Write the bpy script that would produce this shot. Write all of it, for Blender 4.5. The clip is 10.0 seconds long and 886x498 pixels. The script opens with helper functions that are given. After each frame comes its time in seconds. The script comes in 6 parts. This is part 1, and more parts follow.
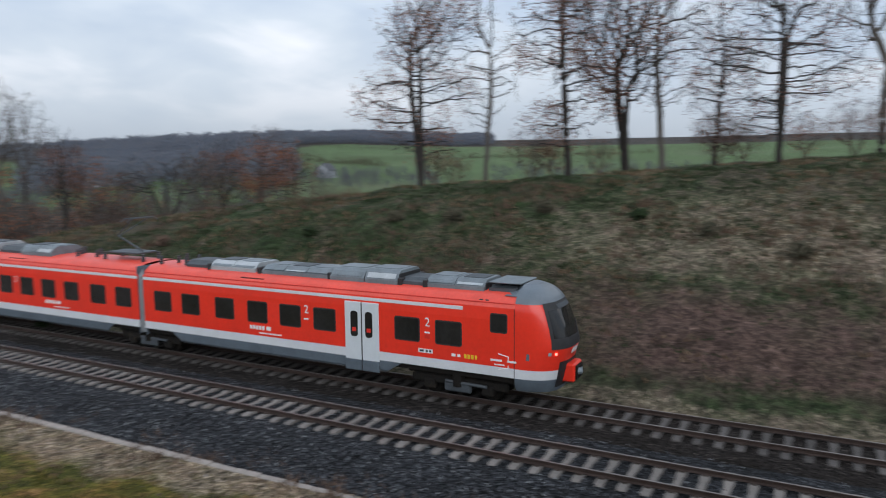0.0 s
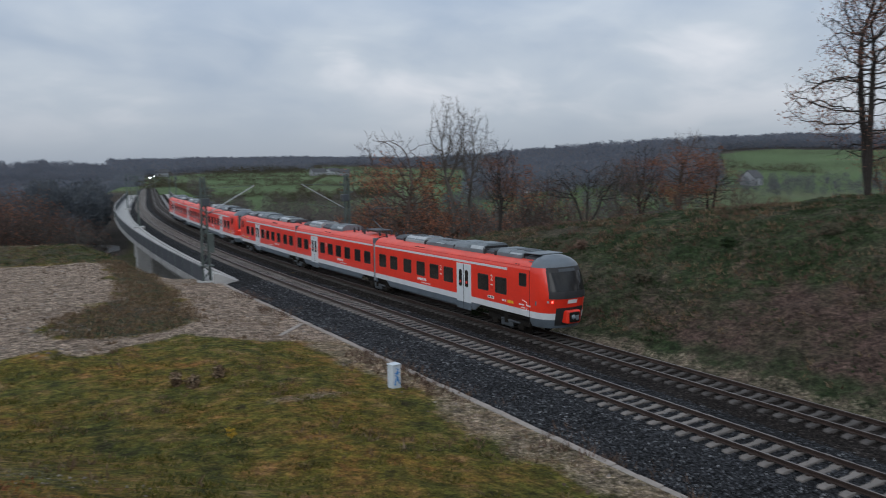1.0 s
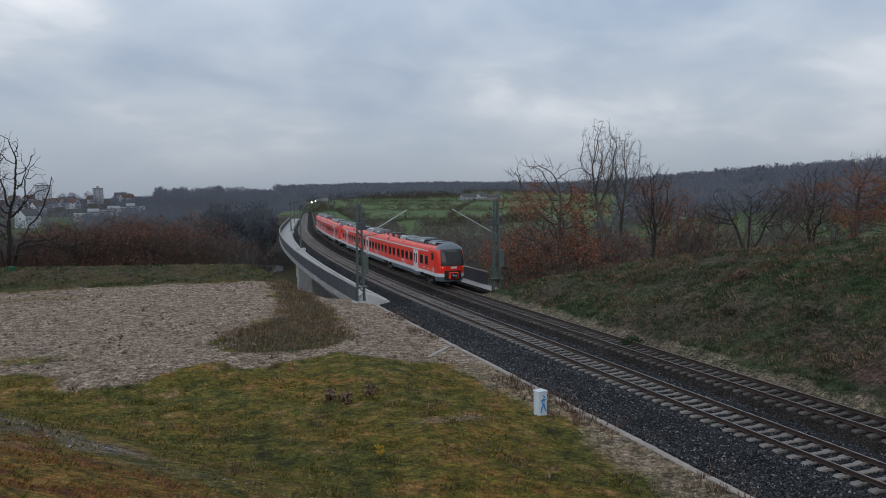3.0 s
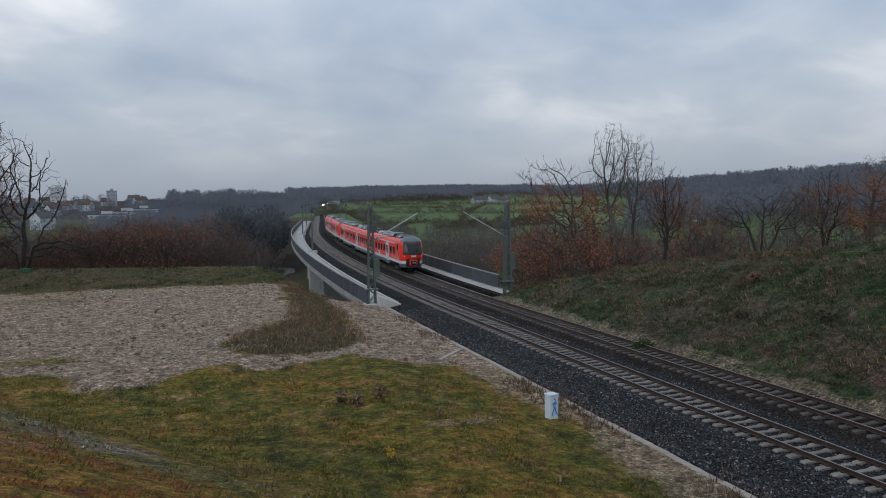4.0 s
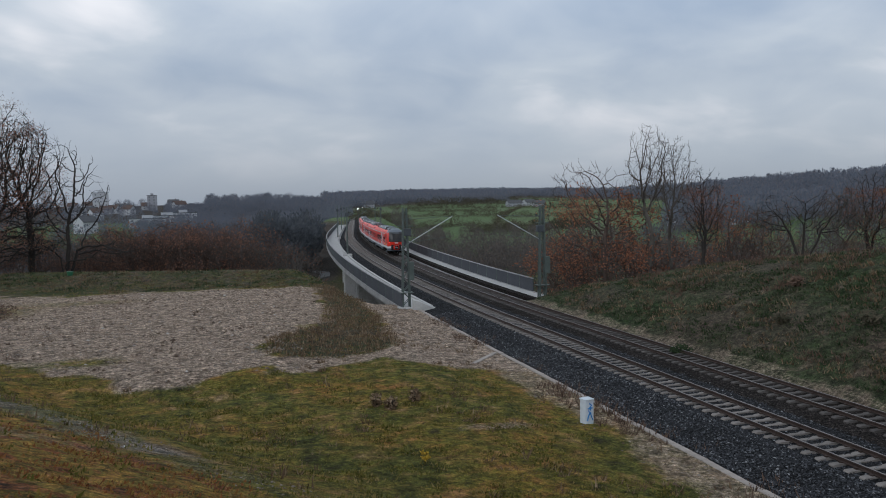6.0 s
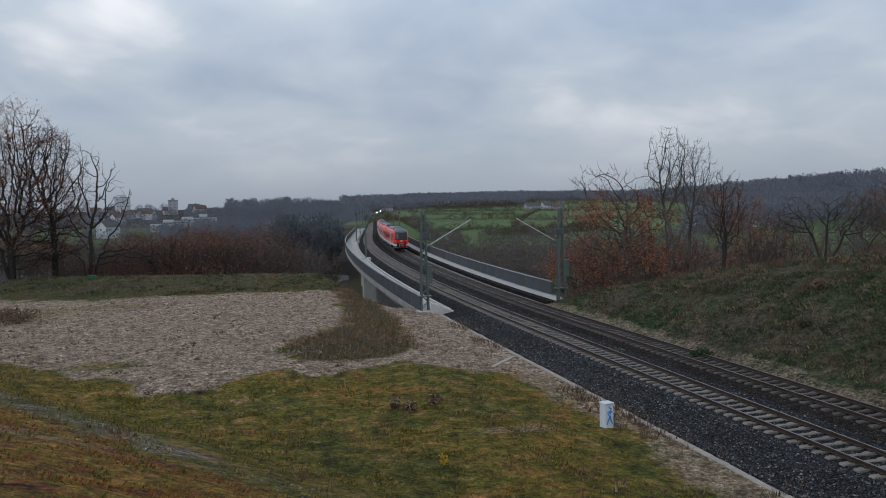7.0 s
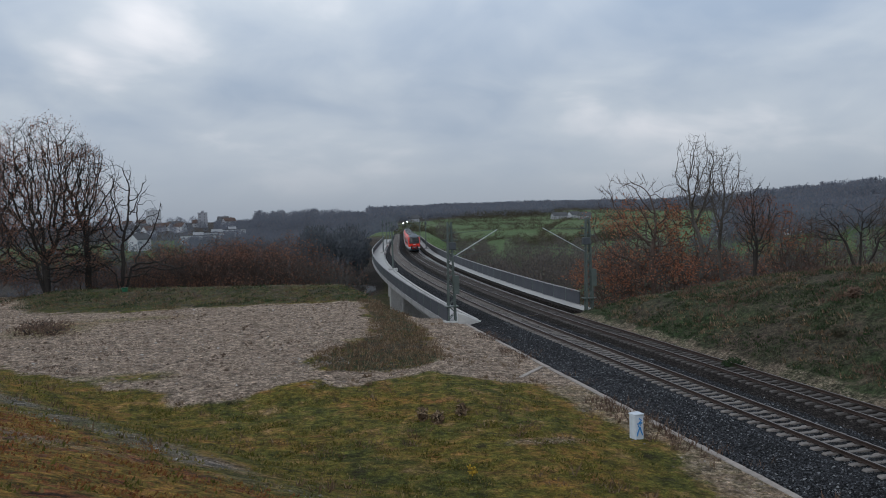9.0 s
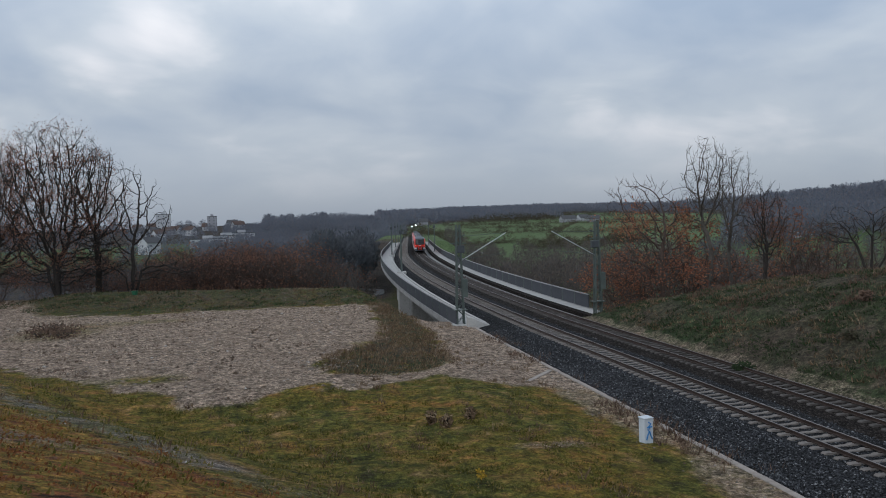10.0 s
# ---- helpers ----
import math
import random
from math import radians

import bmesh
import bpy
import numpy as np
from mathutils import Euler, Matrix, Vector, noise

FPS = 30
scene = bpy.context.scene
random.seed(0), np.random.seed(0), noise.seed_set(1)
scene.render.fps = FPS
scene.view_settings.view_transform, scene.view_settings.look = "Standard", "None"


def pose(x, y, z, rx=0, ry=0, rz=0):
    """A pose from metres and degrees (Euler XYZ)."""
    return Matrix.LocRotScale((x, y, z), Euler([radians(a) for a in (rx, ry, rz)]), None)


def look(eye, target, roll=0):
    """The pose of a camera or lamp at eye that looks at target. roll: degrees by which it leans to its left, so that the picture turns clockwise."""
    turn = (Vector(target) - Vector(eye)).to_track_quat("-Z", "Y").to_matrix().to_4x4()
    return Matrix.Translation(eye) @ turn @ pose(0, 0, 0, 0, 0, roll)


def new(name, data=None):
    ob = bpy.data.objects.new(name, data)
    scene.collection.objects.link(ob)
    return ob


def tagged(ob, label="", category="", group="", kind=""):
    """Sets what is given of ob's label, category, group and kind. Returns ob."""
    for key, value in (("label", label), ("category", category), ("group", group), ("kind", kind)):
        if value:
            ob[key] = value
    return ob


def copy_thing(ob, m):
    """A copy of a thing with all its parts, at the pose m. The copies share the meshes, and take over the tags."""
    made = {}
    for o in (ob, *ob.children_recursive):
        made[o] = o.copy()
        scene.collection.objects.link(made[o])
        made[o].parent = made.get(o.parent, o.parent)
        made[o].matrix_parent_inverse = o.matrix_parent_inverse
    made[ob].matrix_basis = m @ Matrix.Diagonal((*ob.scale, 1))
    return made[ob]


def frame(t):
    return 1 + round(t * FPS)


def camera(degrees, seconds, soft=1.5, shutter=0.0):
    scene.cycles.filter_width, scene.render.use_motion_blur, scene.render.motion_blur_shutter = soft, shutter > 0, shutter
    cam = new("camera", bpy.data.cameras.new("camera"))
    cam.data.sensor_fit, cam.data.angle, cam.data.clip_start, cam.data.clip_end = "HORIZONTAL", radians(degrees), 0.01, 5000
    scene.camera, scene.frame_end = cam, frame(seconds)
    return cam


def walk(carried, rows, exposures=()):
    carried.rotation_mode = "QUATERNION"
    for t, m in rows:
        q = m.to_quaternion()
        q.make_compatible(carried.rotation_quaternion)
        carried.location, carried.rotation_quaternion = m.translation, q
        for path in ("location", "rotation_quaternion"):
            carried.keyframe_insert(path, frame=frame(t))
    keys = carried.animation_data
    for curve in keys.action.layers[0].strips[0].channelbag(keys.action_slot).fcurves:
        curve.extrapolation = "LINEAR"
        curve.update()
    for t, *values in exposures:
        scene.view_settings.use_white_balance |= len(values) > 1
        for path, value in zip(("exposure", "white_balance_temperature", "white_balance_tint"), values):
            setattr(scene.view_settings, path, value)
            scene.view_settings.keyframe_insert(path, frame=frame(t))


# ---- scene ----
# The viewer stands on a mound beside the line and turns. y runs along the straight track, away from the viewer; z = 0 is the rail head.
EYE = (0.0, 0.0, 8.88)
cam = camera(61.54, 10.0, soft=1.0, shutter=0.3)
TURNS = [
    (0.0, -62.273, -6.85, 0.536), (0.5, -43.485, -6.492, 0.525), (1.0, -30.969, -5.92, 0.842), (1.5, -25.338, -5.094, 0.748),
    (2.0, -21.036, -4.445, 0.744), (2.5, -19.886, -4.056, 0.831), (4.0, -18.688, -3.624, 0.81), (4.5, -18.125, -3.539, 0.807),
    (5.0, -17.505, -3.491, 0.857), (5.5, -16.774, -3.411, 0.894), (7.0, -14.654, -3.028, 1.206), (7.5, -13.992, -2.781, 1.339),
    (8.0, -13.541, -2.56, 1.463), (8.5, -13.017, -2.387, 1.601), (9.0, -12.624, -2.178, 1.698), (9.5, -12.244, -2.021, 1.726),
    (10.0, -11.966, -1.911, 1.758),
]
walk(cam, [(t, pose(*EYE, 90 + pitch, roll, yaw)) for t, yaw, pitch, roll in TURNS],
     exposures=[(0.0, 0.42), (0.5, 0.20), (1.0, 0.02), (1.5, -0.02), (10.0, -0.05)])

# ---- light: an overcast late-autumn sky ----
world = bpy.data.worlds.new("overcast_sky")
scene.world = world
world.use_nodes = True
wt = world.node_tree
wt.nodes.clear()


def node(tree, kind, **values):
    n = tree.nodes.new(kind)
    for k, v in values.items():
        if k in n.inputs.keys():
            n.inputs[k].default_value = v
    return n


def link(tree, a, b):
    tree.links.new(a, b)


def ramp(tree, fac, stops):
    r = tree.nodes.new("ShaderNodeValToRGB")
    els = r.color_ramp.elements
    while len(els) < len(stops):
        els.new(0.5)
    for e, (p, c) in zip(els, stops):
        e.position, e.color = p, (*c, 1)
    link(tree, fac, r.inputs[0])
    return r.outputs[0]


def math_node(tree, op, a, b=0.0, c=0.0, clamp=False):
    n = tree.nodes.new("ShaderNodeMath")
    n.operation, n.use_clamp = op, clamp
    for i, v in enumerate((a, b, c)):
        if isinstance(v, (int, float)):
            n.inputs[i].default_value = v
        else:
            link(tree, v, n.inputs[i])
    return n.outputs[0]


def mix(tree, fac, a, b, mode="MIX"):
    n = tree.nodes.new("ShaderNodeMix")
    n.data_type, n.blend_type = "RGBA", mode
    for i, v in ((0, fac), (6, a), (7, b)):
        if isinstance(v, (int, float)):
            n.inputs[i].default_value = v
        elif isinstance(v, tuple):
            n.inputs[i].default_value = (*v, 1)
        else:
            link(tree, v, n.inputs[i])
    return n.outputs[2]


def noise_tex(tree, vec, scale, detail=4.0, rough=0.55, distortion=0.0):
    n = node(tree, "ShaderNodeTexNoise", Scale=scale, Detail=detail, Roughness=rough, Distortion=distortion)
    if vec is not None:
        link(tree, vec, n.inputs["Vector"])
    return n.outputs["Fac"]


SUN_ELEV, SUN_TURN = radians(30), radians(232)
co = wt.nodes.new("ShaderNodeTexCoord")
sep = wt.nodes.new("ShaderNodeSeparateXYZ")
link(wt, co.outputs["Generated"], sep.inputs[0])
zup = math_node(wt, "MAXIMUM", sep.outputs[2], 0.0)
den = math_node(wt, "ADD", zup, 0.34)
comb = wt.nodes.new("ShaderNodeCombineXYZ")
link(wt, math_node(wt, "DIVIDE", sep.outputs[0], den), comb.inputs[0])
link(wt, math_node(wt, "DIVIDE", sep.outputs[1], den), comb.inputs[1])
n1 = noise_tex(wt, comb.outputs[0], 1.15, 4.0, 0.48, 0.3)
n2 = noise_tex(wt, comb.outputs[0], 3.1, 5.0, 0.5, 0.5)
cl = math_node(wt, "ADD", math_node(wt, "MULTIPLY", n1, 0.72), math_node(wt, "MULTIPLY", n2, 0.28))
clouds = ramp(wt, cl, [(0.37, (0.36, 0.445, 0.575)), (0.45, (0.45, 0.525, 0.635)), (0.52, (0.55, 0.615, 0.70)), (0.61, (0.86, 0.87, 0.92))])
haze = ramp(wt, zup, [(0.0, (0.37, 0.43, 0.52)), (0.30, (0.78, 0.83, 0.90))])
cover = mix(wt, ramp(wt, zup, [(0.02, (0, 0, 0)), (0.16, (1, 1, 1))]), haze, clouds)
lift = ramp(wt, zup, [(0.03, (0.86, 0.86, 0.87)), (0.16, (0.97, 0.97, 0.97)), (0.32, (1.30, 1.30, 1.29)), (0.8, (1.1, 1.1, 1.1))])
cover = mix(wt, 1.0, cover, lift, "MULTIPLY")
skyt = wt.nodes.new("ShaderNodeTexSky")
skyt.sky_type, skyt.sun_disc, skyt.sun_elevation, skyt.sun_rotation = "NISHITA", False, SUN_ELEV, SUN_TURN
sky_dim = mix(wt, 1.0, skyt.outputs[0], (0.08, 0.08, 0.08), "MULTIPLY")
sky_all = mix(wt, 0.92, sky_dim, cover)
bg = node(wt, "ShaderNodeBackground", Strength=1.0)
link(wt, sky_all, bg.inputs["Color"])
wo = wt.nodes.new("ShaderNodeOutputWorld")
link(wt, bg.outputs[0], wo.inputs[0])

sun_data = bpy.data.lights.new("sun", "SUN")
sun_data.energy, sun_data.angle, sun_data.color = 0.85, radians(50), (0.97, 0.98, 1.0)
sun = new("sun", sun_data)
sun.matrix_world = look((0, 0, 60), (-60 * math.sin(SUN_TURN), -60 * math.cos(SUN_TURN), 60 - 60 * math.tan(SUN_ELEV)))

# ---- materials ----
def material(name, color, rough=0.7, metal=0.0, var=0.25, scale=3.0, bump=0.0, bump_scale=40.0, second=None, random_amount=0.0, spec=0.4, island=0.0, coat=0.0):
    """A surface with two scales of variation, grain relief and, if wanted, variation from piece to piece."""
    m = bpy.data.materials.new(name)
    m.use_nodes = True
    t = m.node_tree
    b = t.nodes["Principled BSDF"]
    b.inputs["Roughness"].default_value, b.inputs["Metallic"].default_value = rough, metal
    b.inputs["Specular IOR Level"].default_value = spec
    b.inputs["Coat Weight"].default_value = coat
    c = t.nodes.new("ShaderNodeTexCoord").outputs["Object"]
    big, fine = noise_tex(t, c, scale, 5.0), noise_tex(t, c, scale * 9, 4.0)
    f = math_node(t, "ADD", math_node(t, "MULTIPLY", big, 0.6), math_node(t, "MULTIPLY", fine, 0.4))
    dark = tuple(v * (1 - var) for v in color)
    light = tuple(min(1.0, v * (1 + var)) for v in color)
    col = ramp(t, f, [(0.32, second or dark), (0.5, color), (0.68, light)])
    if random_amount:
        r = t.nodes.new("ShaderNodeObjectInfo").outputs["Random"]
        col = mix(t, 1.0, col, ramp(t, r, [(0.0, (1 - random_amount,) * 3), (1.0, (1.0, 1.0, 1.0))]), "MULTIPLY")
    if island:
        r = t.nodes.new("ShaderNodeNewGeometry").outputs["Random Per Island"]
        col = mix(t, 1.0, col, ramp(t, r, [(0.0, (1 - island,) * 3), (0.5, (1 - island * 0.4,) * 3), (1.0, (1.0, 1.0, 1.0))]), "MULTIPLY")
    link(t, col, b.inputs["Base Color"])
    if bump:
        n = node(t, "ShaderNodeBump", Strength=bump, Distance=0.02)
        link(t, noise_tex(t, c, bump_scale, 5.0), n.inputs["Height"])
        link(t, n.outputs[0], b.inputs["Normal"])
    return m


def glow(name, color, strength):
    m = bpy.data.materials.new(name)
    m.use_nodes = True
    b = m.node_tree.nodes["Principled BSDF"]
    b.inputs["Base Color"].default_value = b.inputs["Emission Color"].default_value = (*color, 1)
    b.inputs["Emission Strength"].default_value = strength
    return m


def leaf_material(name, stops, rough=0.8, thin=0.0):
    m = bpy.data.materials.new(name)
    m.use_nodes = True
    t = m.node_tree
    b = t.nodes["Principled BSDF"]
    b.inputs["Roughness"].default_value = rough
    b.inputs["Specular IOR Level"].default_value = 0.15
    r = t.nodes.new("ShaderNodeNewGeometry").outputs["Random Per Island"]
    col = ramp(t, r, stops)
    link(t, col, b.inputs["Base Color"])
    if thin:
        tr, ms = t.nodes.new("ShaderNodeBsdfTranslucent"), node(t, "ShaderNodeMixShader", Fac=thin)
        link(t, col, tr.inputs["Color"])
        link(t, b.outputs[0], ms.inputs[1])
        link(t, tr.outputs[0], ms.inputs[2])
        link(t, ms.outputs[0], t.nodes["Material Output"].inputs["Surface"])
    return m


RED = material("red_paint", (0.76, 0.034, 0.016), 0.32, var=0.10, scale=0.7, spec=0.5, coat=0.25)
RED_ROOF = material("faded_red_paint", (0.72, 0.075, 0.05), 0.42, var=0.14, scale=0.8, spec=0.5)
WHITE_LINE = material("light_grey_paint", (0.60, 0.62, 0.64), 0.4, var=0.08, scale=1.2)
SKIRT = material("slate_grey_paint", (0.10, 0.125, 0.15), 0.5, var=0.2, scale=1.5)
DOOR = material("pale_grey_door_paint", (0.56, 0.60, 0.63), 0.4, var=0.06, scale=1.5)
CAP = material("graphite_paint", (0.12, 0.145, 0.17), 0.35, var=0.1, scale=1.0, coat=0.2)
GLASS = material("tinted_glass", (0.018, 0.018, 0.018), 0.07, var=0.4, scale=0.8, spec=0.35)
FRAME = material("black_rubber", (0.022, 0.022, 0.024), 0.6, var=0.2, scale=4)
ROOF_ALU = material("weathered_aluminium", (0.17, 0.20, 0.22), 0.5, metal=0.2, var=0.22, scale=1.6)
ROOF_LIGHT = material("pale_aluminium", (0.42, 0.45, 0.47), 0.4, metal=0.3, var=0.18, scale=1.6)
ROOF_DARK = material("sooty_grey_metal", (0.06, 0.07, 0.08), 0.6, var=0.3, scale=2)
UNDER = material("dusty_black_steel", (0.013, 0.012, 0.011), 0.85, var=0.4, scale=3, second=(0.034, 0.028, 0.022), spec=0.12)
BELLOWS = material("grey_rubber_bellows", (0.22, 0.235, 0.25), 0.8, var=0.2, scale=3)
TAIL = glow("red_tail_light", (1.0, 0.12, 0.09), 3.5)
SIGN_RED = material("red_sticker", (0.6, 0.03, 0.02), 0.5, var=0.05)
SKIRT_PRINT = material("dark_print", (0.05, 0.055, 0.06), 0.5, var=0.05)
PRINT = material("white_print", (0.72, 0.72, 0.72), 0.5, var=0.05)
YELLOW = material("yellow_print", (0.75, 0.5, 0.03), 0.5, var=0.05)
RAIL = material("rusty_rail_steel", (0.055, 0.038, 0.032), 0.55, metal=0.3, var=0.35, scale=2.5)
RAIL_TOP = material("worn_rail_head", (0.20, 0.18, 0.17), 0.4, metal=0.6, var=0.25, scale=2.0)
SLEEPER_L = material("pale_concrete_sleeper", (0.215, 0.197, 0.183), 0.9, var=0.22, scale=3.0, bump=0.3, random_amount=0.25, spec=0.12)
SLEEPER_R = material("dusty_concrete_sleeper", (0.105, 0.097, 0.092), 0.9, var=0.3, scale=3.0, bump=0.3, random_amount=0.35, spec=0.12)
CONCRETE = material("viaduct_concrete", (0.30, 0.30, 0.30), 0.85, var=0.2, scale=0.35, bump=0.2, second=(0.19, 0.19, 0.19))
CONCRETE_LIGHT = material("new_concrete", (0.42, 0.42, 0.41), 0.85, var=0.15, scale=0.8, bump=0.2)
PANEL = material("grey_noise_barrier", (0.058, 0.064, 0.076), 0.8, var=0.15, scale=0.8, random_amount=0.15)
GALV = material("galvanised_steel", (0.105, 0.13, 0.122), 0.55, metal=0.4, var=0.2, scale=2)
TROUGH = material("cable_trough_concrete", (0.33, 0.295, 0.265), 0.9, var=0.25, scale=2.0, bump=0.3, random_amount=0.15)
BARK = material("dark_wet_bark", (0.032, 0.027, 0.024), 0.9, var=0.45, scale=5, bump=0.5, bump_scale=25)
BARK_RED = material("reddish_thin_bark", (0.085, 0.060, 0.050), 0.9, var=0.35, scale=5)
BARK_GREY = material("grey_bark", (0.085, 0.075, 0.066), 0.9, var=0.4, scale=5, bump=0.5, bump_scale=25)
LEAF_BROWN = leaf_material("withered_oak_leaves", [(0.0, (0.15, 0.082, 0.058)), (0.5, (0.23, 0.115, 0.082)), (1.0, (0.32, 0.155, 0.105))], thin=0.45)
LEAF_ORANGE = leaf_material("orange_autumn_leaves", [(0.0, (0.19, 0.080, 0.050)), (0.5, (0.31, 0.130, 0.078)), (1.0, (0.42, 0.20, 0.115))], thin=0.45)
LEAF_RUST = leaf_material("rusty_hanging_leaves", [(0.0, (0.17, 0.095, 0.070)), (0.5, (0.26, 0.132, 0.092)), (1.0, (0.35, 0.18, 0.12))], thin=0.5)
LEAF_TWIG = leaf_material("bare_twig_haze", [(0.0, (0.098, 0.094, 0.092)), (0.5, (0.128, 0.116, 0.108)), (1.0, (0.165, 0.132, 0.112))], thin=0.3)
STONE_LOOSE = leaf_material("ballast_stone", [(0.0, (0.014, 0.015, 0.017)), (0.6, (0.052, 0.056, 0.064)), (0.88, (0.095, 0.101, 0.112)), (1.0, (0.24, 0.25, 0.26))])
CLOD = leaf_material("earth_clod", [(0.0, (0.075, 0.052, 0.038)), (0.6, (0.16, 0.118, 0.088)), (1.0, (0.26, 0.205, 0.16))])
STONE_PALE = leaf_material("pale_field_stone", [(0.0, (0.15, 0.125, 0.105)), (0.9, (0.30, 0.265, 0.235)), (1.0, (0.5, 0.48, 0.45))])
GRASS_BLADE = leaf_material("grass_blade", [(0.0, (0.050, 0.056, 0.014)), (0.35, (0.125, 0.122, 0.026)), (0.75, (0.21, 0.165, 0.05)), (1.0, (0.32, 0.24, 0.11))], thin=0.4)
BANK_BLADE = leaf_material("rough_bank_grass", [(0.0, (0.022, 0.040, 0.018)), (0.5, (0.042, 0.072, 0.030)), (0.85, (0.080, 0.078, 0.050)), (1.0, (0.15, 0.125, 0.095))], thin=0.3)
GRASS_DRY = leaf_material("dry_grass_blade", [(0.0, (0.085, 0.055, 0.034)), (0.6, (0.17, 0.115, 0.07)), (1.0, (0.28, 0.21, 0.14))])
MOSS_STALK = leaf_material("rusty_moss", [(0.0, (0.10, 0.045, 0.020)), (0.45, (0.27, 0.105, 0.040)), (0.75, (0.24, 0.165, 0.040)), (1.0, (0.36, 0.21, 0.09))], thin=0.3)
WEED = leaf_material("dark_weed", [(0.0, (0.075, 0.052, 0.040)), (1.0, (0.17, 0.11, 0.08))])
# Dark wood, its colour lifted and blued to carry distance haze.
CONIFER = leaf_material("hazed_dark_wood", [(0.0, (0.080, 0.094, 0.110)), (1.0, (0.125, 0.134, 0.144))], thin=0.4)
# Next two woods: distance haze mixed into the base colour as bluish grey.
WOOD_FAR = leaf_material("hazed_leafless_wood", [(0.0, (0.100, 0.112, 0.134)), (0.6, (0.125, 0.130, 0.145)), (1.0, (0.17, 0.142, 0.132))], thin=0.4)
RIDGE_FAR = leaf_material("hazed_ridge_wood", [(0.0, (0.145, 0.168, 0.210)), (0.7, (0.185, 0.200, 0.235)), (1.0, (0.215, 0.205, 0.215))], thin=0.45)
BROOM = leaf_material("dark_green_broom", [(0.0, (0.012, 0.024, 0.010)), (1.0, (0.035, 0.055, 0.022))])
HEDGE = leaf_material("field_hedge", [(0.0, (0.050, 0.056, 0.034)), (1.0, (0.115, 0.094, 0.066))])
WALL_WHITE = material("white_render_wall", (0.44, 0.46, 0.49), 0.8, var=0.08, scale=0.2)
WALL_GREY = material("grey_render_wall", (0.30, 0.31, 0.34), 0.8, var=0.1, scale=0.2)
ROOF_TILE = material("brown_roof_tiles", (0.085, 0.058, 0.05), 0.8, var=0.25, scale=0.6)
ROOF_GREY = material("grey_roof_tiles", (0.075, 0.078, 0.085), 0.8, var=0.25, scale=0.6)
PANE_FAR = material("dark_window_glass", (0.16, 0.175, 0.20), 0.15, var=0.2)
POST_PAINT = material("white_marker_paint", (0.56, 0.62, 0.68), 0.6, var=0.1, scale=4)
SPRAY = material("blue_spray_paint", (0.03, 0.22, 0.55), 0.6, var=0.15, scale=6)
YELLOW_PLANT = leaf_material("yellow_flower_heads", [(0.0, (0.28, 0.17, 0.02)), (1.0, (0.45, 0.30, 0.04))])
GREEN_PLASTIC = material("green_plastic", (0.025, 0.13, 0.07), 0.5, var=0.1)
ASPHALT = material("road_asphalt", (0.16, 0.165, 0.17), 0.9, var=0.15, scale=0.3)
LAMP_WHITE = glow("white_signal_lamp", (1.0, 1.0, 0.97), 14.0)


def ballast_material(name, light, dark):
    m = bpy.data.materials.new(name)
    m.use_nodes = True
    t = m.node_tree
    b = t.nodes["Principled BSDF"]
    b.inputs["Roughness"].default_value = 0.95
    b.inputs["Specular IOR Level"].default_value = 0.06
    c = t.nodes.new("ShaderNodeTexCoord").outputs["Object"]
    v = node(t, "ShaderNodeTexVoronoi", Scale=15.0, Randomness=1.0)
    link(t, c, v.inputs["Vector"])
    sep = t.nodes.new("ShaderNodeSeparateColor")
    link(t, v.outputs["Color"], sep.inputs[0])
    stone = ramp(t, sep.outputs[0], [(0.0, dark), (0.7, light), (0.93, tuple(x * 1.4 for x in light)), (1.0, tuple(x * 3.2 for x in light))])
    # Shade in the gaps between stones, multiplied into their colour.
    gap_shade = ramp(t, v.outputs["Distance"], [(0.25, (1, 1, 1)), (0.75, (0.35, 0.35, 0.35))])
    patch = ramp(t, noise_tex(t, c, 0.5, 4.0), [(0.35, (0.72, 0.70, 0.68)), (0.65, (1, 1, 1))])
    col = mix(t, 1.0, mix(t, 1.0, stone, gap_shade, "MULTIPLY"), patch, "MULTIPLY")
    link(t, col, b.inputs["Base Color"])
    n = node(t, "ShaderNodeBump", Strength=0.9, Distance=0.05)
    n.invert = True
    link(t, v.outputs["Distance"], n.inputs["Height"])
    link(t, n.outputs[0], b.inputs["Normal"])
    return m


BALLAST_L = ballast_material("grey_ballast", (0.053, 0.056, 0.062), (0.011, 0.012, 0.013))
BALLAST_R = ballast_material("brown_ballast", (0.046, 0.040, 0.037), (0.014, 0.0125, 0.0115))


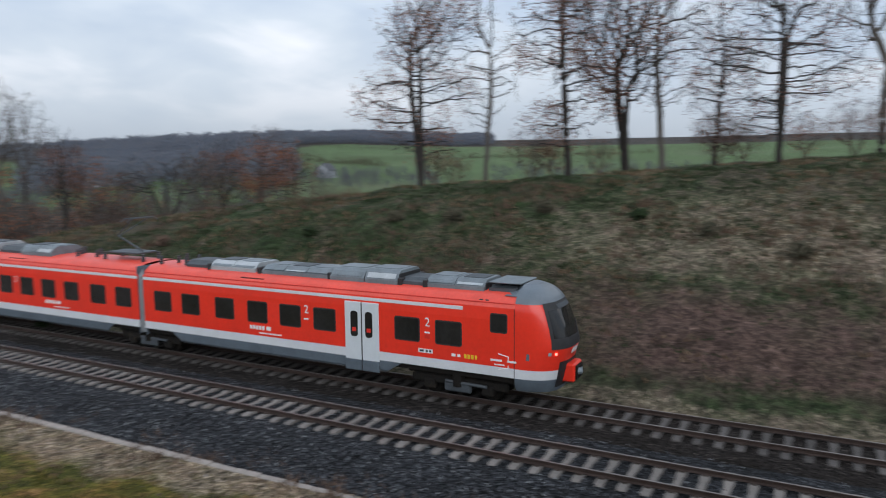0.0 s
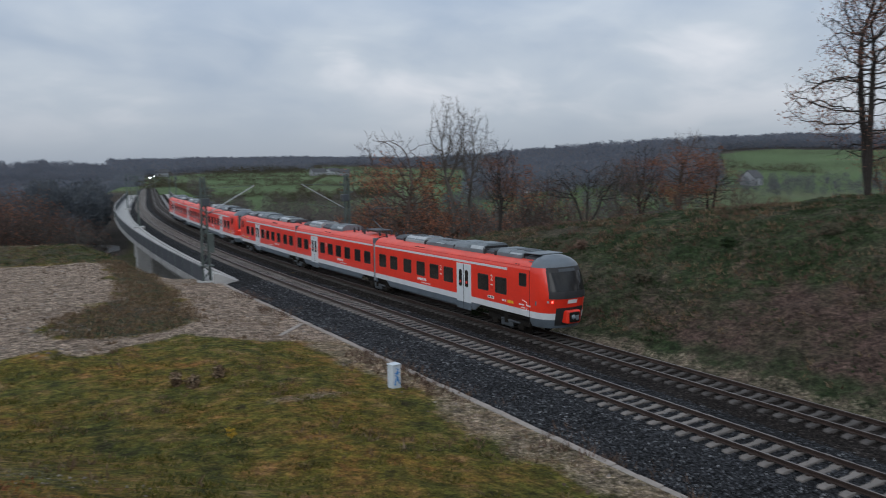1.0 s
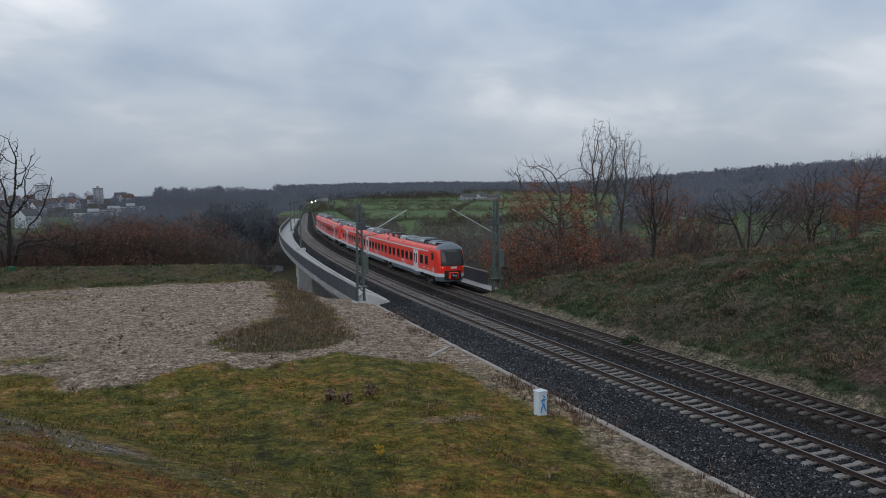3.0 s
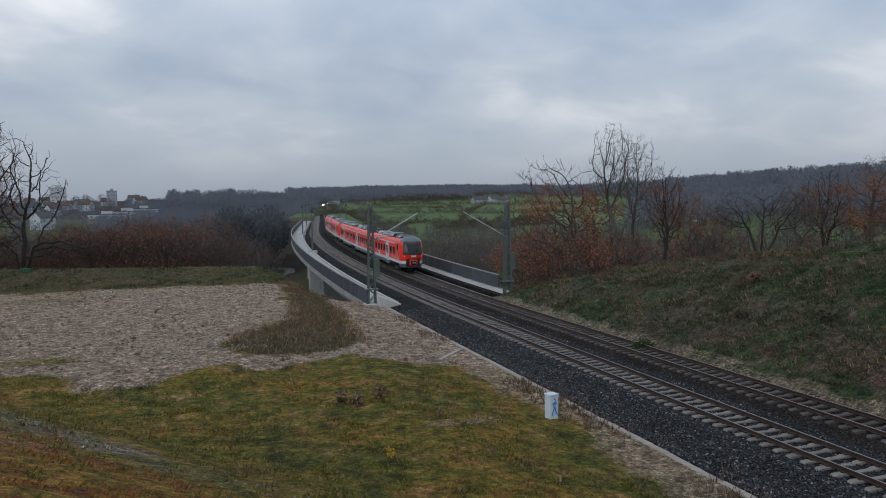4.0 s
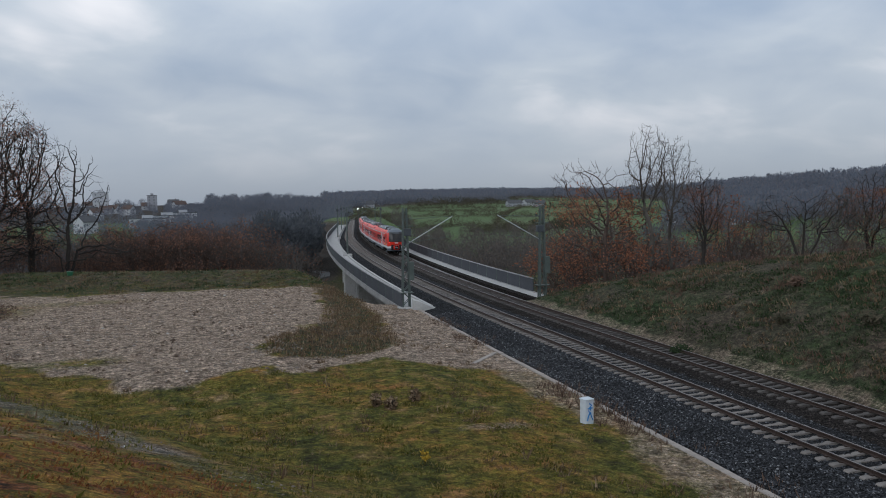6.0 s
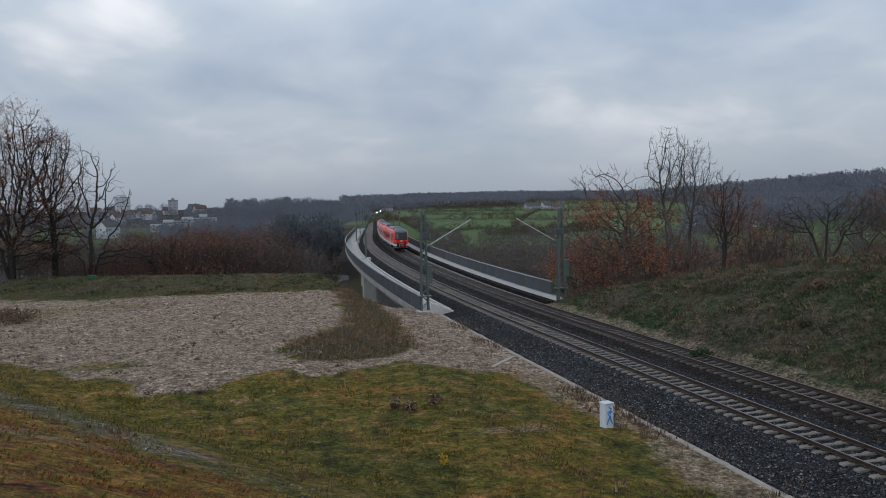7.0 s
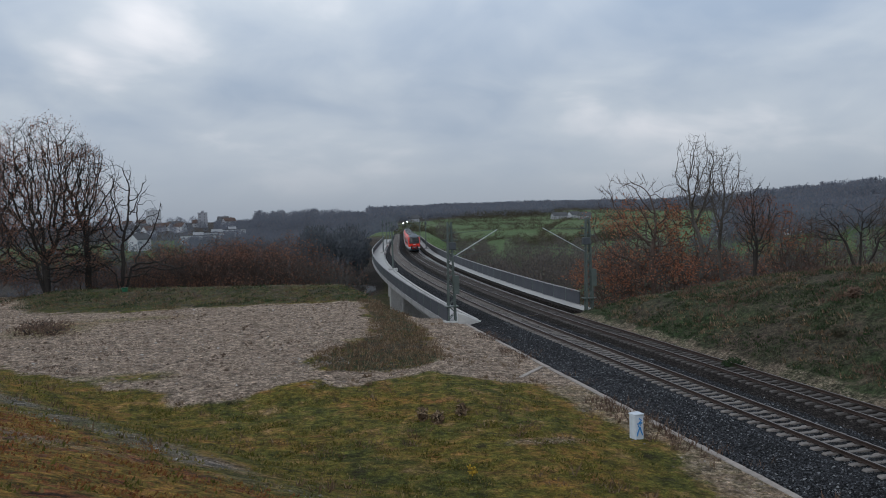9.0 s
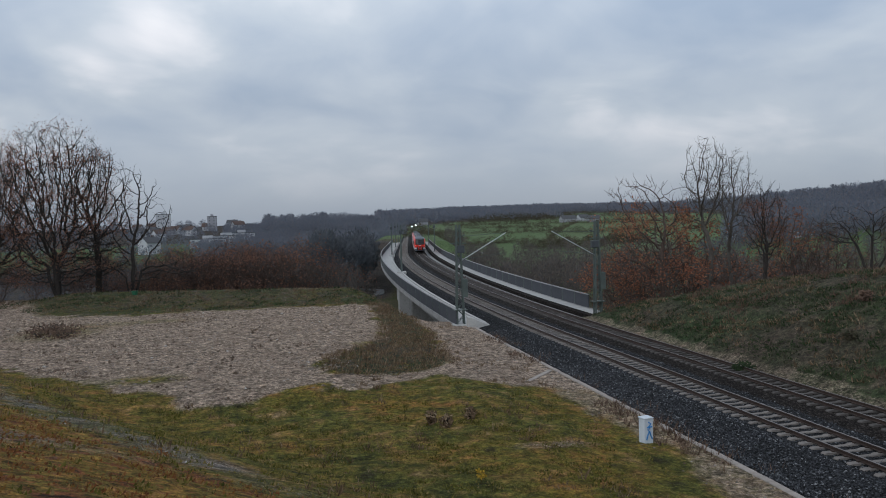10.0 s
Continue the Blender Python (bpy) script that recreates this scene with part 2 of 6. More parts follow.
def ground_material():
    """Grass, bare earth, moss and far fields, by the kind of cover that each stretch of ground has (attribute cover: bare, moss, field)."""
    m = bpy.data.materials.new("ground_cover")
    m.use_nodes = True
    t = m.node_tree
    b = t.nodes["Principled BSDF"]
    b.inputs["Roughness"].default_value = 0.95
    b.inputs["Specular IOR Level"].default_value = 0.15
    c = t.nodes.new("ShaderNodeTexCoord").outputs["Object"]
    a = t.nodes.new("ShaderNodeAttribute")
    a.attribute_name = "cover"
    sep = t.nodes.new("ShaderNodeSeparateColor")
    link(t, a.outputs["Color"], sep.inputs[0])
    a2 = t.nodes.new("ShaderNodeAttribute")
    a2.attribute_name = "cover_far"
    sep2 = t.nodes.new("ShaderNodeSeparateColor")
    link(t, a2.outputs["Color"], sep2.inputs[0])
    n_big, n_mid, n_fine, n_grit = noise_tex(t, c, 0.16, 4.0), noise_tex(t, c, 0.9, 5.0, 0.65), noise_tex(t, c, 6.0, 5.0, 0.7), noise_tex(t, c, 22.0, 4.0, 0.7)
    grass = ramp(t, n_mid, [(0.30, (0.030, 0.026, 0.012)), (0.41, (0.060, 0.066, 0.015)), (0.51, (0.105, 0.102, 0.021)), (0.60, (0.165, 0.120, 0.038)), (0.70, (0.27, 0.19, 0.095))])
    grass = mix(t, ramp(t, n_big, [(0.42, (0, 0, 0)), (0.62, (1, 1, 1))]), grass, ramp(t, n_mid, [(0.32, (0.050, 0.040, 0.013)), (0.44, (0.125, 0.108, 0.018)), (0.56, (0.20, 0.118, 0.028)), (0.68, (0.27, 0.125, 0.042))]))
    moss = ramp(t, n_mid, [(0.32, (0.045, 0.030, 0.018)), (0.41, (0.22, 0.082, 0.034)), (0.49, (0.13, 0.105, 0.024)), (0.57, (0.27, 0.155, 0.038)), (0.66, (0.20, 0.085, 0.045)), (0.74, (0.26, 0.21, 0.17))])
    bare = ramp(t, n_fine, [(0.3, (0.080, 0.060, 0.046)), (0.44, (0.220, 0.170, 0.133)), (0.56, (0.345, 0.275, 0.217)), (0.68, (0.50, 0.41, 0.33))])
    bare = mix(t, 1.0, bare, ramp(t, noise_tex(t, c, 2.2, 5.0, 0.7), [(0.36, (0.48, 0.46, 0.44)), (0.48, (0.95, 0.95, 0.95)), (0.64, (1.22, 1.20, 1.17))]), "MULTIPLY")
    bare = mix(t, ramp(t, n_mid, [(0.48, (0, 0, 0)), (0.72, (0.65, 0.65, 0.65))]), bare, (0.15, 0.105, 0.078))
    scrub = ramp(t, n_mid, [(0.28, (0.012, 0.020, 0.010)), (0.42, (0.026, 0.044, 0.017)), (0.53, (0.044, 0.056, 0.027)), (0.63, (0.072, 0.066, 0.044)), (0.74, (0.14, 0.115, 0.085))])
    scrub = mix(t, ramp(t, noise_tex(t, c, 0.11, 4.0, 0.6), [(0.44, (0, 0, 0)), (0.64, (0.6, 0.6, 0.6))]), scrub, ramp(t, n_fine, [(0.3, (0.046, 0.033, 0.029)), (0.7, (0.115, 0.082, 0.070))]))
    field = ramp(t, noise_tex(t, c, 0.006, 3.0), [(0.3, (0.068, 0.096, 0.044)), (0.5, (0.084, 0.128, 0.056)), (0.7, (0.105, 0.124, 0.070))])
    wood = ramp(t, noise_tex(t, c, 0.05, 4.0), [(0.3, (0.030, 0.028, 0.026)), (0.7, (0.065, 0.055, 0.048))])
    edge = lambda s, n, w=0.35: math_node(t, "MULTIPLY_ADD", math_node(t, "SUBTRACT", math_node(t, "ADD", s, math_node(t, "MULTIPLY", math_node(t, "SUBTRACT", n, 0.5), 1.1)), 0.5), 1 / w, 0.5, True)
    col = mix(t, edge(sep.outputs[1], n_mid), grass, moss)
    col = mix(t, edge(sep.outputs[2], n_mid), col, scrub)
    red_earth = ramp(t, n_fine, [(0.30, (0.042, 0.026, 0.023)), (0.5, (0.088, 0.054, 0.047)), (0.70, (0.155, 0.102, 0.086))])
    col = mix(t, edge(sep.outputs[0], math_node(t, "MULTIPLY_ADD", n_fine, 0.6, math_node(t, "MULTIPLY", n_mid, 0.4)), 0.55), col, bare)
    col = mix(t, math_node(t, "MULTIPLY", edge(a.outputs["Alpha"], n_mid, 0.7), 0.85), col, red_earth)
    gravel = ramp(t, n_grit, [(0.34, (0.060, 0.053, 0.048)), (0.5, (0.165, 0.148, 0.138)), (0.66, (0.33, 0.30, 0.285))])
    col = mix(t, math_node(t, "MULTIPLY", edge(sep2.outputs[2], n_fine, 0.8), 0.95), col, gravel)
    col = mix(t, edge(sep2.outputs[0], n_big), col, field)
    col = mix(t, edge(sep2.outputs[1], n_big), col, wood)
    grit = mix(t, 1.0, ramp(t, n_grit, [(0.36, (0.50, 0.50, 0.50)), (0.60, (1.3, 1.3, 1.3))]), ramp(t, noise_tex(t, c, 4.5, 6.0, 0.8), [(0.36, (0.45, 0.45, 0.45)), (0.50, (1.1, 1.1, 1.1)), (0.62, (1.75, 1.75, 1.75))]), "MULTIPLY")
    col = mix(t, 1.0, col, grit, "MULTIPLY")
    tufty = ramp(t, noise_tex(t, c, 1.7, 7.0, 0.78), [(0.36, (0.42, 0.42, 0.40)), (0.49, (0.98, 0.98, 0.98)), (0.62, (1.45, 1.42, 1.38))])
    col = mix(t, 1.0, col, tufty, "MULTIPLY")
    link(t, col, b.inputs["Base Color"])
    n = node(t, "ShaderNodeBump", Strength=1.0, Distance=0.22)
    link(t, noise_tex(t, c, 4.0, 6.0, 0.75), n.inputs["Height"])
    link(t, n.outputs[0], b.inputs["Normal"])
    return m


GROUND = ground_material()

# ---- building tools ----
class Geo:
    """Collects the faces of one mesh."""

    def __init__(self):
        self.v, self.f = [], []

    def quad(self, *pts):
        i = len(self.v)
        self.v.extend(tuple(p) for p in pts)
        self.f.append(tuple(range(i, i + len(pts))))
        return self

    def box(self, x0, x1, y0, y1, z0, z1, c=0.0, m=None):
        """A box; c: the width of its chamfered edges."""
        c = min(c, (x1 - x0) * 0.45, (y1 - y0) * 0.45, (z1 - z0) * 0.45)
        if c <= 0:
            p = [(x, y, z) for z in (z0, z1) for y in (y0, y1) for x in (x0, x1)]
            fs = [(0, 2, 3, 1), (4, 5, 7, 6), (0, 1, 5, 4), (2, 6, 7, 3), (0, 4, 6, 2), (1, 3, 7, 5)]
        else:
            p, idx = [], {}
            for sx in (0, 1):
                for sy in (0, 1):
                    for sz in (0, 1):
                        cx, cy, cz = (x0, x1)[sx], (y0, y1)[sy], (z0, z1)[sz]
                        ix, iy, iz = cx + (c, -c)[sx], cy + (c, -c)[sy], cz + (c, -c)[sz]
                        for a, q in ((0, (cx, iy, iz)), (1, (ix, cy, iz)), (2, (ix, iy, cz))):
                            idx[sx, sy, sz, a] = len(p)
                            p.append(q)
            g = lambda *k: idx[k]
            fs = []
            for s in (0, 1):
                fs.append([g(s, 0, 0, 0), g(s, 1, 0, 0), g(s, 1, 1, 0), g(s, 0, 1, 0)][::1 if s else -1])
                fs.append([g(0, s, 0, 1), g(1, s, 0, 1), g(1, s, 1, 1), g(0, s, 1, 1)][::-1 if s else 1])
                fs.append([g(0, 0, s, 2), g(1, 0, s, 2), g(1, 1, s, 2), g(0, 1, s, 2)][::1 if s else -1])
            for a in (0, 1):
                for b in (0, 1):
                    fs.append([g(a, b, 0, 0), g(a, b, 1, 0), g(a, b, 1, 1), g(a, b, 0, 1)])
                    fs.append([g(a, 0, b, 0), g(a, 1, b, 0), g(a, 1, b, 2), g(a, 0, b, 2)])
                    fs.append([g(0, a, b, 1), g(1, a, b, 1), g(1, a, b, 2), g(0, a, b, 2)])
            for k in idx:
                if k[3] == 0:
                    fs.append([g(*k[:3], 0), g(*k[:3], 1), g(*k[:3], 2)])
        i = len(self.v)
        self.v.extend([tuple(m @ Vector(q)) for q in p] if m else p)
        self.f.extend(tuple(i + j for j in f) for f in fs)
        return self

    def tube(self, pts, radii, n=6, caps=True):
        """A tapered round bar through the points."""
        i = len(self.v)
        for k, (p, r) in enumerate(zip(pts, radii)):
            p = Vector(p)
            d = Vector(pts[min(k + 1, len(pts) - 1)]) - Vector(pts[max(k - 1, 0)])
            d = d.normalized() if d.length > 1e-9 else Vector((0, 0, 1))
            a = d.orthogonal().normalized() if abs(d.z) > 0.99 else d.cross(Vector((0, 0, 1))).normalized()
            b = d.cross(a)
            for j in range(n):
                w = 2 * math.pi * j / n
                self.v.append(tuple(p + r * (math.cos(w) * a + math.sin(w) * b)))
        for k in range(len(pts) - 1):
            for j in range(n):
                q = i + k * n
                self.f.append((q + j, q + (j + 1) % n, q + n + (j + 1) % n, q + n + j))
        if caps:
            self.f.append(tuple(i + j for j in range(n - 1, -1, -1)))
            self.f.append(tuple(i + (len(pts) - 1) * n + j for j in range(n)))
        return self

    def loft(self, rings, closed=True, caps=True):
        i, n = len(self.v), len(rings[0])
        for r in rings:
            self.v.extend(tuple(p) for p in r)
        for k in range(len(rings) - 1):
            for j in range(n if closed else n - 1):
                q = i + k * n
                self.f.append((q + j, q + (j + 1) % n, q + n + (j + 1) % n, q + n + j))
        if caps and closed:
            self.f.append(tuple(i + j for j in range(n - 1, -1, -1)))
            self.f.append(tuple(i + (len(rings) - 1) * n + j for j in range(n)))
        return self

    def mesh(self, name, mat, smooth=False):
        me = bpy.data.meshes.new(name)
        me.from_pydata(self.v, [], self.f)
        me.materials.append(mat)
        if smooth:
            me.shade_smooth()
        me.update()
        return me


def fixed_normals(me):
    bm = bmesh.new()
    bm.from_mesh(me)
    bmesh.ops.recalc_face_normals(bm, faces=bm.faces)
    bm.to_mesh(me)
    bm.free()
    return me


def part(name, geo, mat, parent=None, label="", smooth=False, angle=None, fix=True):
    me = geo if isinstance(geo, bpy.types.Mesh) else geo.mesh(name, mat, smooth)
    if fix and not isinstance(geo, bpy.types.Mesh) and len(me.polygons) < 20000:
        fixed_normals(me)
    if angle:
        me.set_sharp_from_angle(angle=radians(angle))
    ob = new(name, me)
    if parent:
        ob.parent = parent
    return tagged(ob, label)


def thing(name, label, category, m=None, group="", kind=""):
    ob = new(name)
    ob.empty_display_size = 0.2
    if m is not None:
        ob.matrix_basis = m
    return tagged(ob, label, category, group, kind)


# ---- the line: straight, then a transition into a right-hand curve over the viaduct ----
LEFT_TRACK, RIGHT_TRACK, GAUGE = 20.81, 25.23, 1.5
CURVE_START, TRANSITION, RADIUS = 40.0, 60.0, 855.0
PATH_S = np.arange(-120.0, 620.0, 0.5)
_k = np.clip((PATH_S - CURVE_START) / TRANSITION, 0, 1) * np.clip((240 - PATH_S) / 60, 0, 1) / RADIUS
PATH_A = np.cumsum(_k) * 0.5
PATH_X = np.cumsum(np.sin(PATH_A)) * 0.5
PATH_Y = PATH_S[0] + np.cumsum(np.cos(PATH_A)) * 0.5
_g = np.interp(PATH_S, [-120, 55, 90, 150, 190, 620], [0, 0, 0.013, 0.013, 0.003, 0.003])
PATH_Z = np.cumsum(_g) * 0.5


def on_line(s, off, z=0.0):
    """The point s metres along the line, off metres to its right (of the straight stretch's x = 0), z over the rail head."""
    a = float(np.interp(s, PATH_S, PATH_A))
    return Vector((float(np.interp(s, PATH_S, PATH_X)) + off * math.cos(a), float(np.interp(s, PATH_S, PATH_Y)) - off * math.sin(a), float(np.interp(s, PATH_S, PATH_Z)) + z))


def turn_at(s):
    return -math.degrees(float(np.interp(s, PATH_S, PATH_A)))


def sweep(profile, s0, s1, step, closed=True, geo=None):
    """A profile of (off, z) drawn along the line."""
    g = geo or Geo()
    n = max(2, int(round((s1 - s0) / step)) + 1)
    return g.loft([[on_line(s, o, z) for o, z in profile] for s in np.linspace(s0, s1, n)], closed)


# ---- the ground ----
def smooth(e0, e1, v):
    t = np.clip((v - e0) / (e1 - e0), 0, 1)
    return t * t * (3 - 2 * t)


def waves(x, y, size, seed):
    """Cheap smooth unevenness."""
    r = np.random.RandomState(seed)
    z = np.zeros_like(x)
    for _ in range(7):
        a, p, k = r.uniform(0, 6.28), r.uniform(0, 6.28), 6.28 / (size * r.uniform(0.6, 1.6))
        z += np.sin((x * math.cos(a) + y * math.sin(a)) * k + p)
    return z / 7


AZ = [-180, -60, -25, -10, -4, 2, 6, 10, 14, 25, 29, 33, 37, 43, 48, 55, 63, 75, 90, 180]
EL = [0.6, 0.5, 0.35, 0.30, 0.45, 0.62, 0.70, 0.85, 1.0, 0.95, 0.75, 0.85, 0.95, 1.25, 1.5, 1.75, 1.45, 1.45, 1.6, 0.6]
DR = [900, 900, 950, 1000, 1000, 1100, 1300, 1900, 2400, 2400, 1900, 1300, 1100, 1000, 1050, 1500, 1500, 1500, 1500, 900]
CREST_Y = [-120, -60, -2, 16, 29, 42, 57, 66, 78, 100, 140]
CREST_Z = [9.6, 9.6, 8.9, 7.6, 6.6, 5.2, 3.0, 0.7, -4.0, -10.0, -12.0]


def height(x, y):
    """The height of the ground (arrays)."""
    x, y = np.asarray(x, float), np.asarray(y, float)
    dev = np.interp(y, PATH_Y, PATH_X)
    u, zt = x - dev, np.interp(y, PATH_Y, PATH_Z)
    # the level by the line, and the building plot beside it
    z = np.where(u < 16.5, -0.55 + 0.75 * smooth(15.5, 8.0, u), -0.75)
    plot = smooth(5.5, 1.5, x - 0.175 * (y - 42)) * smooth(34, 40, y)
    z = z + 0.45 * plot
    across = y - (86.5 - 0.36 * (x - 8))
    z = z + 1.2 * np.exp(-(across / np.where(across < 0, 4.6 + 0.10 * np.maximum(8 - x, 0), 2.6)) ** 2) * smooth(10.5, 6.5, x) * smooth(-34, -24, x)
    # the mound under the viewer
    q = -0.784 * (x - 1.0) - 0.62 * (y - 25.5)
    rise = 0.43 * np.where(q > 0, q + 0.6 * np.exp(-np.abs(q) / 2.5), 0.6 * np.exp(-np.abs(q) / 2.5))
    rise = 7.6 * (1 - np.exp(-rise / 7.6 - (rise / 7.6) ** 3))
    z = z + rise + 0.10 * waves(x, y, 5, 3) * smooth(-6, 4, q) * (1 - smooth(12, 15, q))
    # the cutting's bank across the line
    crest = np.interp(y, CREST_Y, CREST_Z)
    face = 0.45 * (u - 27.3) - 0.35
    bank = np.where(face < crest, face, crest)
    bank = bank - 0.5 * np.exp(-((face - crest) / 0.8) ** 2)
    fall = smooth(62, 120, u) * (crest + 9)
    bank = bank - fall + 0.16 * waves(x, y, 6, 5) * smooth(29, 32, u) + 0.30 * waves(x, y, 17, 6) * smooth(30, 36, u)
    z = np.where(u > 27.0, np.maximum(bank, np.where(y < 64, -0.75, -30)), z)
    # the valley under the viaduct
    edge = 91.5 - 0.36 * (x - 8) + (70 - (91.5 - 0.36 * (x - 8))) * smooth(8.0, 13.0, u)
    edge = np.where(u > 27, 70, edge)
    down = np.maximum(y - edge, 0)
    floor = -12.0 + 1.2 * waves(x, y, 60, 8)
    slope = z - 0.42 * down - 0.3 * np.sqrt(down)
    z = np.where(y > edge, np.maximum(slope, np.minimum(floor, z)), z)
    # the far country
    d = np.hypot(x, y)
    az = np.degrees(np.arctan2(x, y))
    el, dr = np.interp(az, AZ, EL), np.interp(az, AZ, DR)
    top = 8.9 + dr * np.tan(np.radians(el))
    f = np.clip((d - 260) / (dr - 260), 0, 1.25)
    far = floor + (top - floor) * np.where(f < 1, f ** 1.25, 1 - (f - 1) * 0.8) + 2.0 * waves(x, y, 320, 9) * smooth(0.1, 0.4, f)
    k = smooth(150, 240, d)
    k = np.where((az > -60) & (az < 100), k, smooth(220, 400, d))
    z = z * (1 - k) + far * k
    # the line's own cutting and embankment beyond the viaduct
    on = smooth(328, 350, y) * smooth(34, 16, np.abs(u - 23)) * smooth(620, 560, y)
    z = z * (1 - on) + (zt - 0.9) * on
    return z


def ground_z(x, y):
    return float(height(np.array([x]), np.array([y]))[0])


def axis(lo, hi, fine0, fine1, step, grow):
    a, v, d = [], fine0, step
    while v > lo:
        d *= grow
        v -= d
        a.append(v)
    a = a[::-1] + list(np.arange(fine0, fine1, step))
    v, d = a[-1], step
    while v < hi:
        d *= grow
        v += d
        a.append(v)
    return np.array(a)


LOT = [(8.2, 78.2), (8.0, 66), (7.0, 59), (5.6, 53.5), (2.6, 48.5), (1.4, 45), (2.4, 41.6), (3.8, 39.4), (-2.0, 37.4), (-4.6, 36.9), (-7, 39.4), (-12.6, 45.0), (-17.6, 50.2), (-34, 62), (-40, 90), (-31, 93), (-26, 84), (-17, 79.4), (-6, 79.9)]
APRON = [(11.9, 72), (11.4, 60), (10.4, 47), (8.4, 43.4), (2.0, 41.9), (2.6, 40.4), (8, 41.2), (13.2, 39.6), (16.5, 38), (19, 38), (19, 72)]
WEDGE = [(8.2, 79), (8.0, 66), (7.0, 59), (5.6, 53.5), (2.6, 48.5), (1.6, 45), (2.6, 42.4), (8.2, 43.4), (10.4, 47), (11.4, 60), (11.9, 72), (11, 82)]


def inside(poly, X, Y):
    """How many metres a point lies inside an outline (minus: outside)."""
    best, odd = np.full(X.shape, 1e9), np.zeros(X.shape, bool)
    for (ax, ay), (bx, by) in zip(poly, poly[1:] + poly[:1]):
        ex, ey = bx - ax, by - ay
        k = np.clip(((X - ax) * ex + (Y - ay) * ey) / (ex * ex + ey * ey), 0, 1)
        best = np.minimum(best, np.hypot(X - ax - k * ex, Y - ay - k * ey))
        if ey:
            odd ^= ((ay > Y) != (by > Y)) & (X < ex * (Y - ay) / ey + ax)
    return np.where(odd, best, -best)


def build_ground():
    xs, ys = axis(-3600, 3600, -22, 56, 0.42, 1.045), axis(-3000, 4200, -4, 96, 0.5, 1.04)
    X, Y = np.meshgrid(xs, ys)
    Z = height(X, Y)
    near = smooth(140, 60, np.hypot(X, Y))
    dev = np.interp(Y, PATH_Y, PATH_X)
    u = X - dev
    rough = 1 + 1.6 * smooth(28, 30, u)
    Z = Z + near * rough * (0.06 * waves(X, Y, 1.5, 11) + 0.07 * waves(X, Y, 3.1, 12) + 0.04 * waves(X, Y, 1.0, 13)) * (1 - smooth(14.5, 16, u) * smooth(28.5, 27.5, u))
    nx, ny = len(xs), len(ys)
    me = bpy.data.meshes.new("ground")
    idx = np.arange(nx * ny).reshape(ny, nx)
    quads = np.stack([idx[:-1, :-1], idx[:-1, 1:], idx[1:, 1:], idx[1:, :-1]], -1).reshape(-1, 4)
    me.from_pydata(np.stack([X.ravel(), Y.ravel(), Z.ravel()], 1).tolist(), [], quads.tolist())
    # what covers it
    rag = 1.5 * waves(X, Y, 5, 52) + 1.3 * waves(X, Y, 2.2, 53)
    lot = smooth(-0.9, 0.7, inside(LOT, X, Y) + rag)
    lot = lot * (1 - 0.85 * np.exp(-((X + 8.2) / 2.6) ** 2 - ((Y - 43.8) / 1.5) ** 2)) * (1 - 0.6 * np.exp(-((X + 19) / 4.5) ** 2 - ((Y - 68) / 6.0) ** 2)) * (1 - 0.5 * np.exp(-((X + 12) / 6) ** 2 - ((Y - 73) / 2.5) ** 2))
    apron = smooth(-0.7, 0.5, inside(APRON, X, Y) + rag * 0.6)
    strip = smooth(13.7, 15.1, u + 0.5 * rag + 0.7 * smooth(36, 40, Y) - 0.4 * np.sin(Y * 0.5)) * (Y < 72) * (u < 24)
    path = np.exp(-((X + 29 + 0.40 * (Y - 88)) / 2.6) ** 2) * smooth(72, 80, Y) * smooth(118, 106, Y)
    ridgeway = 0.9 * np.exp(-((Y - (87.2 - 0.36 * (X - 8))) / 0.7) ** 2) * smooth(10, 8, X) * smooth(-14, -4, X)
    verge = smooth(28.3, 27.8, u + 0.3 * rag) * (u > 26.5)
    q = -0.784 * (X - 1.0) - 0.62 * (Y - 25.5)
    straw = 0.75 * np.exp(-((X - 10.2) / 2.2) ** 2 - ((Y - 27.6 - 0.2 * (X - 10)) / 0.5) ** 2)
    grey = np.exp(-((q - 4.4 - 0.5 * rag) / 1.2) ** 2) * smooth(3, -3, X) * np.clip(0.55 + 0.9 * waves(X, Y, 4.5, 55), 0.1, 0.9) + 0.6 * np.exp(-((X + 7.5) / 3.5) ** 2 - ((Y - 20.0) / 1.6) ** 2)
    earth = smooth(28.2, 29.4, u) * smooth(37.5, 32.5, u + 1.5 * rag) * smooth(34, 22, Y + 2 * rag) * (0.75 + 0.5 * waves(X, Y, 8, 54)) 
    dry = 0.24 * smooth(29, 31, u) * smooth(36, 10, Y) * smooth(46, 38, u) + 0.27 * smooth(34, 38, u) * smooth(24, 2, Y)
    bare = np.clip(np.maximum.reduce([lot, strip * 0.62, apron * 0.9, path, ridgeway, verge * 0.42, straw, dry]), 0, 1) * smooth(140, 110, Y)
    moss = np.clip(smooth(4.6, 7.0, q) * 0.95 + 0.28 * smooth(0.2, 0.8, waves(X, Y, 14, 21)), 0, 1)
    wedge = smooth(-0.8, 0.6, inside(WEDGE, X, Y) + rag * 0.5)
    scrub = np.clip(smooth(26.2, 26.6, u) * 0.80 + 0.62 * smooth(78.0, 80.5, Y + 0.05 * X) * (Y > 70) + 0.85 * wedge, 0, 1)
    d, az = np.hypot(X, Y), np.degrees(np.arctan2(X, Y))
    el, dr = np.interp(az, AZ, EL), np.interp(az, AZ, DR)
    f = (d - 260) / (dr - 260)
    field = smooth(170, 230, d) * np.maximum(smooth(7.5, 10, az), smooth(400, 480, d))
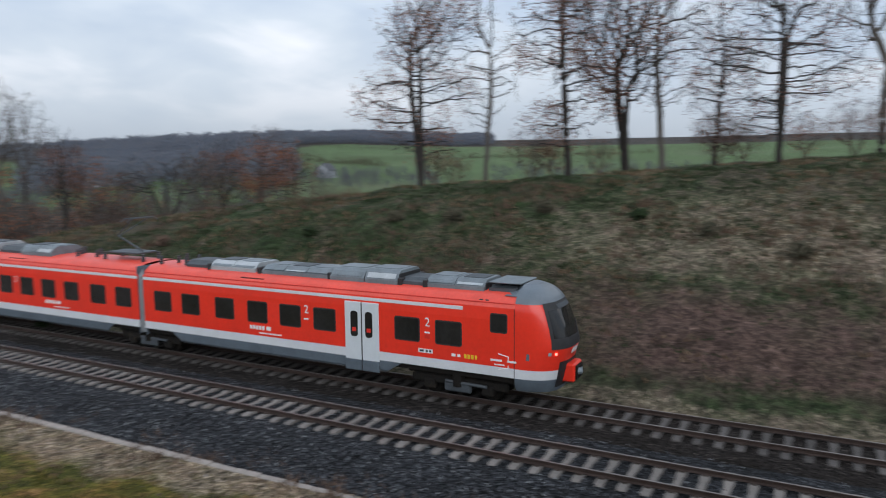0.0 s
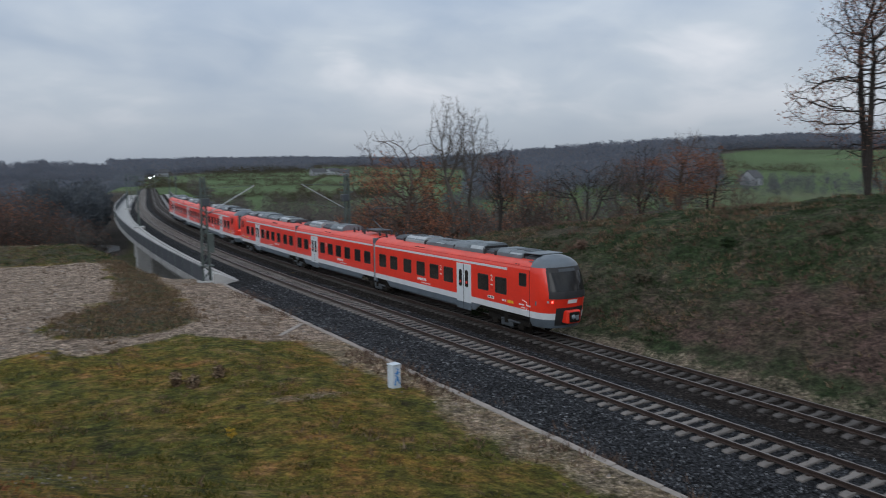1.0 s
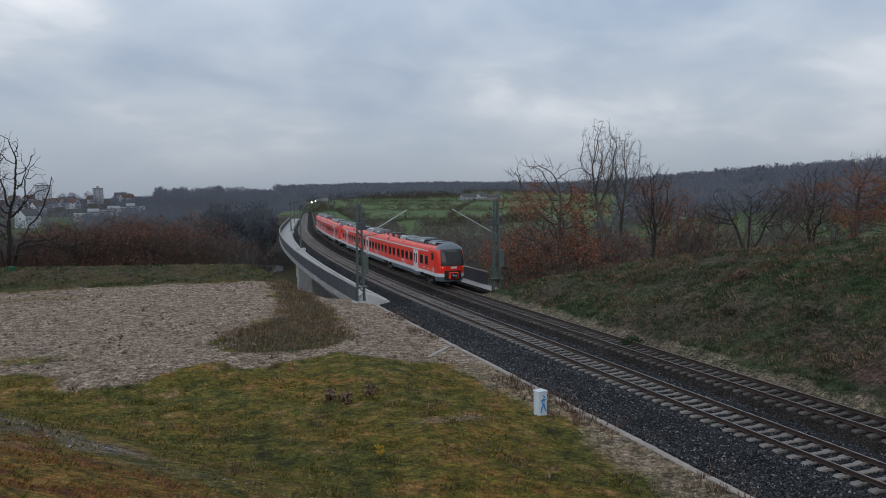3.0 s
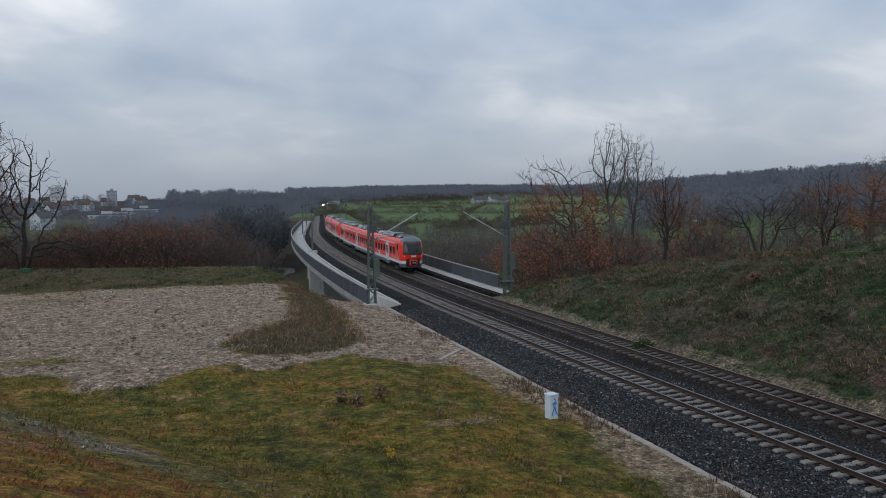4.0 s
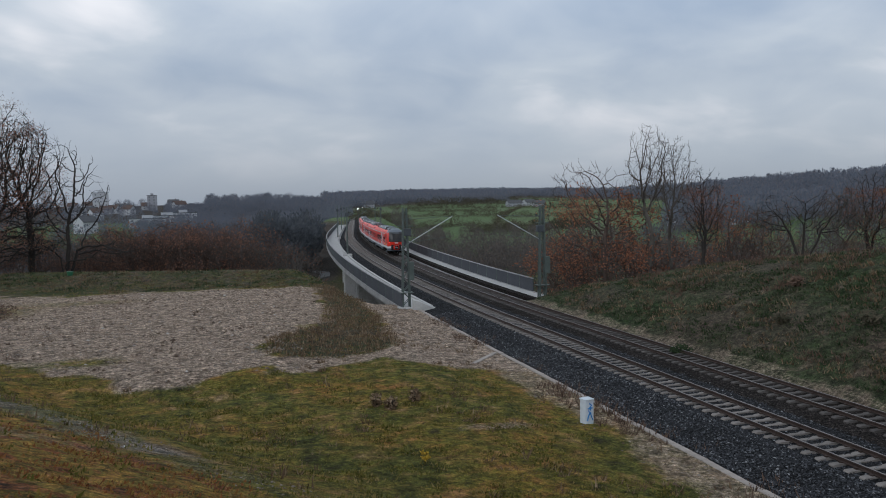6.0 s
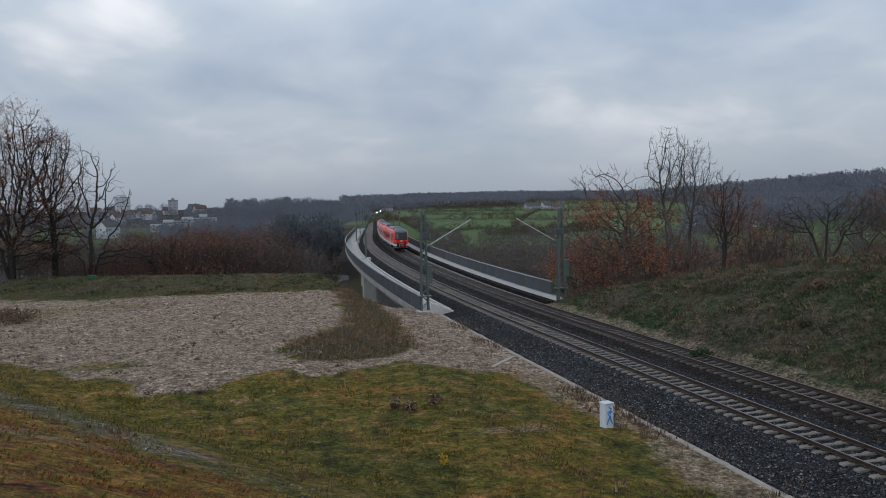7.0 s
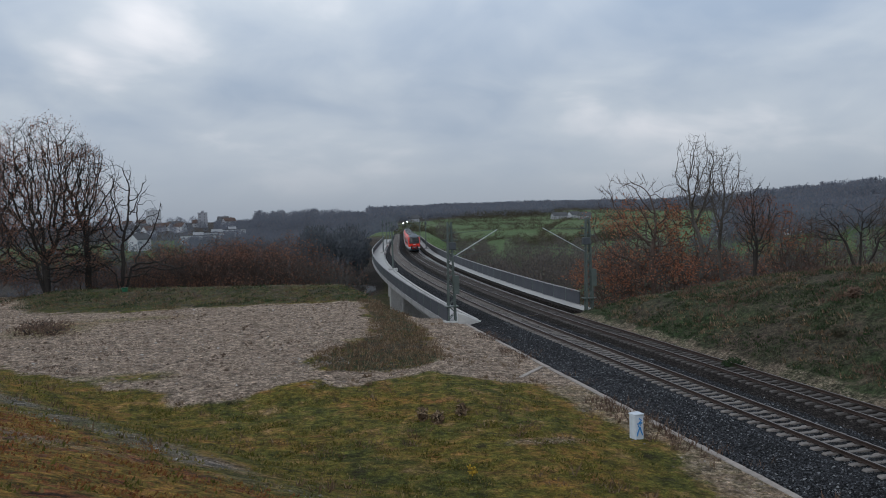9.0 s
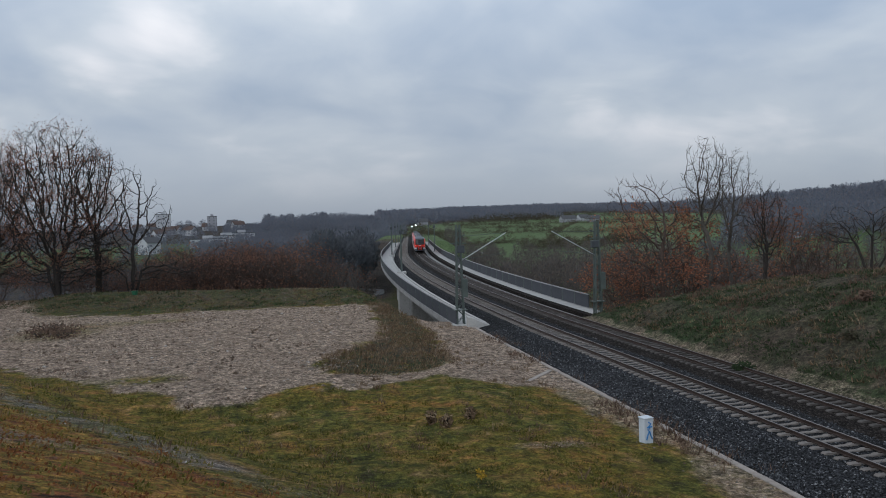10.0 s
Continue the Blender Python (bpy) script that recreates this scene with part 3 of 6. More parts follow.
    wood = np.maximum(smooth(np.interp(az, [7, 20, 22, 34, 50, 66], [0.46, 0.46, 0.62, 0.62, 0.72, 0.72]), np.interp(az, [7, 20, 22, 34, 50, 66], [0.50, 0.50, 0.66, 0.66, 0.76, 0.76]), f), smooth(7.5, 6.0, az) * smooth(0.0, 0.05, f) * smooth(-4.5, -2.5, az))
    wood = np.maximum(wood, smooth(9.0, 7.0, az) * smooth(190, 240, d) * smooth(420, 380, d) * (Y > 60))
    wood = np.maximum(wood, np.exp(-((az - 44) / 8) ** 2) * smooth(0.25, 0.4, f))
    cov = np.stack([bare, moss, scrub, np.clip(earth, 0, 1)], -1).reshape(-1, 4)
    cov2 = np.stack([field, np.clip(wood, 0, 1), np.clip(grey, 0, 1), np.ones_like(bare)], -1).reshape(-1, 4)
    for n, data in (("cover", cov), ("cover_far", cov2)):
        at = me.attributes.new(n, "FLOAT_COLOR", "POINT")
        at.data.foreach_set("color", data.astype(np.float32).ravel())
    me.materials.append(GROUND)
    me.shade_smooth()
    tagged(new("ground", me), "uneven grass, bare earth and far fields", "ground", kind="structure")


build_ground()


# ---- railway ----
def build_track(name, off, sleeper_mat, label):
    tr = thing(name, label, "railway track", kind="structure")
    for side in (-1, 1):
        c = off + side * GAUGE / 2
        foot, web, head = 0.07, 0.012, 0.036
        prof = [(c - foot, -0.16), (c + foot, -0.16), (c + foot, -0.145), (c + web, -0.12), (c + web, -0.05), (c + head, -0.035), (c + head, -0.006), (c - head, -0.006), (c - head, -0.035), (c - web, -0.05), (c - web, -0.12), (c - foot, -0.145)]
        part("rail", sweep(prof, -60, 480, 2.5), RAIL, tr)
        part("rail_head", sweep([(c - 0.033, -0.006), (c + 0.033, -0.006), (c + 0.030, 0.0), (c - 0.030, 0.0)], -60, 480, 2.5), RAIL_TOP, tr, "worn steel running surface")
    sl = Geo()
    # a concrete sleeper, thicker under the rails
    ring = []
    for x, w, z in ((-1.3, 0.12, -0.205), (-1.22, 0.15, -0.165), (-0.45, 0.15, -0.165), (-0.3, 0.12, -0.20), (0.3, 0.12, -0.20), (0.45, 0.15, -0.165), (1.22, 0.15, -0.165), (1.3, 0.12, -0.205)):
        ring.append([(x, -w, -0.36), (x, w, -0.36), (x, w * 0.85, z), (x, -w * 0.85, z)])
    sl.loft(ring)
    me = fixed_normals(sl.mesh("sleeper", sleeper_mat))
    rest = Geo()
    r = random.Random(5)
    count, s = 0, -30.0
    while s < 478:
        if count < 290:
            o = new("sleeper", me)
            o.parent = tr
            o.matrix_basis = Matrix.Translation(on_line(s, off, r.uniform(-0.012, 0.006))) @ pose(0, 0, 0, 0, 0, turn_at(s) + r.uniform(-0.4, 0.4))
        else:
            mm = Matrix.Translation(on_line(s, off)) @ pose(0, 0, 0, 0, 0, turn_at(s))
            rest.box(-1.3, 1.3, -0.13, 0.13, -0.36, -0.17, 0, mm)
        count += 1
        s += 0.648
    tagged(part("far_sleepers", rest, sleeper_mat, tr), kind="stuff")
    clips = Geo()
    s = -30.0
    while s < 70:
        mm = Matrix.Translation(on_line(s, off)) @ pose(0, 0, 0, 0, 0, turn_at(s))
        for side in (-1, 1):
            for k in (-0.12, 0.12):
                clips.box(side * 0.75 + k - 0.045, side * 0.75 + k + 0.045, -0.06, 0.06, -0.165, -0.115, 0, mm)
        s += 0.648
    tagged(part("rail_clips", clips, RAIL, tr), kind="stuff")
    return tr


build_track("railway_track", LEFT_TRACK, SLEEPER_L, "railway track with pale concrete sleepers and rusty rails")
build_track("railway_track", RIGHT_TRACK, SLEEPER_R, "railway track with dusty sleepers the red train runs on")


def build_ballast():
    r = np.random.RandomState(7)

    def bed(name, prof, mat, label, s0, s1, step, amp):
        n = int((s1 - s0) / step)
        g = Geo()
        rings = []
        for s in np.linspace(s0, s1, n):
            ring = []
            for i, (o, z) in enumerate(prof):
                e = 0 if i in (0, len(prof) - 1) else amp
                ring.append(on_line(s, o + r.uniform(-e, e), z + r.uniform(-e, e)))
            rings.append(ring)
        g.loft(rings, closed=False)
        ob = part(name, g, mat, None, smooth=True, fix=False)
        return tagged(ob, label, "ballast", kind="structure")

    mid = (LEFT_TRACK + RIGHT_TRACK) / 2
    def line(pts, n):
        out = []
        for (a, za), (b, zb) in zip(pts[:-1], pts[1:]):
            k = max(1, int(abs(b - a) / n))
            out += [(a + (b - a) * i / k, za + (zb - za) * i / k) for i in range(k)]
        return out + [pts[-1]]
    L = [(16.62, -0.85), (16.9, -0.66), (17.7, -0.52), (19.0, -0.25), (19.35, -0.235), (22.3, -0.245), (mid, -0.33)]
    R = [(mid, -0.33), (23.75, -0.245), (26.7, -0.25), (27.6, -0.72), (27.9, -0.9)]
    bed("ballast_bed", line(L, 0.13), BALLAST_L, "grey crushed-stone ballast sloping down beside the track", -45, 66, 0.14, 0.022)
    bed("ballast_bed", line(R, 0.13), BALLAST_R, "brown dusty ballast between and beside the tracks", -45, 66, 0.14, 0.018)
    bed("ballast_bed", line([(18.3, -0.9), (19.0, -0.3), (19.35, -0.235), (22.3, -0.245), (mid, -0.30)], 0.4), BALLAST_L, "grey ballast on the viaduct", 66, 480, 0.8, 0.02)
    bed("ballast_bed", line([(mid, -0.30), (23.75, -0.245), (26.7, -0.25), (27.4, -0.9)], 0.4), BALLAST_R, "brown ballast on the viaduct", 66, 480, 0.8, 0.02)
    # single stones on the slope
    st = Geo()
    rr = random.Random(3)
    for _ in range(24000):
        s = rr.uniform(-2, 62) if rr.random() < 0.6 else rr.uniform(5, 45)
        o = rr.choice((rr.uniform(16.7, 19.4), rr.uniform(16.9, 19.4), rr.uniform(16.9, 19.4), rr.uniform(19.4, 23.2), rr.uniform(16.4, 17.4)))
        z = float(np.interp(o, [p[0] for p in L], [p[1] for p in L])) + 0.012
        p, a = on_line(s, o, z), rr.uniform(0.025, 0.055)
        i = len(st.v)
        for d in ((1, 0, 0), (0, 1, 0), (-1, 0, 0), (0, -1, 0), (0, 0, 0.8), (0, 0, -0.5)):
            st.v.append((p.x + a * (d[0] + rr.uniform(-0.4, 0.4)), p.y + a * (d[1] + rr.uniform(-0.4, 0.4)), p.z + a * (d[2] + rr.uniform(-0.3, 0.3))))
        for k in range(4):
            st.f.append((i + k, i + (k + 1) % 4, i + 4))
            st.f.append((i + (k + 1) % 4, i + k, i + 5))
    tagged(part("ballast_stones", st, STONE_LOOSE, fix=False), "loose grey and pale ballast stones on the bed", "stones", kind="stuff")


build_ballast()


def build_trough():
    tr = thing("cable_trough", "long concrete cable trough edging the ballast", "cable trough", kind="structure")
    lid = fixed_normals(Geo().box(-0.15, 0.15, -0.485, 0.485, 0, 0.12, 0.025).mesh("trough_lid", TROUGH))
    r = random.Random(8)
    s = -20.0
    while s < 66:
        o = new("trough_lid", lid)
        o.parent = tr
        o.matrix_basis = Matrix.Translation(on_line(s, 16.42, -0.66 + r.uniform(-0.02, 0.02))) @ pose(0, 0, 0, r.uniform(-1, 1), r.uniform(-2, 2), turn_at(s) + r.uniform(-0.8, 0.8))
        s += 1.0
    # the short branch towards the plot
    for k in range(4):
        o = new("trough_lid", lid)
        o.parent = tr
        o.matrix_basis = pose(15.7 - 0.62 * k, 43.9 - 0.75 * k, -0.6 + 0.02 * k, 0, 0, -40 + r.uniform(-2, 2))


build_trough()


# ---- viaduct ----
def build_viaduct():
    v = thing("viaduct", "curved grey concrete railway viaduct over the valley", "viaduct", kind="structure")
    s0, s1 = 66.0, 336.0
    deck = [(15.2, -0.75), (15.2, -1.25), (17.6, -1.75), (18.8, -4.6), (27.3, -4.6), (28.4, -1.75), (30.9, -1.25), (30.9, -0.75), (28.2, -0.75), (28.2, -0.95), (17.9, -0.95), (17.9, -0.75)]
    part("deck", sweep(deck, s0, s1, 4.0), CONCRETE, v, "grey concrete box girder")
    # walkways on both sides, kerb and edge beams
    part("walkway", sweep([(15.25, -0.75), (17.9, -0.75), (17.9, -0.35), (17.65, -0.35), (17.6, -0.52), (15.25, -0.52)], s0, s1, 4.0), CONCRETE_LIGHT, v, "pale concrete walkway")
    part("walkway", sweep([(28.2, -0.75), (29.3, -0.75), (29.3, -0.45), (28.5, -0.45), (28.45, -0.35), (28.2, -0.35)], s0, s1, 4.0), BALLAST_R, v, "dark gravel-covered service strip")
    part("service_duct", sweep([(29.3, -0.75), (30.75, -0.75), (30.75, -0.52), (29.3, -0.52)], s0, s1, 4.0), CONCRETE_LIGHT, v, "pale concrete walkway")
    part("edge_beam", sweep([(15.0, -1.1), (15.35, -1.1), (15.35, -0.5), (15.0, -0.5)], s0, s1, 4.0), CONCRETE, v)
    part("edge_beam", sweep([(30.75, -1.1), (31.1, -1.1), (31.1, -0.5), (30.75, -0.5)], s0, s1, 4.0), CONCRETE, v)
    # barrier panels between steel posts
    pan = fixed_normals(Geo().box(-0.05, 0.05, -1.96, 1.96, 0, 1.37, 0.015).mesh("barrier_panel", PANEL))
    post = fixed_normals(Geo().box(-0.08, 0.08, -0.06, 0.06, 0, 1.42, 0.01).mesh("barrier_post", GALV))
    for off, s_in in ((15.12, s0 + 0.5), (30.98, s0 + 7.5)):
        s = s_in + 2.0
        while s < s1 - 2:
            for me, ds, name in ((pan, 0, "barrier_panel"), (post, 2.0, "barrier_post")):
                o = new(name, me)
                o.parent = v
                o.matrix_basis = Matrix.Translation(on_line(s + ds, off, -0.5)) @ pose(0, 0, 0, 0, 0, turn_at(s + ds))
            s += 4.0
        part("coping", sweep([(off - 0.09, 0.87), (off + 0.09, 0.87), (off + 0.09, 0.95), (off - 0.09, 0.95)], s_in, s1, 4.0), CONCRETE, v, "grey coping on the barrier")
    # piers
    for s in (88, 128, 168, 208, 248, 288, 322):
        m = Matrix.Translation(on_line(s, 23.05)) @ pose(0, 0, 0, 0, 0, turn_at(s))
        g = Geo()
        z = float(np.interp(s, PATH_S, PATH_Z))
        gz = ground_z(m.translation.x, m.translation.y) - z - 1
        g.box(-4.4, 4.4, -1.3, 1.3, gz, -4.55, 0.25, m)
        part("pier", g, CONCRETE, v)
    # abutments with wing walls
    g = Geo()
    g.box(15.6, 30.6, 66.0, 69.5, -8.5, -0.97, 0.05)
    part("abutment", g, CONCRETE, v)
    # the pale sloping end wall beside the mast
    w = Geo()
    w.loft([[(x, 65.45, -1.3), (x, 65.95, -1.3), (x, 65.95, z), (x, 65.45, z - 0.1)] for x, z in ((15.9, 0.45), (16.4, 0.32), (17.0, 0.02), (17.8, -0.34), (18.3, -0.5))])
    part("wing_wall", w, CONCRETE_LIGHT, v, "pale sloping wing wall")
    w = Geo()
    w.loft([[(x, 65.2, -1.3), (x, 65.95, -1.3), (x, 65.95, z), (x, 65.2, z - 0.1)] for x, z in ((28.2, -0.4), (29.0, -0.3), (30.9, 0.3))])
    part("wing_wall", w, CONCRETE_LIGHT, v, "pale sloping wing wall")


build_viaduct()


# ---- masts of the overhead line ----
def lattice_mast(m, arm_reach, label):
    """A lattice mast; its arm reaches over the line to +x (arm_reach metres, minus: the other way)."""
    t = thing("catenary_mast", label, "mast", m, "masts along the line")
    hgt = 9.3
    foot, head = 0.34, 0.16
    half = lambda z: foot + (head - foot) * z / hgt
    for sx in (-1, 1):
        for sy in (-1, 1):
            g = Geo().tube([(sx * foot, sy * foot * 0.7, 0), (sx * head, sy * head * 0.7, hgt)], [0.095, 0.08], 4)
            part("upright", g, GALV, t)
    for k in range(14):
        z0, z1 = 0.25 + k * 0.64, 0.25 + (k + 1) * 0.64
        a, b = half(z0), half(z1)
        s = 1 if k % 2 else -1
        for sy in (-1, 1):
            part("brace", Geo().tube([(s * a, sy * a * 0.7, z0), (-s * b, sy * b * 0.7, z1)], [0.034, 0.034], 4), GALV, t)
        for sx in (-1, 1):
            part("brace", Geo().tube([(sx * a, s * a * 0.7, z0), (sx * b, -s * b * 0.7, z1)], [0.034, 0.034], 4), GALV, t)
    part("foundation", Geo().box(-0.75, 0.75, -0.6, 0.6, -0.9, 0.12, 0.05), CONCRETE_LIGHT, t, "concrete footing")
    d = 1 if arm_reach > 0 else -1
    part("arm_tube", Geo().tube([(d * 0.25, 0, 6.0), (arm_reach, 0, 8.45)], [0.05, 0.045], 6), ROOF_LIGHT, t, "pale slanted aluminium tube")
    part("arm_tube", Geo().tube([(d * 0.2, 0, 8.25), (arm_reach, 0, 8.45)], [0.02, 0.02], 5), GALV, t)
    part("arm_tube", Geo().tube([(d * 0.35, 0, 6.1), (arm_reach * 0.92, 0, 6.55)], [0.025, 0.022], 5), GALV, t)
    for z in (6.0, 8.25):
        for k in range(4):
            part("insulator", Geo().tube([(d * (0.28 + k * 0.11), 0, z + (0.04 if z < 7 else 0) + k * 0.045), (d * (0.33 + k * 0.11), 0, z + (0.06 if z < 7 else 0) + k * 0.045)], [0.09, 0.06], 7), ROOF_DARK, t)
    part("switch_box", Geo().box(d * 0.2 - 0.35, d * 0.2 + 0.35, -0.25, 0.25, 6.7, 7.4, 0.05), ROOF_DARK, t)
    part("cross_bar", Geo().box(-0.75, 0.75, -0.06, 0.06, 7.55, 7.65, 0.01), GALV, t)
    part("control_box", Geo().box(0.25, 0.75, -0.28, 0.28, 2.6, 4.3, 0.04), GALV, t, "grey metal cabinet fixed to the mast")
    part("ring_bar", Geo().box(-0.62, 0.62, -0.45, 0.45, 1.42, 1.5, 0.01), GALV, t)
    return t


def slim_mast(m, reach):
    t = thing("catenary_mast", "slim grey steel mast on the viaduct edge", "mast", m, "masts along the line")
    part("pole", Geo().tube([(0, 0, 0), (0, 0, 8.6)], [0.17, 0.12], 8), GALV, t)
    part("base_block", Geo().box(-0.8, 0.8, -0.8, 0.8, -0.6, 0.25, 0.06), CONCRETE_LIGHT, t, "pale concrete plinth")
    part("arm_tube", Geo().tube([(0, 0, 5.9), (reach, 0, 8.0)], [0.05, 0.045], 6), GALV, t)
    part("arm_tube", Geo().tube([(0, 0, 7.9), (reach, 0, 8.05)], [0.025, 0.025], 5), GALV, t)
    part("switch_box", Geo().box(-0.3, 0.3, -0.25, 0.25, 7.0, 7.7, 0.05), ROOF_DARK, t)
    return t


lattice_mast(pose(15.6, 67.1, -0.55), 4.6, "grey-green lattice steel mast at the viaduct's end")
lattice_mast(pose(29.6, 67.8, -0.55), -4.6, "grey-green lattice steel mast beside the bank")
for s_m in (134, 200, 262, 325):
    slim_mast(Matrix.Translation(on_line(s_m, 17.75, -0.5)) @ pose(0, 0, 0, 0, 0, turn_at(s_m)), 3.6)
for s_m in (216, 280):
    slim_mast(Matrix.Translation(on_line(s_m, 29.9, -0.5)) @ pose(0, 0, 0, 0, 0, turn_at(s_m)), -3.6)


# ---- the train: two coupled three-car electric units ----
END_LEN, MID_LEN, CAR_GAP, Y0 = 20.35, 16.65, 0.40, 1.73
SIDE = [(0.72, 1.36), (0.80, 1.43), (1.17, 1.455)]
WALL = [(1.52, 1.46), (3.2, 1.46), (3.66, 1.43)]
ROOF = [(3.66, 1.43), (3.86, 1.35), (4.02, 1.16), (4.12, 0.85), (4.16, 0.45), (4.17, 0.0)]


def shell(y0, y1, profile, over=False):
    """Both sides of a car's shell over a stretch of its height; over: joined across the roof."""
    g = Geo()
    if over:
        pts = [(-w, z) for z, w in profile] + [(w, z) for z, w in profile[::-1][1:]]
        g.loft([[(x, y, z) for x, z in pts] for y in (y0, y1)], closed=False)
        return g
    for s in (-1, 1):
        ring = [(s * w, z) for z, w in profile] + [(s * (w - 0.06), z) for z, w in profile[::-1]]
        g.loft([[(x, y, z) for x, z in ring] for y in (y0, y1)])
    return g


def rounded_plate(s, x, yc, zc, w, h, r, thick, n=4):
    """An upright plate with round corners, on the side wall s (-1 or 1), proud by thick."""
    pts = []
    for cx, cz, a0 in ((w / 2 - r, h / 2 - r, 0), (-w / 2 + r, h / 2 - r, 90), (-w / 2 + r, -h / 2 + r, 180), (w / 2 - r, -h / 2 + r, 270)):
        for k in range(n + 1):
            a = radians(a0 + 90 * k / n)
            pts.append((yc + cx + r * math.cos(a), zc + cz + r * math.sin(a)))
    return Geo().loft([[(s * (x + d), y, z) for y, z in pts] for d in (-0.02, thick)])


def side_window(car, s, yc, zc, w, h):
    fr = part("window", rounded_plate(s, 1.46, yc, zc, w + 0.09, h + 0.09, 0.09, 0.006), FRAME, car)
    part("pane", rounded_plate(s, 1.46, yc, zc, w, h, 0.06, 0.011), GLASS, fr)
    return fr


def side_door(car, s, yc):
    for k in (-1, 1):
        g = Geo().box(s * 1.46 - 0.03, s * 1.46 + 0.03, yc + k * 0.405 - 0.39, yc + k * 0.405 + 0.39, 0.72, 3.40, 0.02)
        d = part("door_leaf", g, DOOR, car, "pale grey sliding door leaf")
        part("door_window", rounded_plate(s, 1.49, yc + k * 0.34, 2.52, 0.34, 1.02, 0.12, 0.008), GLASS, d)
        part("sticker", rounded_plate(s, 1.49, yc + k * 0.34, 2.30, 0.19, 0.16, 0.02, 0.013), SIGN_RED, d, "small red sticker")
        part("door_sill", Geo().box(s * 1.47 - 0.03, s * 1.47 + 0.028, yc + k * 0.405 - 0.39, yc + k * 0.405 + 0.39, 0.66, 1.10, 0.015), SKIRT, d)
    part("door_joint", Geo().box(s * 1.47 - 0.02, s * 1.47 + 0.026, yc - 0.018, yc + 0.018, 0.70, 3.38, 0), FRAME, car)


def bogie(car, yc):
    b = part("bogie", Geo().box(-1.12, -0.92, yc - 2.0, yc + 2.0, 0.46, 0.80, 0.06).box(0.92, 1.12, yc - 2.0, yc + 2.0, 0.46, 0.80, 0.06).box(-0.92, 0.92, yc - 0.3, yc + 0.3, 0.4, 0.7, 0.04), UNDER, car, "dusty black bogie frame")
    # Dark box added to fill the bright gap above the bogie.
    part("underframe", Geo().box(-1.05, 1.05, yc - 2.2, yc + 2.2, 0.78, 1.17, 0.03), UNDER, b)
    # Unseen boxes added so that no light shows through under the car.
    for k in (-0.66, 0.66):
        part("bogie_shade_block", Geo().box(-0.62, 0.62, yc + k - 0.34, yc + k + 0.34, 0.22, 0.72, 0.08), UNDER, b)
    for k in (-1.165, 1.165):
        part("side_shade_block", Geo().box(k - 0.085, k + 0.085, yc - 0.55, yc + 0.55, 0.28, 0.62, 0.05), ROOF_DARK, b)
    for dy in (-1.2, 1.2):
        for s in (-1, 1):
            g = Geo().tube([(s * 0.68, yc + dy, 0.42), (s * 0.72, yc + dy, 0.42), (s * 0.73, yc + dy, 0.42), (s * 0.82, yc + dy, 0.42)], [0.45, 0.45, 0.42, 0.40], 18)
            part("wheel", g, UNDER, b)
            part("axle_box", Geo().box(s * 1.05 - 0.16, s * 1.05 + 0.16, yc + dy - 0.24, yc + dy + 0.24, 0.26, 0.62, 0.05), UNDER, b)
        part("axle", Geo().tube([(-0.8, yc + dy, 0.42), (0.8, yc + dy, 0.42)], [0.08, 0.08], 8), UNDER, b)
    for s in (-1, 1):
        part("spring", Geo().tube([(s * 1.1, yc, 0.5), (s * 1.1, yc, 1.0)], [0.24, 0.24], 10), UNDER, b)
        part("damper", Geo().tube([(s * 1.22, yc - 1.2, 0.62), (s * 1.22, yc + 0.5, 0.66)], [0.06, 0.06], 6), ROOF_DARK, b)


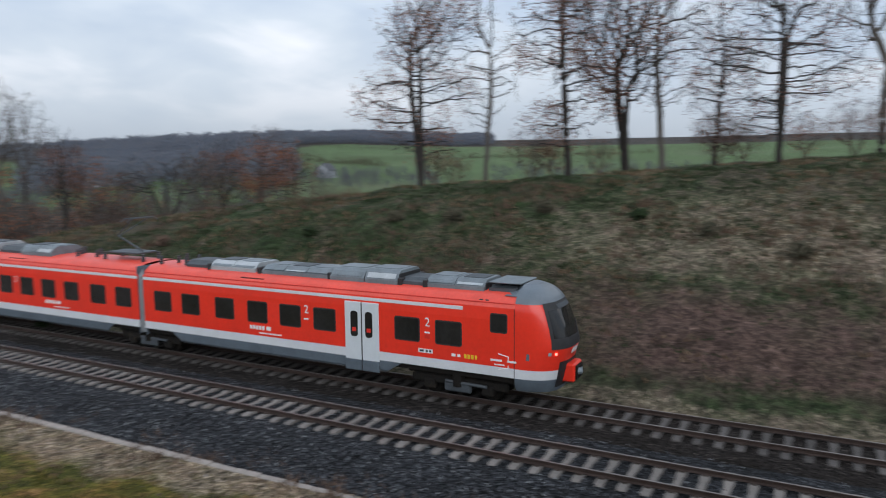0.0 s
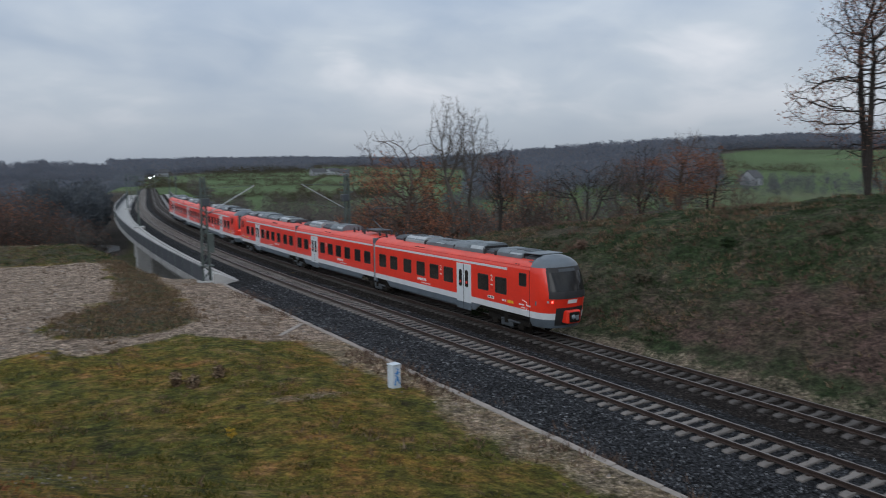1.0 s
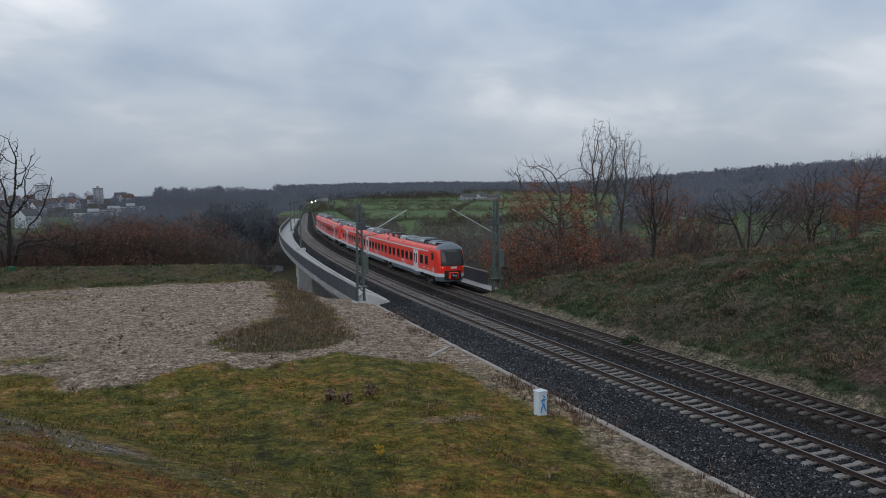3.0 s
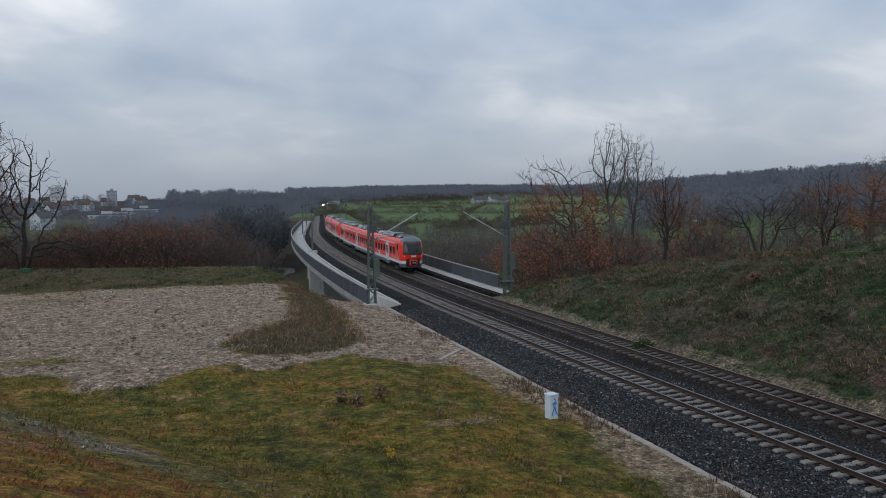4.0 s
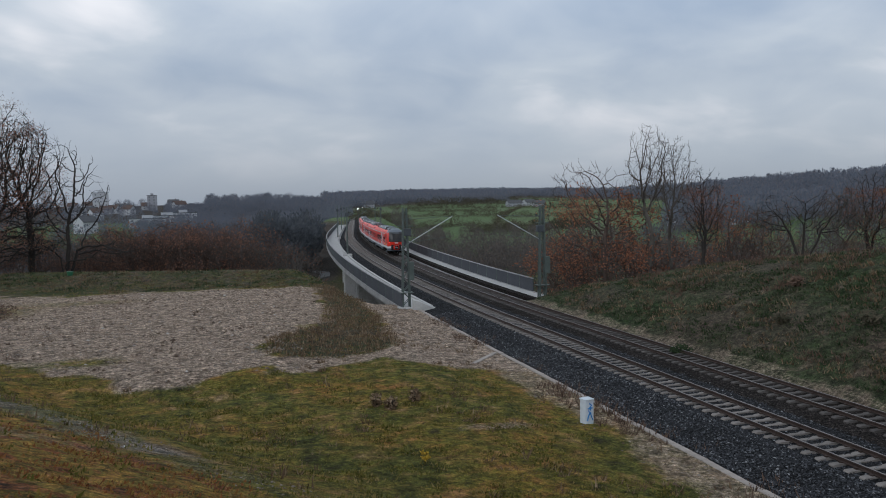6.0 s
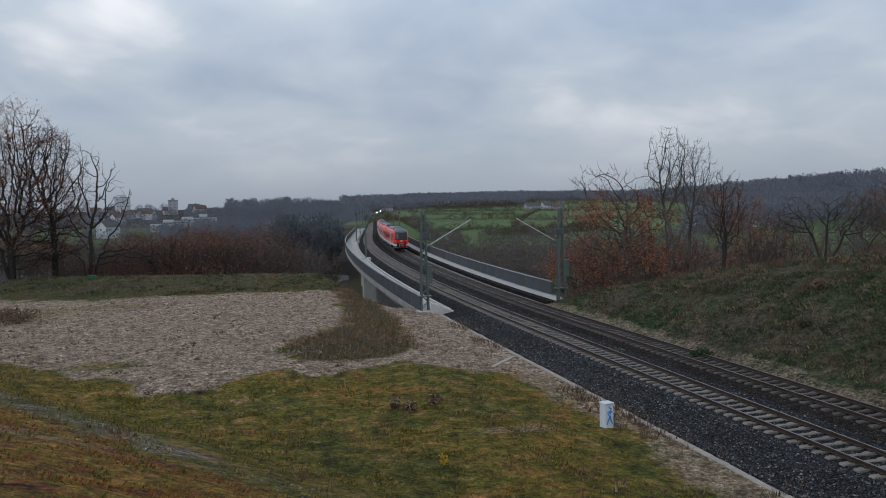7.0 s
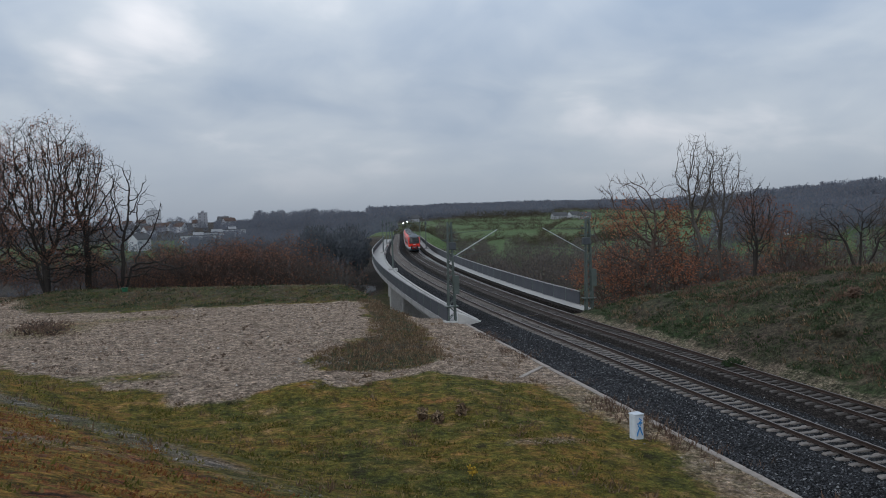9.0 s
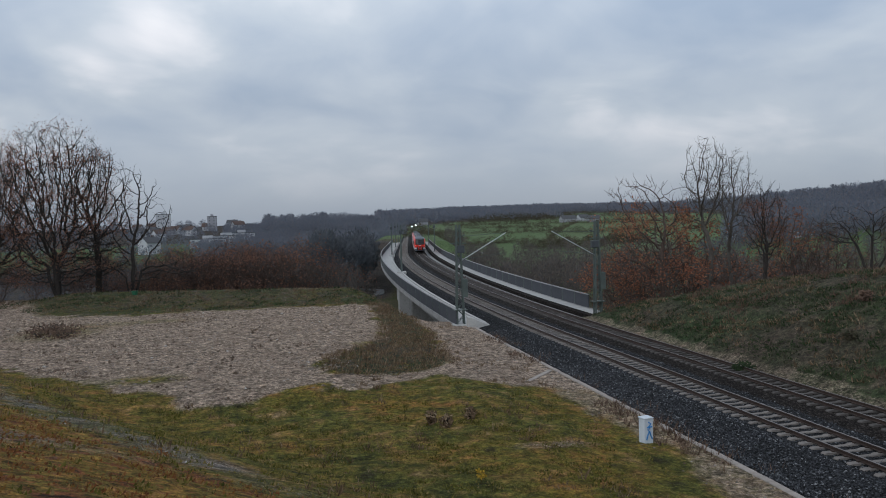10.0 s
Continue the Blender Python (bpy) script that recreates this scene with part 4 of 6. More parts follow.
def roof_box(car, name, y0, y1, mat, top=4.6, half=0.9, label="", louvres=0, dark_end=False):
    prof = [(-half, 4.02), (-half, 4.25), (-half * 0.82, top - 0.1), (-half * 0.62, top), (half * 0.62, top), (half * 0.82, top - 0.1), (half, 4.25), (half, 4.02)]
    b = part(name, Geo().loft([[(x, y, z) for x, z in prof] for y in (y0, y1)]), mat, car, label)
    for k in range(louvres):
        y = y0 + (k + 0.5) * (y1 - y0) / louvres
        for s in (-1, 1):
            part("louvre", Geo().quad(*[(s * (x + 0.012), yy, z) for x, z in ((half * 0.985, 4.30), (half * 0.86, top - 0.16)) for yy in (y - 0.11, y + 0.11)][:2], *[(s * (x + 0.012), yy, z) for x, z in ((half * 0.86, top - 0.16),) for yy in (y + 0.11, y - 0.11)]), ROOF_DARK, b)
    if dark_end:
        part("end_grille", Geo().box(-half * 0.85, half * 0.85, y0 - 0.03, y0 + 0.01, 4.1, top - 0.12, 0.01), FRAME, b)
    n = max(1, int((y1 - y0) / 0.95))
    if mat is not ROOF_DARK:
        for k in range(n):
            ya, yb = y0 + (k + 0.07) * (y1 - y0) / n, y0 + (k + 0.93) * (y1 - y0) / n
            for s in (-1, 1):
                part("side_plate", Geo().loft([[(s * (x + d), yy, z + d * 0.4) for d in (0.0, 0.014) for x, z in (((half * 0.975, 4.30), (half * 0.85, top - 0.13)) if d == 0 else ((half * 0.85, top - 0.13), (half * 0.975, 4.30)))] for yy in (ya, yb)]), (ROOF_LIGHT, ROOF_ALU, ROOF_ALU)[(k * 2 + int(y0)) % 3], b)
            part("hatch", Geo().box(-half * 0.5, half * 0.5, ya + 0.08, yb - 0.08, top - 0.01, top + 0.03, 0.01), (ROOF_ALU, ROOF_DARK)[(k + int(y0)) % 2], b)
    for k in range(1, n):
        y = y0 + k * (y1 - y0) / n
        part("seam", Geo().loft([[(x * 1.012, yy, z + 0.008) for x, z in prof[1:-1]] for yy in (y - 0.015, y + 0.015)], closed=False), ROOF_DARK, b)
    return b


def insulators(car, places):
    for x, y in places:
        g = Geo().tube([(x, y, 4.1), (x, y, 4.2), (x, y, 4.22), (x, y, 4.3), (x, y, 4.32), (x, y, 4.4), (x, y, 4.42), (x, y, 4.5)], [0.06, 0.11, 0.06, 0.11, 0.06, 0.11, 0.06, 0.09], 7)
        part("insulator", g, ROOF_DARK, car)


def front_point(phi, z, off=0.0):
    """The rounded front: phi degrees round from its middle, at the height z; off: proud by that much."""
    yf = float(np.interp(z, [0.70, 1.2, 1.9, 2.3, 2.55, 3.0, 3.6, 4.0, 4.25, 4.42], [0.42, 0.26, 0.12, 0.0, 0.04, 0.18, 0.44, 0.68, 0.95, 1.30]))
    w = float(np.interp(z, [0.70, 0.9, 1.2, 2.3, 3.2, 3.6, 3.86, 4.05, 4.25, 4.42], [1.30, 1.40, 1.455, 1.46, 1.455, 1.43, 1.36, 1.24, 0.98, 0.50]))
    a = radians(phi)
    n = 2 / 2.7
    d = (Y0 - yf) * 1.03
    x = math.copysign(abs(math.sin(a)) ** n, a) * w
    y = Y0 - d * abs(math.cos(a)) ** n
    out = Vector((math.sin(a), -math.cos(a), 0.25)).normalized()
    return Vector((x, y, z)) + out * off


def front_patch(p0, p1, z0, z1, off=0.0, nu=16, nv=8, shape=None):
    g = Geo()
    rings = []
    for j in range(nv + 1):
        z = z0 + (z1 - z0) * j / nv
        a, b = (p0, p1) if shape is None else shape(j / nv)
        rings.append([front_point(a + (b - a) * i / nu, z, off) for i in range(nu + 1)])
    return g.loft(rings, closed=False)


def skirt_part(car, a, b, cut_a, cut_b):
    """A stretch of the skirt; cut: how far its lower edge is cut back beside a bogie."""
    g = Geo()
    for s in (-1, 1):
        outer = [[(s * w, y, z) for (z, w), y in zip(SIDE, ys)] for ys in ((a + cut_a, a + cut_a * 0.85, a), (b - cut_b, b - cut_b * 0.85, b))]
        g.loft([r + [(x - s * 0.06, y, z) for x, y, z in r[::-1]] for r in outer])
    part("skirt", g, SKIRT, car, "slate grey skirt")


def common_car(car, y0, y1, windows, door_y, side_stripe, skirts):
    for a, b, ca, cb in skirts:
        skirt_part(car, a, b, ca, cb)
    part("lower_stripe", shell(y0, y1, [(1.172, 1.457), (1.518, 1.461)]), WHITE_LINE, car, "light grey stripe")
    part("body", shell(y0, y1, WALL), RED, car, "bright red side wall", smooth=False)
    part("roof", shell(y0, y1, ROOF, over=True), RED_ROOF, car, "paler red curved roof edge", smooth=True, fix=True)
    part("floor_pan", Geo().box(-1.3, 1.3, y0 + 0.05, y1 - 0.05, 0.95, 1.17, 0), UNDER, car)
    part("rain_gutter", shell(y0 + 0.01, y1 - 0.01, [(3.80, 1.392), (3.83, 1.388)]), SIGN_RED, car)
    for s in (-1, 1):
        a, b = side_stripe
        part("upper_stripe", Geo().box(s * 1.452 - 0.008, s * 1.452 + 0.012, a, b, 3.47, 3.60, 0.003), WHITE_LINE, car, "light grey stripe")
        for yc in windows:
            side_window(car, s, yc, 2.54, 1.02, 0.84)
        side_door(car, s, door_y)
    part("end_wall", Geo().box(-1.42, 1.42, y1 - 0.05, y1, 0.85, 4.05, 0.02), SKIRT, car)


def bars(car, s, y, z, cols, mat, hgt=0.1):
    """A line of writing too small to read: plain bars."""
    for k, w in cols:
        part("lettering_bar", Geo().box(s * 1.466 - 0.004, s * 1.466 + 0.006, y + s * k, y + s * k + w, z, z + hgt, 0), mat, car)


def digit_two(car, s, y, z, h):
    cu = bpy.data.curves.new("class_number", "FONT")
    cu.body, cu.size, cu.extrude, cu.align_x = "2", h * 1.4, 0.004, "CENTER"
    cu.materials.append(PRINT)
    o = new("class_number", cu)
    o.parent = car
    o.matrix_basis = Matrix.Translation((s * 1.468, y, z)) @ pose(0, 0, 0, 90, 0, 90 * s)


def end_car(m=None):
    car = thing("rail_car", "red and grey electric train driving car with dark windows", "train car", group="cars of the red train")
    yi = END_LEN
    common_car(car, Y0, yi, [4.34, 6.10, 9.95, 11.70, 13.46, 15.32, 17.35, 19.10], 8.15, (3.75, yi), [(6.35, 18.6, 0.75, 0.6)])
    for s in (-1, 1):
        side_window(car, s, 2.33, 3.10, 0.58, 0.62)
        # grey insert at the front of the stripe and the panel joint behind the front
        part("panel_joint", Geo().box(s * 1.462 - 0.004, s * 1.462 + 0.003, Y0 - 0.012, Y0 + 0.012, 0.8, 3.66, 0), FRAME, car)
        part("side_marker", rounded_plate(s, 1.43, 1.28, 1.98, 0.2, 0.24, 0.03, 0.012), SKIRT, car)
        bars(car, s, 13.95, 1.78, [(k * 0.17, 0.12) for k in range(1, 6)] + [(1.2, 0.24)], PRINT, 0.17)
        bars(car, s, 12.2, 1.62, [(0.0, 1.2)], PRINT, 0.05)
        bars(car, s, 5.0, 1.70, [(0.0, 0.62)], PRINT, 0.15)
        for ya, yb in ((5.06, 5.16), (5.20, 5.30), (5.38, 5.56)):
            part("lettering_bar", Geo().box(s * 1.468 - 0.004, s * 1.468 + 0.009, ya, yb, 1.735, 1.815, 0), SKIRT_PRINT, car)
        bars(car, s, 4.05, 1.70, [(0.0, 0.16), (0.2, 0.12)], PRINT, 0.1)
        bars(car, s, 3.6, 1.68, [(0.0, 0.1), (0.14, 0.1), (0.28, 0.1), (0.42, 0.08)], YELLOW, 0.15)
        bars(car, s, 2.2, 1.72, [(0.0, 0.45), (0.55, 0.35)], PRINT, 0.07)
        bars(car, s, 2.2, 1.58, [(0.1, 0.4)], PRINT, 0.05)
        g = Geo()
        for (ya, za), (yb, zb) in (((1.95, 1.92), (2.35, 2.0)), ((1.95, 1.92), (1.98, 1.72)), ((1.98, 1.5), (2.35, 1.42)), ((1.98, 1.5), (1.95, 1.62))):
            g.tube([(s * 1.463, ya, za), (s * 1.463, yb, zb)], [0.02, 0.02], 4)
        part("emblem", g, PRINT, car, "white angular emblem")
        digit_two(car, s, 5.22, 2.72, 0.34)
        bars(car, s, 5.12, 2.45, [(0.0, 0.22)], PRINT, 0.06)
        bars(car, s, 5.12, 2.25, [(0.0, 0.22)], SIGN_RED, 0.16)
        digit_two(car, s, 10.85, 2.72, 0.34)
        bars(car, s, 10.75, 2.45, [(0.0, 0.22)], PRINT, 0.06)
        part("roof_vent", Geo().box(s * 1.27 - 0.02, s * 1.27 + 0.06, 13.2, 14.5, 3.86, 3.95, 0.01), UNDER, car)
        part("roof_vent", Geo().box(s * 1.33 - 0.02, s * 1.33 + 0.06, 3.0, 3.14, 3.74, 3.90, 0.01), FRAME, car)
        part("roof_vent", Geo().box(s * 1.33 - 0.02, s * 1.33 + 0.06, 2.76, 2.90, 3.74, 3.90, 0.01), FRAME, car)
    # the front
    part("nose", front_patch(-90, 90, 1.50, 3.84, 0, 28, 20), RED, car, "rounded red front", smooth=True)
    part("nose_stripe", front_patch(-90, 90, 1.17, 1.51, 0.004, 28, 3, lambda v: (-90, 90)), WHITE_LINE, car, smooth=True)
    part("front_skirt", front_patch(-90, 90, 0.70, 1.18, 0, 28, 4), SKIRT, car, "slate grey front skirt", smooth=True)
    part("front_cap", front_patch(-90, 90, 3.83, 4.42, 0.01, 28, 10), CAP, car, "graphite front dome above the windscreen", smooth=True)
    part("front_cap_top", Geo().quad(*[front_point(-90 + 180 * i / 16, 4.42, 0.01) for i in range(17)]), CAP, car)
    part("front_cap_back", Geo().loft([[(x * 0.98, Y0 + 0.5 * k, 4.05 + (z - 4.05) * (1 - 0.75 * k)) for x, z in ((-1.18, 4.05), (-0.86, 4.25), (-0.42, 4.42), (0.42, 4.42), (0.86, 4.25), (1.18, 4.05))] for k in (0, 1)], closed=False), CAP, car)
    scr = part("windscreen_frame", front_patch(-60, 60, 2.28, 3.86, 0.016, 20, 12, lambda v: (-50 + 3 * v, 50 - 3 * v)), FRAME, car, "black windscreen surround", smooth=True)
    part("windscreen", front_patch(-50, 50, 2.66, 3.62, 0.024, 20, 10, lambda v: (-44 + 3 * v, 44 - 3 * v)), GLASS, scr, smooth=True)
    part("destination_display", front_patch(-16, 16, 3.64, 3.78, 0.03, 8, 2), ROOF_DARK, scr)
    part("wiper", Geo().tube([front_point(5, 2.5, 0.05), front_point(18, 3.1, 0.05)], [0.015, 0.012], 5), FRAME, scr)
    for s in (-1, 1):
        part("tail_light", front_patch(s * 41 - 2.0, s * 41 + 2.0, 2.07, 2.17, 0.02, 4, 3), TAIL, car, "lit red tail light", smooth=True)
        part("headlight", front_patch(s * 51 - 2.6, s * 51 + 2.6, 2.06, 2.18, 0.02, 4, 3), ROOF_LIGHT, car, "unlit round headlight", smooth=True)
    part("front_badge", front_patch(-7, 7, 2.01, 2.22, 0.014, 4, 2), PRINT, car, "white rectangular badge")
    # No hollow here: a flat black patch paints the recess's shade round the coupler.
    part("coupler_shade_patch", front_patch(-30, 30, 0.84, 1.80, 0.012, 10, 6), FRAME, car)
    hood = part("coupler_hood", Geo().box(-0.46, 0.46, -0.14, 0.4, 0.98, 1.66, 0.06), RED, car, "red coupler housing")
    part("coupler_face", Geo().box(-0.34, 0.34, -0.20, -0.13, 1.06, 1.58, 0.03), UNDER, hood)
    part("coupler_cone", Geo().tube([(-0.1, -0.33, 1.34), (-0.1, -0.19, 1.34)], [0.06, 0.14], 10), ROOF_ALU, hood)
    part("coupler_plate", Geo().box(0.05, 0.25, -0.24, -0.19, 1.17, 1.42, 0.02), ROOF_ALU, hood)
    # roof gear
    roof_box(car, "roof_hatch", 1.95, 3.0, ROOF_DARK, 4.30, 0.8)
    part("roof_tray", Geo().box(-0.82, 0.82, 1.75, 2.98, 4.42, 4.47, 0.02), ROOF_ALU, car, "grey tray over the cab roof")
    for xx in (-0.55, 0.5):
        part("roof_pipe", Geo().tube([(xx, 3.1, 4.24), (xx, 9.5, 4.24), (xx * 1.2, 13.7, 4.22), (xx * 1.2, 18.4, 4.22)], [0.035] * 4, 6), ROOF_DARK, car)
    # Black boxes added as the shade in the gaps between roof units.
    for yy in (5.60, 6.72, 10.05, 13.75, 16.68):
        part("gap_shade_box", Geo().box(-0.95, 0.95, yy - 0.10, yy + 0.10, 4.05, 4.36, 0.03), FRAME, car)
    roof_box(car, "air_conditioner", 3.15, 5.55, ROOF_ALU, 4.50, 0.9, "grey air-conditioning unit", dark_end=True)
    roof_box(car, "roof_duct", 5.65, 6.7, ROOF_DARK, 4.38, 0.85)
    roof_box(car, "converter", 6.8, 8.3, ROOF_ALU, 4.62, 0.96, "rounded grey converter housing", dark_end=True)
    roof_box(car, "converter", 8.35, 10.0, ROOF_ALU, 4.58, 0.96, "rounded grey converter housing")
    roof_box(car, "resistor_bank", 10.1, 13.6, ROOF_ALU, 4.46, 0.92, "grey resistor bank with louvres", louvres=8)
    roof_box(car, "air_conditioner", 14.0, 16.6, ROOF_LIGHT, 4.50, 0.9, "pale air-conditioning unit")
    roof_box(car, "equipment_box", 16.75, 18.2, ROOF_DARK, 4.42, 0.8)
    insulators(car, [(-0.5, 18.5), (0.4, 18.6), (-0.2, 19.3), (0.6, 19.6), (-0.7, 19.9)])
    bogie(car, 4.1)
    bogie(car, yi + 0.1)
    return car


def gangway(car, y):
    g = Geo()
    rings = []
    for k in range(7):
        w = 1.42 if k % 2 else 1.34
        rings.append([(sx * (w - c), y + k * CAR_GAP / 6, z) for sx, z, c in ((-1, 0.95, 0), (-1, 3.6, 0), (-1, 3.95, 0.3), (1, 3.95, 0.3), (1, 3.6, 0), (1, 0.95, 0))])
    part("gangway_bellows", g.loft(rings, closed=True, caps=False), BELLOWS, car, "grey rubber bellows between cars")


def mid_car():
    car = thing("rail_car", "red and grey middle train car with a raised pantograph", "train car", group="cars of the red train")
    yi = MID_LEN
    common_car(car, 0, yi, [1.0, 2.8, 4.78, 6.58, 8.32, 10.08, 14.05, 15.75], 11.95, (0, yi), [(1.75, yi - 1.75, 0.6, 0.6)])
    part("end_wall", Geo().box(-1.42, 1.42, 0.0, 0.05, 0.85, 4.05, 0.02), SKIRT, car)
    for s in (-1, 1):
        bars(car, s, 6.9, 1.78, [(k * 0.17, 0.12) for k in range(1, 6)] + [(1.2, 0.24)], PRINT, 0.17)
        bars(car, s, 5.0, 1.62, [(0.0, 1.2)], PRINT, 0.05)
        digit_two(car, s, 9.2, 2.72, 0.3)
        bars(car, s, 12.95, 2.3, [(0.0, 0.22)], PRINT, 0.3)
        part("roof_vent", Geo().box(s * 1.27 - 0.02, s * 1.27 + 0.06, 8.6, 9.9, 3.86, 3.95, 0.01), UNDER, car)
    roof_box(car, "air_conditioner", 6.9, 9.4, ROOF_ALU, 4.58, 0.95, "grey air-conditioning unit")
    roof_box(car, "equipment_box", 9.6, 11.4, ROOF_DARK, 4.45, 0.85)
    roof_box(car, "air_conditioner", 11.7, 14.4, ROOF_LIGHT, 4.58, 0.95, "pale air-conditioning unit")
    roof_box(car, "equipment_box", 14.6, 16.2, ROOF_DARK, 4.42, 0.8)
    insulators(car, [(-0.6, 0.5), (0.5, 0.7), (-0.6, 3.2), (0.6, 3.4), (-0.3, 4.2), (0.4, 4.8), (-0.5, 5.4), (0.1, 5.9), (0.6, 6.3)])
    pan = part("pantograph", Geo().box(-0.6, 0.6, 0.9, 3.0, 4.46, 4.54, 0.02), ROOF_DARK, car, "raised black pantograph")
    part("lower_arm", Geo().tube([(0, 1.2, 4.55), (0, 2.9, 5.25)], [0.05, 0.04], 6), ROOF_DARK, pan)
    for s in (-1, 1):
        part("upper_arm", Geo().tube([(s * 0.08, 2.9, 5.25), (s * 0.45, 1.3, 6.15)], [0.03, 0.022], 5), ROOF_DARK, pan)
    for dy in (-0.18, 0.18):
        part("contact_strip", Geo().tube([(-0.95, 1.3 + dy, 6.05), (-0.7, 1.3 + dy, 6.2), (0.7, 1.3 + dy, 6.2), (0.95, 1.3 + dy, 6.05)], [0.025] * 4, 5), ROOF_DARK, pan)
    gangway(car, -CAR_GAP)
    gangway(car, yi)
    bogie(car, yi + 0.15)
    return car


def build_train():
    """The cars with their place in the train: metres from the visible front to their near end, their length, turned about or not."""
    a, b = end_car(), mid_car()
    unit = END_LEN * 2 + MID_LEN + CAR_GAP * 2
    cars = [(a, 0.0, END_LEN, False), (b, END_LEN + CAR_GAP, MID_LEN, False)]
    cars.append((copy_thing(a, Matrix()), END_LEN + MID_LEN + 2 * CAR_GAP, END_LEN, True))
    for k, (ob, at, ln, back) in enumerate(cars[:3]):
        cars.append((copy_thing(ob, Matrix()), unit + 0.75 + at, ln, back))
    return cars


TRAIN = build_train()
NOSE_T = [0.0, 0.5, 1.0, 1.5, 2.0, 2.5, 3.25, 4.0, 5.0, 6.0, 7.0, 8.5, 10.0]
NOSE_S = [7.5, 18.25, 28.7, 38.7, 49.0, 58.7, 73.1, 87.2, 105.7, 124.1, 142.4, 169.8, 197.2]


def car_pose(t, at, ln, back):
    s = float(np.interp(t, NOSE_T, NOSE_S)) + at
    p, q = on_line(s + 3, RIGHT_TRACK), on_line(s + ln - 3, RIGHT_TRACK)
    d = (q - p).normalized()
    yaw = math.degrees(math.atan2(-d.x, d.y))
    pitch = math.degrees(math.asin(d.z))
    if back:
        return Matrix.Translation(p + d * (ln - 3)) @ pose(0, 0, 0, -pitch, 0, yaw + 180)
    return Matrix.Translation(p - d * 3) @ pose(0, 0, 0, pitch, 0, yaw)


# ---- trees ----
def grow(seed, hgt, trunk_r, crown, stems, n=900, reach=2.6, step=0.42, kill=0.8, rise=0.12, wander=0.2, tip=0.016, twigs=2, twig_len=0.7, leaf=0, leaf_size=0.16, leaf_low=0.0, leaf_high=1.0, clump=0.25):
    """A leafless tree (trunk, crown, leaves, top): boughs grow towards points spread through the crown's round masses.
    crown: (x, y, z, radius, half height, weight), stems: (lean x, lean y, length), all in parts of hgt; leaf: how many withered leaves still hang."""
    r = np.random.RandomState(seed)
    w = np.array([c[5] for c in crown], float)
    pick = r.choice(len(crown), n, p=w / w.sum())
    C = np.array([c[:5] for c in crown], float)[pick] * hgt
    d = r.normal(size=(n, 3))
    d = d / np.linalg.norm(d, axis=1)[:, None] * r.uniform(0, 1, (n, 1)) ** 0.42
    A = C[:, :3] + d * np.stack([C[:, 3], C[:, 3], C[:, 4]], 1)
    A = A[A[:, 2] > 0.06 * hgt]
    P, up = [np.array([0.0, 0.0, -0.5])], [-1]
    for lx, ly, ln in stems:
        k, q = 0, np.array([0.0, 0.0, -0.5])
        m = max(2, int(ln * hgt / step))
        bend = r.normal(0, 0.10, 2)
        for j in range(m):
            f = j / m
            q = q + step * np.array([lx * (1 - 0.4 * f) + bend[0] * math.sin(4 * f) + r.normal(0, 0.07), ly * (1 - 0.4 * f) + bend[1] * math.sin(4 * f) + r.normal(0, 0.07), 1.0])
            P.append(q.copy())
            up.append(k)
            k = len(P) - 1
    kids = np.bincount([u for u in up if u >= 0], minlength=len(P)).tolist()
    N = np.array(P)
    D = np.linalg.norm(A[:, None, :] - N[None], axis=2)
    near, dist = D.argmin(1), D.min(1)
    reach_now = reach
    for _ in range(260):
        ok = dist < reach_now
        if not len(A):
            break
        if not ok.any():
            reach_now *= 1.5
            if reach_now > 14:
                break
            continue
        fresh = []
        order = np.unique(near[ok])
        for i in order:
            if kids[i] > 2:
                continue
            v = A[ok & (near == i)] - N[i]
            v = (v / (np.linalg.norm(v, axis=1)[:, None] + 1e-6)).mean(0)
            v = v / (np.linalg.norm(v) + 1e-6) + r.normal(0, wander, 3) + np.array([0, 0, rise])
            fresh.append(N[i] + v / np.linalg.norm(v) * step)
            up.append(int(i))
            kids[i] += 1
            kids.append(0)
        if not fresh:
            dist[ok] = 99.0
            keep = ~ok
        else:
            F = np.array(fresh)
            base = len(N)
            N = np.vstack([N, F])
            D = np.linalg.norm(A[:, None, :] - F[None], axis=2)
            j, dm = D.argmin(1), D.min(1)
            closer = dm < dist
            near, dist = np.where(closer, base + j, near), np.minimum(dist, dm)
            keep = dist > kill
        A, near, dist = A[keep], near[keep], dist[keep]
    m = len(N)
    load = np.zeros(m)
    sons = [[] for _ in range(m)]
    for i in range(m - 1, 0, -1):
        load[i] += 1.0
        load[up[i]] += load[i]
        sons[up[i]].append(i)
    e = math.log(trunk_r / tip) / math.log(max(load[0], 3.0))
    R = tip * np.maximum(load, 1) ** e
    wood, fine, tips = Geo(), Geo(), []
    starts = [(0, i) for i in sons[0]]
    while starts:
        p, i = starts.pop()
        line = [p, i]
        while sons[i]:
            sn = sorted(sons[i], key=lambda q: -load[q])
            starts += [(i, q) for q in sn[1:]]
            i = sn[0]
            line.append(i)
        pts = [N[q] for q in line]
        rad = [float(min(R[q], R[line[1]])) for q in line]
        # thick boughs and thin ends are separate pieces
        cut = next((q for q in range(1, len(line)) if rad[q] < 0.05), len(line))
        if cut > 1:
            wood.tube(pts[:cut], rad[:cut], 8 if rad[0] > 0.15 else 6, caps=False)
        if cut < len(line):
            fine.tube(pts[cut - 1:], rad[cut - 1:], 4 if rad[cut] > 0.03 else 3, caps=False)
        last = Vector(pts[-1])
        heading = (last - Vector(pts[-2])).normalized()
        tips.append(last)
